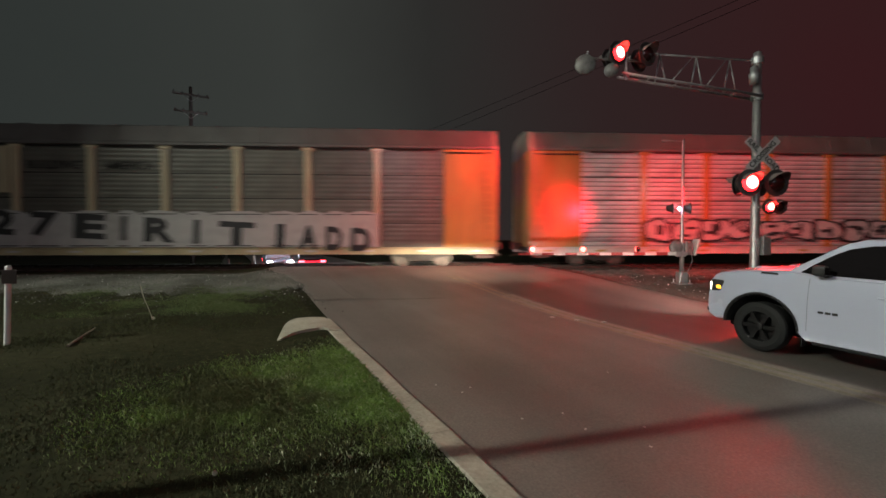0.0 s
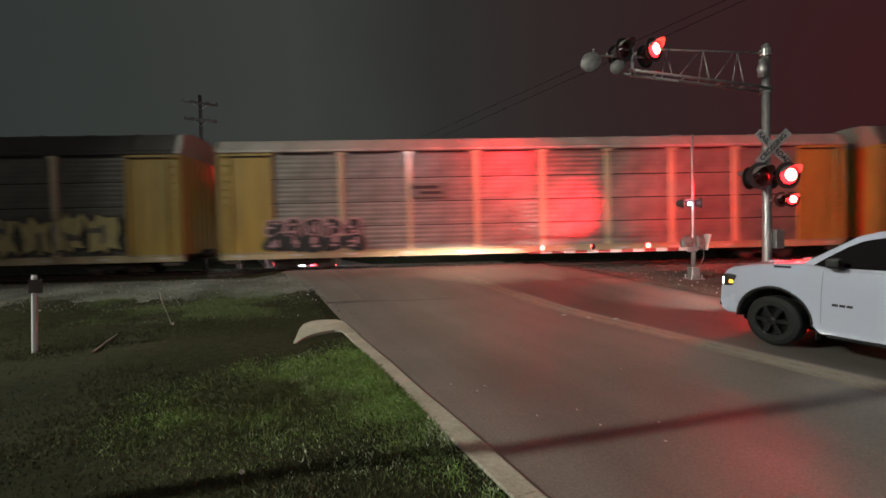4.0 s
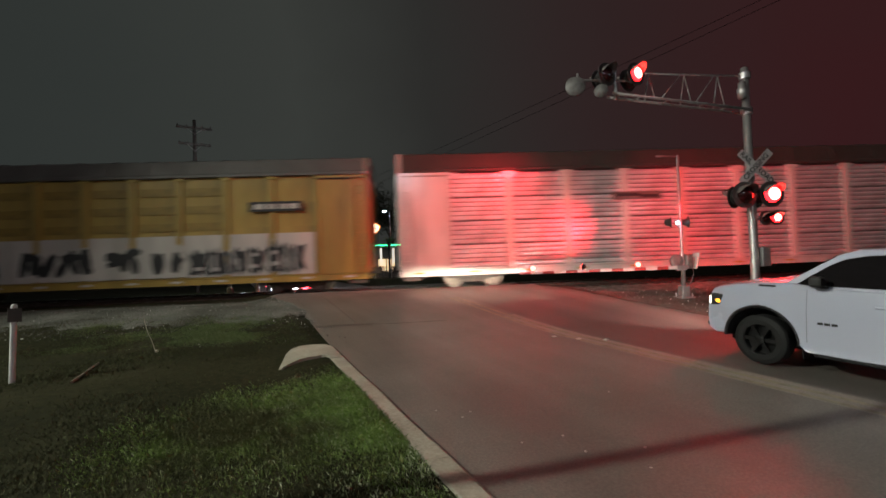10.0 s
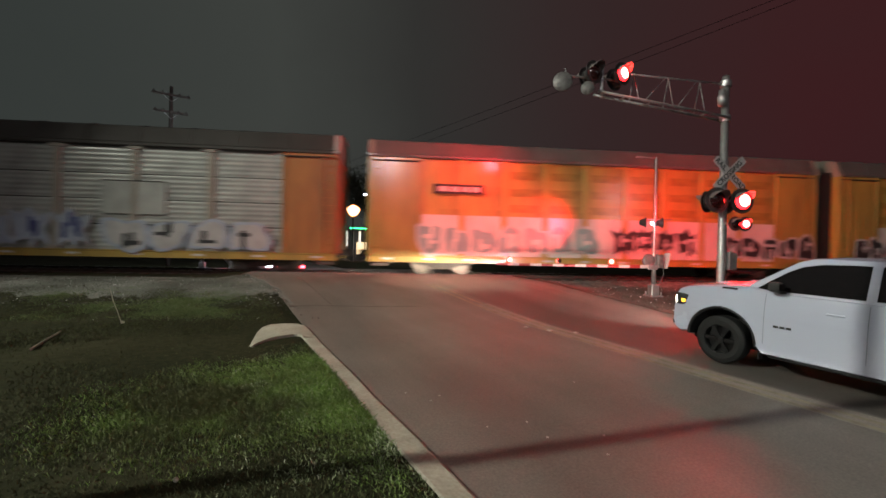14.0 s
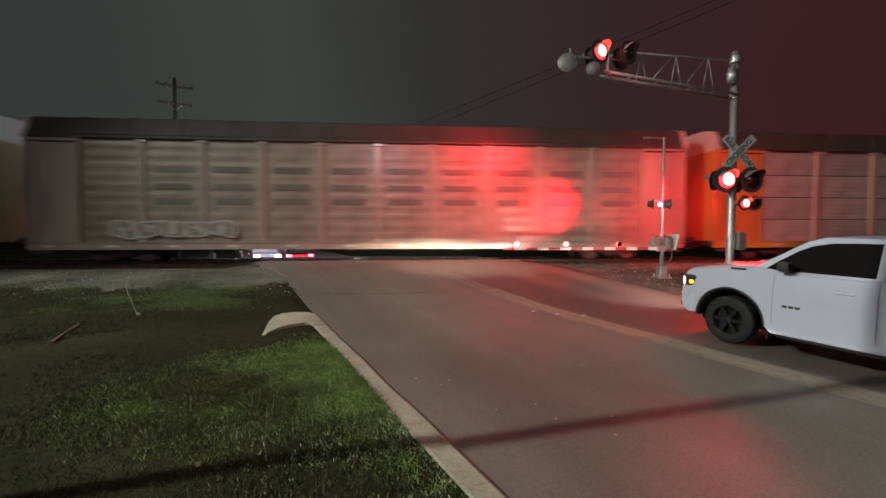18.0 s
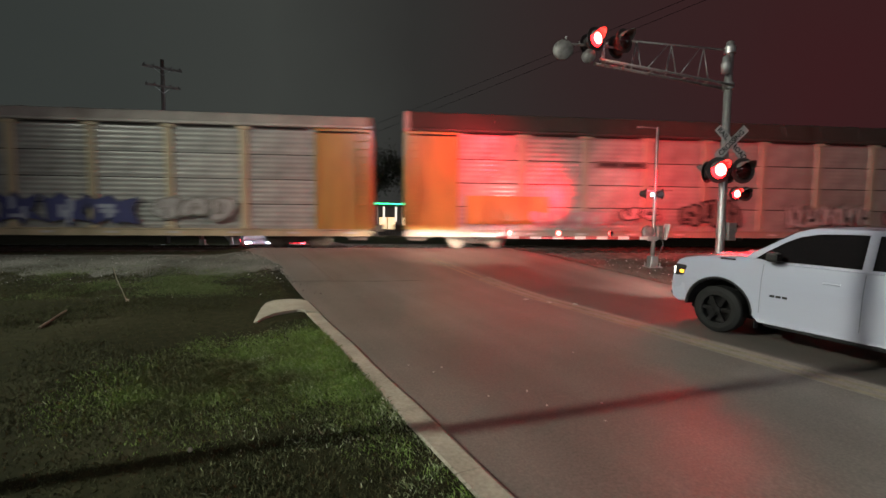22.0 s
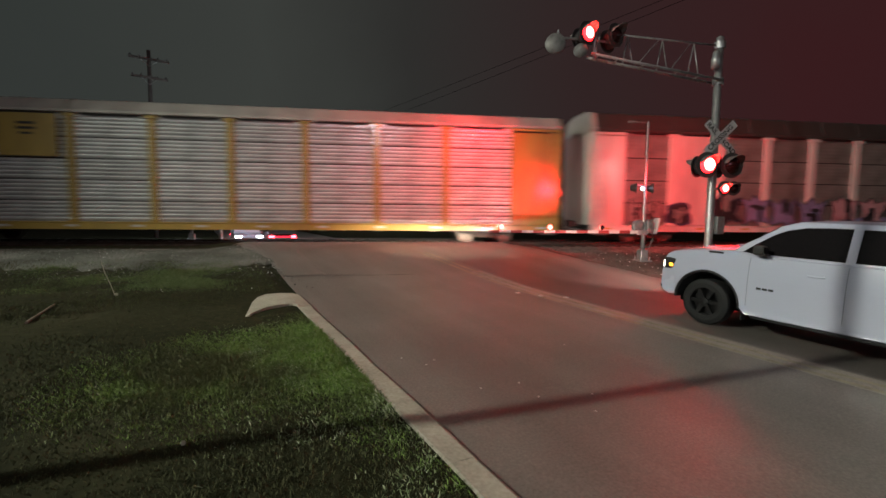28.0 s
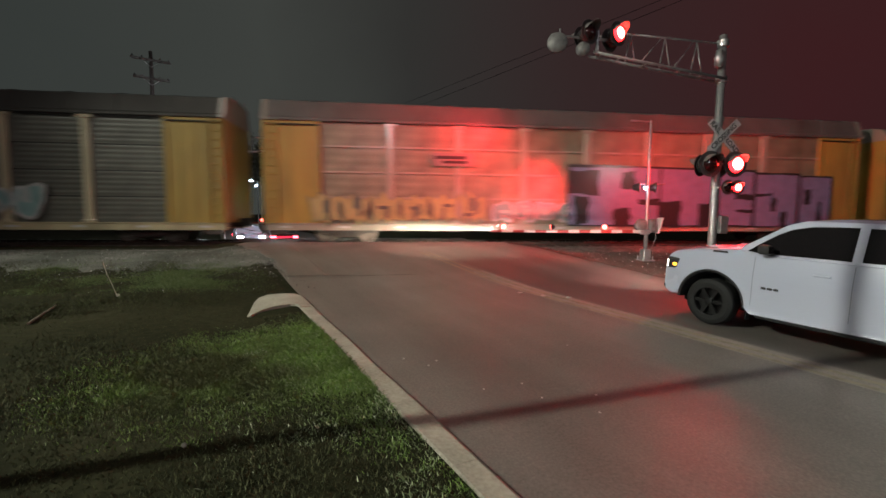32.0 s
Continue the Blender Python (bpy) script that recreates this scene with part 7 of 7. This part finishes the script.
for x, y in ((2.43, 5.28), (2.62, 4.9), (2.8, 5.0), (2.85, 3.95), (3.35, 3.85), (3.3, 3.45), (3.9, 3.2), (3.6, 2.9), (4.9, 4.6)):
    bm = bmesh.new()
    bmesh.ops.create_icosphere(bm, subdivisions=1, radius=0.016)
    for v in bm.verts:
        v.co = Vector((v.co.x * rnd.uniform(0.8, 1.6), v.co.y * rnd.uniform(0.6, 1.2), v.co.z * 0.5))
    solid("pebble", bm, M_SIGNWHITE, "tiny pale pebble on the asphalt", "pebble", group="pebbles on the road", m=pose(x, y, base_z(x, y) + 0.016, 0, 0, rnd.uniform(0, 180)))
marks = thing("crossing_mark", "thin white scuffed strokes painted on the crossing", "road marking", pose(5.95, 19.35, -0.002), kind="structure")
for dx, dy, turn, half in ((-0.05, 0.0, 58, 0.62), (0.18, -0.35, 8, 0.20), (-0.12, 0.32, 12, 0.16)):
    bm = bmesh.new()
    box(bm, -half, half, -0.045, 0.045, 0, 0.005)
    part("stroke", bm, M_SIGNWHITE, marks, m=pose(dx, dy, 0, 0, 0, turn))


# ---- beyond the track ----
def far_car(m, label, coat):
    """A saloon across the track: body, glass, wheels and lit lamps. Local +x ahead."""
    root = thing("saloon_car", label, "car", m, group="cars beyond the track")
    prof = [(-2.2, 0.35), (-2.25, 0.62), (-2.15, 0.92), (-1.55, 0.98), (-1.0, 1.38), (-0.3, 1.46), (0.35, 1.42), (1.05, 0.98), (1.9, 0.86), (2.2, 0.66), (2.22, 0.38), (1.75, 0.30), (1.65, 0.52), (1.4, 0.66), (1.1, 0.54), (1.0, 0.28), (-1.0, 0.28), (-1.1, 0.54), (-1.4, 0.66), (-1.65, 0.54), (-1.75, 0.32)]
    bm = bmesh.new()
    rings = []
    for y, k in ((-0.86, 0.97), (-0.8, 1.0), (0.8, 1.0), (0.86, 0.97)):
        rings.append([bm.verts.new((px * k, y * (0.82 if pz > 1.0 else 1), 0.3 + (pz - 0.3) * k)) for px, pz in prof])
    n = len(prof)
    for p, q in zip(rings, rings[1:]):
        for i in range(n):
            bm.faces.new((p[i], p[(i + 1) % n], q[(i + 1) % n], q[i]))
    bm.faces.new(rings[0])
    bm.faces.new(rings[-1][::-1])
    part("body", bm, coat, root)
    for s in (-1, 1):
        for x0, x1 in ((-1.0, -0.25), (-0.18, 0.6)):
            bm = bmesh.new()
            box(bm, x0, x1, s * 0.70 - 0.02, s * 0.70 + 0.02, 1.03, 1.34, 0.01)
            part("window", bm, M_TRUCKGLASS, root)
        for x in (-1.4, 1.4):
            bm = bmesh.new()
            lathe(bm, [(-0.1, 0.1), (-0.1, 0.30), (0.1, 0.30), (0.1, 0.1)], "Y", 20)
            wheel = part("wheel", bm, M_TYRE, root, m=pose(x, s * 0.78, 0.30))
            bm = bmesh.new()
            lathe(bm, [(-0.11, 0.02), (-0.115, 0.2), (0.115, 0.2), (0.11, 0.02)], "Y", 16)
            part("rim", bm, M_CHROME, wheel)
        bm = bmesh.new()
        box(bm, 2.05, 2.26, s * 0.66 - 0.16, s * 0.66 + 0.22 * (1 if s > 0 else 0.9), 0.56, 0.80, 0.02)
        part("headlight", bm, M_LAMPCAR, root, "lit white headlight")
        bm = bmesh.new()
        box(bm, -2.27, -1.95, s * 0.7 - 0.16, s * 0.7 + 0.17, 0.66, 0.82, 0.02)
        part("tail_lamp", bm, M_TAIL, root, "lit red tail lamp")
    # added bar carries the broad red glow between the lamps
    bm = bmesh.new()
    box(bm, -2.285, -2.2, -0.52, 0.52, 0.70, 0.78, 0.01)
    part("light_bar", bm, M_TAILBAR, root, "red glowing bar for the glow between the tail lamps")
    return root


M_TAILBAR = glow("tail_bar_glow", (1.0, 0.02, 0.05), 3.0)
M_LAMPCAR = glow("far_headlight", (0.75, 0.87, 1.0), 30.0)
M_DARKCAR = paint("dark_car_paint", (0.05, 0.05, 0.055), 0.3, dirt=0.2)
far_car(pose(3.05, 33.2, base_z(3.05, 33.2) + 0.02, 0, 0, -90), "white saloon car waiting beyond the track with bright headlights", M_TRUCKWHITE)
far_car(pose(5.10, 32.6, base_z(5.10, 32.6) + 0.02, 0, 0, 90), "dark saloon car beyond the track with lit tail lamps", M_DARKCAR)
M_GREEN = glow("green_strip_light", (0.05, 1.0, 0.35), 5.0)
M_SIGNGLOW = glow("sign_glow", (1.0, 0.80, 0.55), 4.0)
M_SIGNRIM = glow("sign_rim_glow", (1.0, 0.30, 0.06), 2.5)
M_COLUMNLIT = glow("lit_column", (1.0, 0.93, 0.80), 1.1)
M_WARM = glow("warm_window", (1.0, 0.72, 0.42), 1.2)
M_SHOPWALL = paint("shop_wall", (0.20, 0.19, 0.18), 0.8, dirt=0.4)
M_SHOPROOF = paint("shop_roof", (0.10, 0.10, 0.10), 0.8, dirt=0.4)

shop = thing("shop_building", "low shop beyond the track with a green light strip", "building", pose(27.5, 60, base_z(27.5, 60) - 0.02, 0, 0, -10))
bm = bmesh.new()
box(bm, -9, 9, 0, 9, 0, 4.4, 0.02)
part("wall", bm, M_SHOPWALL, shop)
bm = bmesh.new()
box(bm, -9.5, 9.5, -2.6, 9.3, 4.4, 4.75, 0.02)
roof = part("roof", bm, M_SHOPROOF, shop, "flat dark canopy roof")
bm = bmesh.new()
box(bm, -9.5, 9.5, -2.68, -2.6, 4.70, 4.84)
part("light_strip", bm, M_GREEN, roof, "green light strip along the canopy")
for x in (-9, -5.4, -1.8, 1.8, 5.4, 9):
    bm = bmesh.new()
    rod(bm, (x, -2.4, 0), (x, -2.4, 4.4), 0.10, seg=10)
    column = part("column", bm, M_WHITE, shop)
    # posts under the canopy glow to carry the light falling on them
    for dx in (-0.9, 0.9):
        bm = bmesh.new()
        box(bm, x + dx - 0.14, x + dx + 0.14, -2.45, -2.35, 2.2, 4.35, 0.01)
        part("light_tube", bm, M_COLUMNLIT, column, "white post under the canopy, made to glow")
    bm = bmesh.new()
    box(bm, x - 1.7, x + 1.7, -2.44, -2.38, 0.9, 0.98)
    for k in range(8):
        box(bm, x - 1.7 + 0.45 * k, x - 1.66 + 0.45 * k, -2.43, -2.39, 0, 0.9)
    part("railing", bm, M_TRIM, shop, "dark railing")
for x in (-7, -3.5, 0, 3.5, 7):
    win = part("window", (lambda b: (box(b, x - 1.3, x + 1.3, -0.06, 0.0, 0.9, 2.9, 0.01), b)[1])(bmesh.new()), M_TRIM, shop)
    for s in (-0.65, 0.65):
        bm = bmesh.new()
        box(bm, x + s - 0.58, x + s + 0.58, -0.075, -0.055, 1.0, 2.8)
        part("pane", bm, M_WARM, win)




def pole_sign(at):
    """A lit, rounded sign on a dark pole: bright face, orange rim."""
    root = thing("pole_sign", "bright lit rounded sign on a dark pole beyond the track", "sign", pose(at[0], at[1], base_z(*at) - 0.02, 0, 0, -14))
    bm = bmesh.new()
    rod(bm, (0, 0.05, 0), (0, 0.05, 6.3), 0.09, seg=8)
    part("pole", bm, M_TRIM, root)
    for name, grow, y, mat in (("sign_rim", 1.0, 0.0, M_SIGNRIM), ("sign_face", 0.86, -0.09, M_SIGNGLOW)):
        bm = bmesh.new()
        pts = [(0.92 * grow * (1 + 0.10 * math.sin(3 * w)) * math.cos(w), 7.1 + 0.78 * grow * (1 + 0.08 * math.cos(4 * w)) * math.sin(w)) for w in (2 * math.pi * i / 28 for i in range(28))]
        a = [bm.verts.new((px, y - 0.08, pz)) for px, pz in pts]
        b = [bm.verts.new((px, y + 0.06, pz)) for px, pz in pts]
        for i in range(28):
            bm.faces.new((a[i], a[(i + 1) % 28], b[(i + 1) % 28], b[i]))
        bm.faces.new(a[::-1])
        bm.faces.new(b)
        part(name, bm, mat, root)
    bm = bmesh.new()
    for px, pz, w in ((-0.25, 7.3, 0.32), (0.2, 7.0, 0.4), (-0.1, 6.8, 0.25)):
        box(bm, px - w / 2, px + w / 2, -0.19, -0.175, pz - 0.06, pz + 0.06)
    part("sign_bar", bm, M_SIGNRIM, root)


pole_sign((17.5, 57.2))


def potted_plant(at):
    """A spiky plant in a tall pot before the shop."""
    rnd = random.Random(8)
    root = thing("spiky_plant", "green spiky plant on a tall post before the shop", "plant", pose(at[0], at[1], base_z(*at) - 0.02))
    bm = bmesh.new()
    lathe(bm, [(0, 0.22), (0.1, 0.16), (4.6, 0.14), (4.7, 0.26), (5.1, 0.30)], "Z", 10)
    part("stand", bm, M_TRIM, root)
    bm = bmesh.new()
    for k in range(26):
        a, up, ln = rnd.uniform(0, 6.28), rnd.uniform(0.3, 1.4), rnd.uniform(0.7, 1.15)
        d = Vector((math.cos(a) * math.cos(up), math.sin(a) * math.cos(up), math.sin(up)))
        rod(bm, Vector((0, 0, 5.05)), Vector((0, 0, 5.05)) + d * ln, 0.07, 0.01, seg=4)
    part("leaves", bm, island_material("spiky_leaf", [(0.0, (0.03, 0.09, 0.03)), (1.0, (0.08, 0.20, 0.06))], 0.5), root)


potted_plant((19.5, 56.6))


def street_lamp(at, height, label):
    root = thing("street_lamp", label, "street lamp", pose(at[0], at[1], base_z(*at) - 0.02), group="street lamps")
    bm = bmesh.new()
    lathe(bm, [(0, 0.12), (0.3, 0.09), (height, 0.05)], "Z", 10)
    part("pole", bm, M_GALV, root)
    bm = bmesh.new()
    rod(bm, (0, 0, height), (-0.9, -0.2, height + 0.1), 0.035, seg=6)
    part("bracket", bm, M_GALV, root)
    bm = bmesh.new()
    bmesh.ops.create_uvsphere(bm, u_segments=12, v_segments=8, radius=0.22, matrix=Matrix.Translation((-0.9, -0.2, height + 0.02)) @ Matrix.Diagonal((1.3, 1, 0.6, 1)))
    part("lantern", bm, M_LAMPWHITE, root, "white-lit lantern", True)


for at, hh in (((20.4, 58.4), 9.55), ((8.0, 70.0), 7.2), ((11.5, 95.0), 8.0)):
    street_lamp(at, hh, "tall street lamp with a white lantern beyond the track")


# ---- distant trees: limbs and clumps of leaves ----
M_BARK = paint("bark", (0.06, 0.05, 0.04), 0.95, dirt=0.5, streak=4)
M_LEAF = island_material("dark_leaf", [(0.0, (0.018, 0.024, 0.012)), (1.0, (0.05, 0.065, 0.03))], 0.8)


def tree(at, height, spread, seed):
    rnd = random.Random(seed)
    root = thing("tree", "dark leafy tree standing beyond the track", "tree", pose(at[0], at[1], base_z(*at) - 0.05), group="distant trees")
    bm = bmesh.new()
    rod(bm, (0, 0, 0), (0.1, 0, height * 0.45), 0.28, 0.18, seg=9)
    tips = []
    for k in range(8):
        a = k * 0.8 + rnd.random()
        tip = Vector((math.cos(a) * spread * rnd.uniform(0.4, 0.8), math.sin(a) * spread * rnd.uniform(0.4, 0.8), height * rnd.uniform(0.6, 0.95)))
        rod(bm, (0.1, 0, height * rnd.uniform(0.3, 0.45)), tip, 0.10, 0.03, seg=6)
        tips.append(tip)
    part("trunk", bm, M_BARK, root)
    verts, faces = [], []
    for tip in tips:
        for _ in range(260 if height < 12 else 620):
            o = Vector((rnd.gauss(0, 1), rnd.gauss(0, 1), rnd.gauss(0, 0.7))) * spread * 0.27
            c = tip + o
            d1 = Vector((rnd.uniform(-1, 1), rnd.uniform(-1, 1), rnd.uniform(-1, 1))).normalized() * (0.16 if height < 12 else 0.26)
            d2 = d1.orthogonal().normalized() * 0.11
            i = len(verts)
            verts += [c - d1, c + d2, c + d1, c - d2]
            faces.append((i, i + 1, i + 2, i + 3))
    me = bpy.data.meshes.new("crown")
    me.from_pydata([tuple(v) for v in verts], [], faces)
    me.materials.append(M_LEAF)
    part("crown", me, None, root)


for at, hh, sp, sd in (((47, 42), 8.2, 3.4, 1), ((52, 38), 7.4, 3.0, 2), ((-24, 70), 9.0, 3.5, 3), ((62, 30), 8.4, 3.6, 4), ((20, 79), 15.5, 6.0, 5), ((27, 76), 15.0, 6.0, 6), ((34, 70), 14.0, 5.5, 7), ((13, 84), 14.5, 6.0, 8), ((5, 88), 14.0, 6.0, 9)):
    tree(at, hh, sp, sd)


# ---- unseen lamp posts and mast added for the fill and flood lights ----
street_lamp((-9.1, -18.8), 14.6, "added street lamp out of view, cool white lantern behind the verge")
street_lamp((19.1, -9.2), 7.3, "added street lamp out of view, greenish white lantern behind the far roadside")
street_lamp((1.6, 36.4), 8.45, "added street lamp with a cool white lantern beyond the track")


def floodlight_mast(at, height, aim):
    root = thing("floodlight_mast", "tall galvanised floodlight mast out of view beside the verge", "floodlight", pose(at[0], at[1], ground_z(*at) - 0.03))
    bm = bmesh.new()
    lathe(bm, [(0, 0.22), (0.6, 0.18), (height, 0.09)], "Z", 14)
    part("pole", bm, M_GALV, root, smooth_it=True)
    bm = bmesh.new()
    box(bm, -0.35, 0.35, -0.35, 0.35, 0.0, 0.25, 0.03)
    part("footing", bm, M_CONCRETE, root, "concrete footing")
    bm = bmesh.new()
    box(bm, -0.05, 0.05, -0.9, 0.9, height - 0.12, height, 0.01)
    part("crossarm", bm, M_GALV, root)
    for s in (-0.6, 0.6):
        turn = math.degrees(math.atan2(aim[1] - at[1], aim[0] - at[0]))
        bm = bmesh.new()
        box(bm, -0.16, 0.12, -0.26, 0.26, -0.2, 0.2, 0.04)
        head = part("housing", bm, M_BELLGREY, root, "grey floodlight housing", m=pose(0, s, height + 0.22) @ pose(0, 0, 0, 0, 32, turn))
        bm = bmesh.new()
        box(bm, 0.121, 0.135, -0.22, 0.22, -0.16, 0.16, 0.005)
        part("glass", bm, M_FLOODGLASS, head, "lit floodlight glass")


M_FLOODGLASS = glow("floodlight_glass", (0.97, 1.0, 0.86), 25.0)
# mast added out of view to carry the flood light
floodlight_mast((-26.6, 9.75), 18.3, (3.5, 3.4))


# ---- movement ----
def flash_rows(lit_first, at):
    """Rows for a lens drum: half a turn within a tenth of a second at every change of the flash."""
    def place(turn):
        return pose(*at, 0, 0, turn)
    lit0 = not lit_first                 # the other lamp of the pair is lit at the start
    turn = 0.0 if lit0 else 180.0
    rows, change = [(0.0, place(turn))], 0.07
    while change < 31.95:
        for k, dt in ((0, -0.05), (1, -0.0167), (2, 0.0167), (3, 0.05)):
            if 0.02 < change + dt < 31.98:
                rows.append((change + dt, place(turn + 60 * k)))
        turn += 180.0
        change += FLASH / 2
    rows.append((32.0, place(turn)))
    return rows


def motions():
    for ob, t_mid in TRAIN:
        walk(ob, [(t, Matrix.Translation(on_track(SPEED * (t - t_mid))) @ pose(0, 0, 0, 0, 0, TRACK_TURN)) for t in range(0, 33, 2)])
    for wheel, at, t_mid in WHEELS:      # turn while the car passes; 50 degrees a thirtieth of a second
        t0, t1 = max(0, round((t_mid - 3.2) * 30)), min(960, round((t_mid + 4.2) * 30))
        if t1 - t0 > 2:
            turns = [(0, 0)] * (t0 > 0) + [(k, 50.25 * (k - t0)) for k in range(t0, t1 + 1)] + [(960, 50.25 * (t1 - t0))] * (t1 < 960)
            walk(wheel, [(k / 30, pose(at, 0, 0.40, 0, a, 0)) for k, a in turns])
    for lens, lit_first, at in FLIPS:
        walk(lens, flash_rows(lit_first, at))


motions()
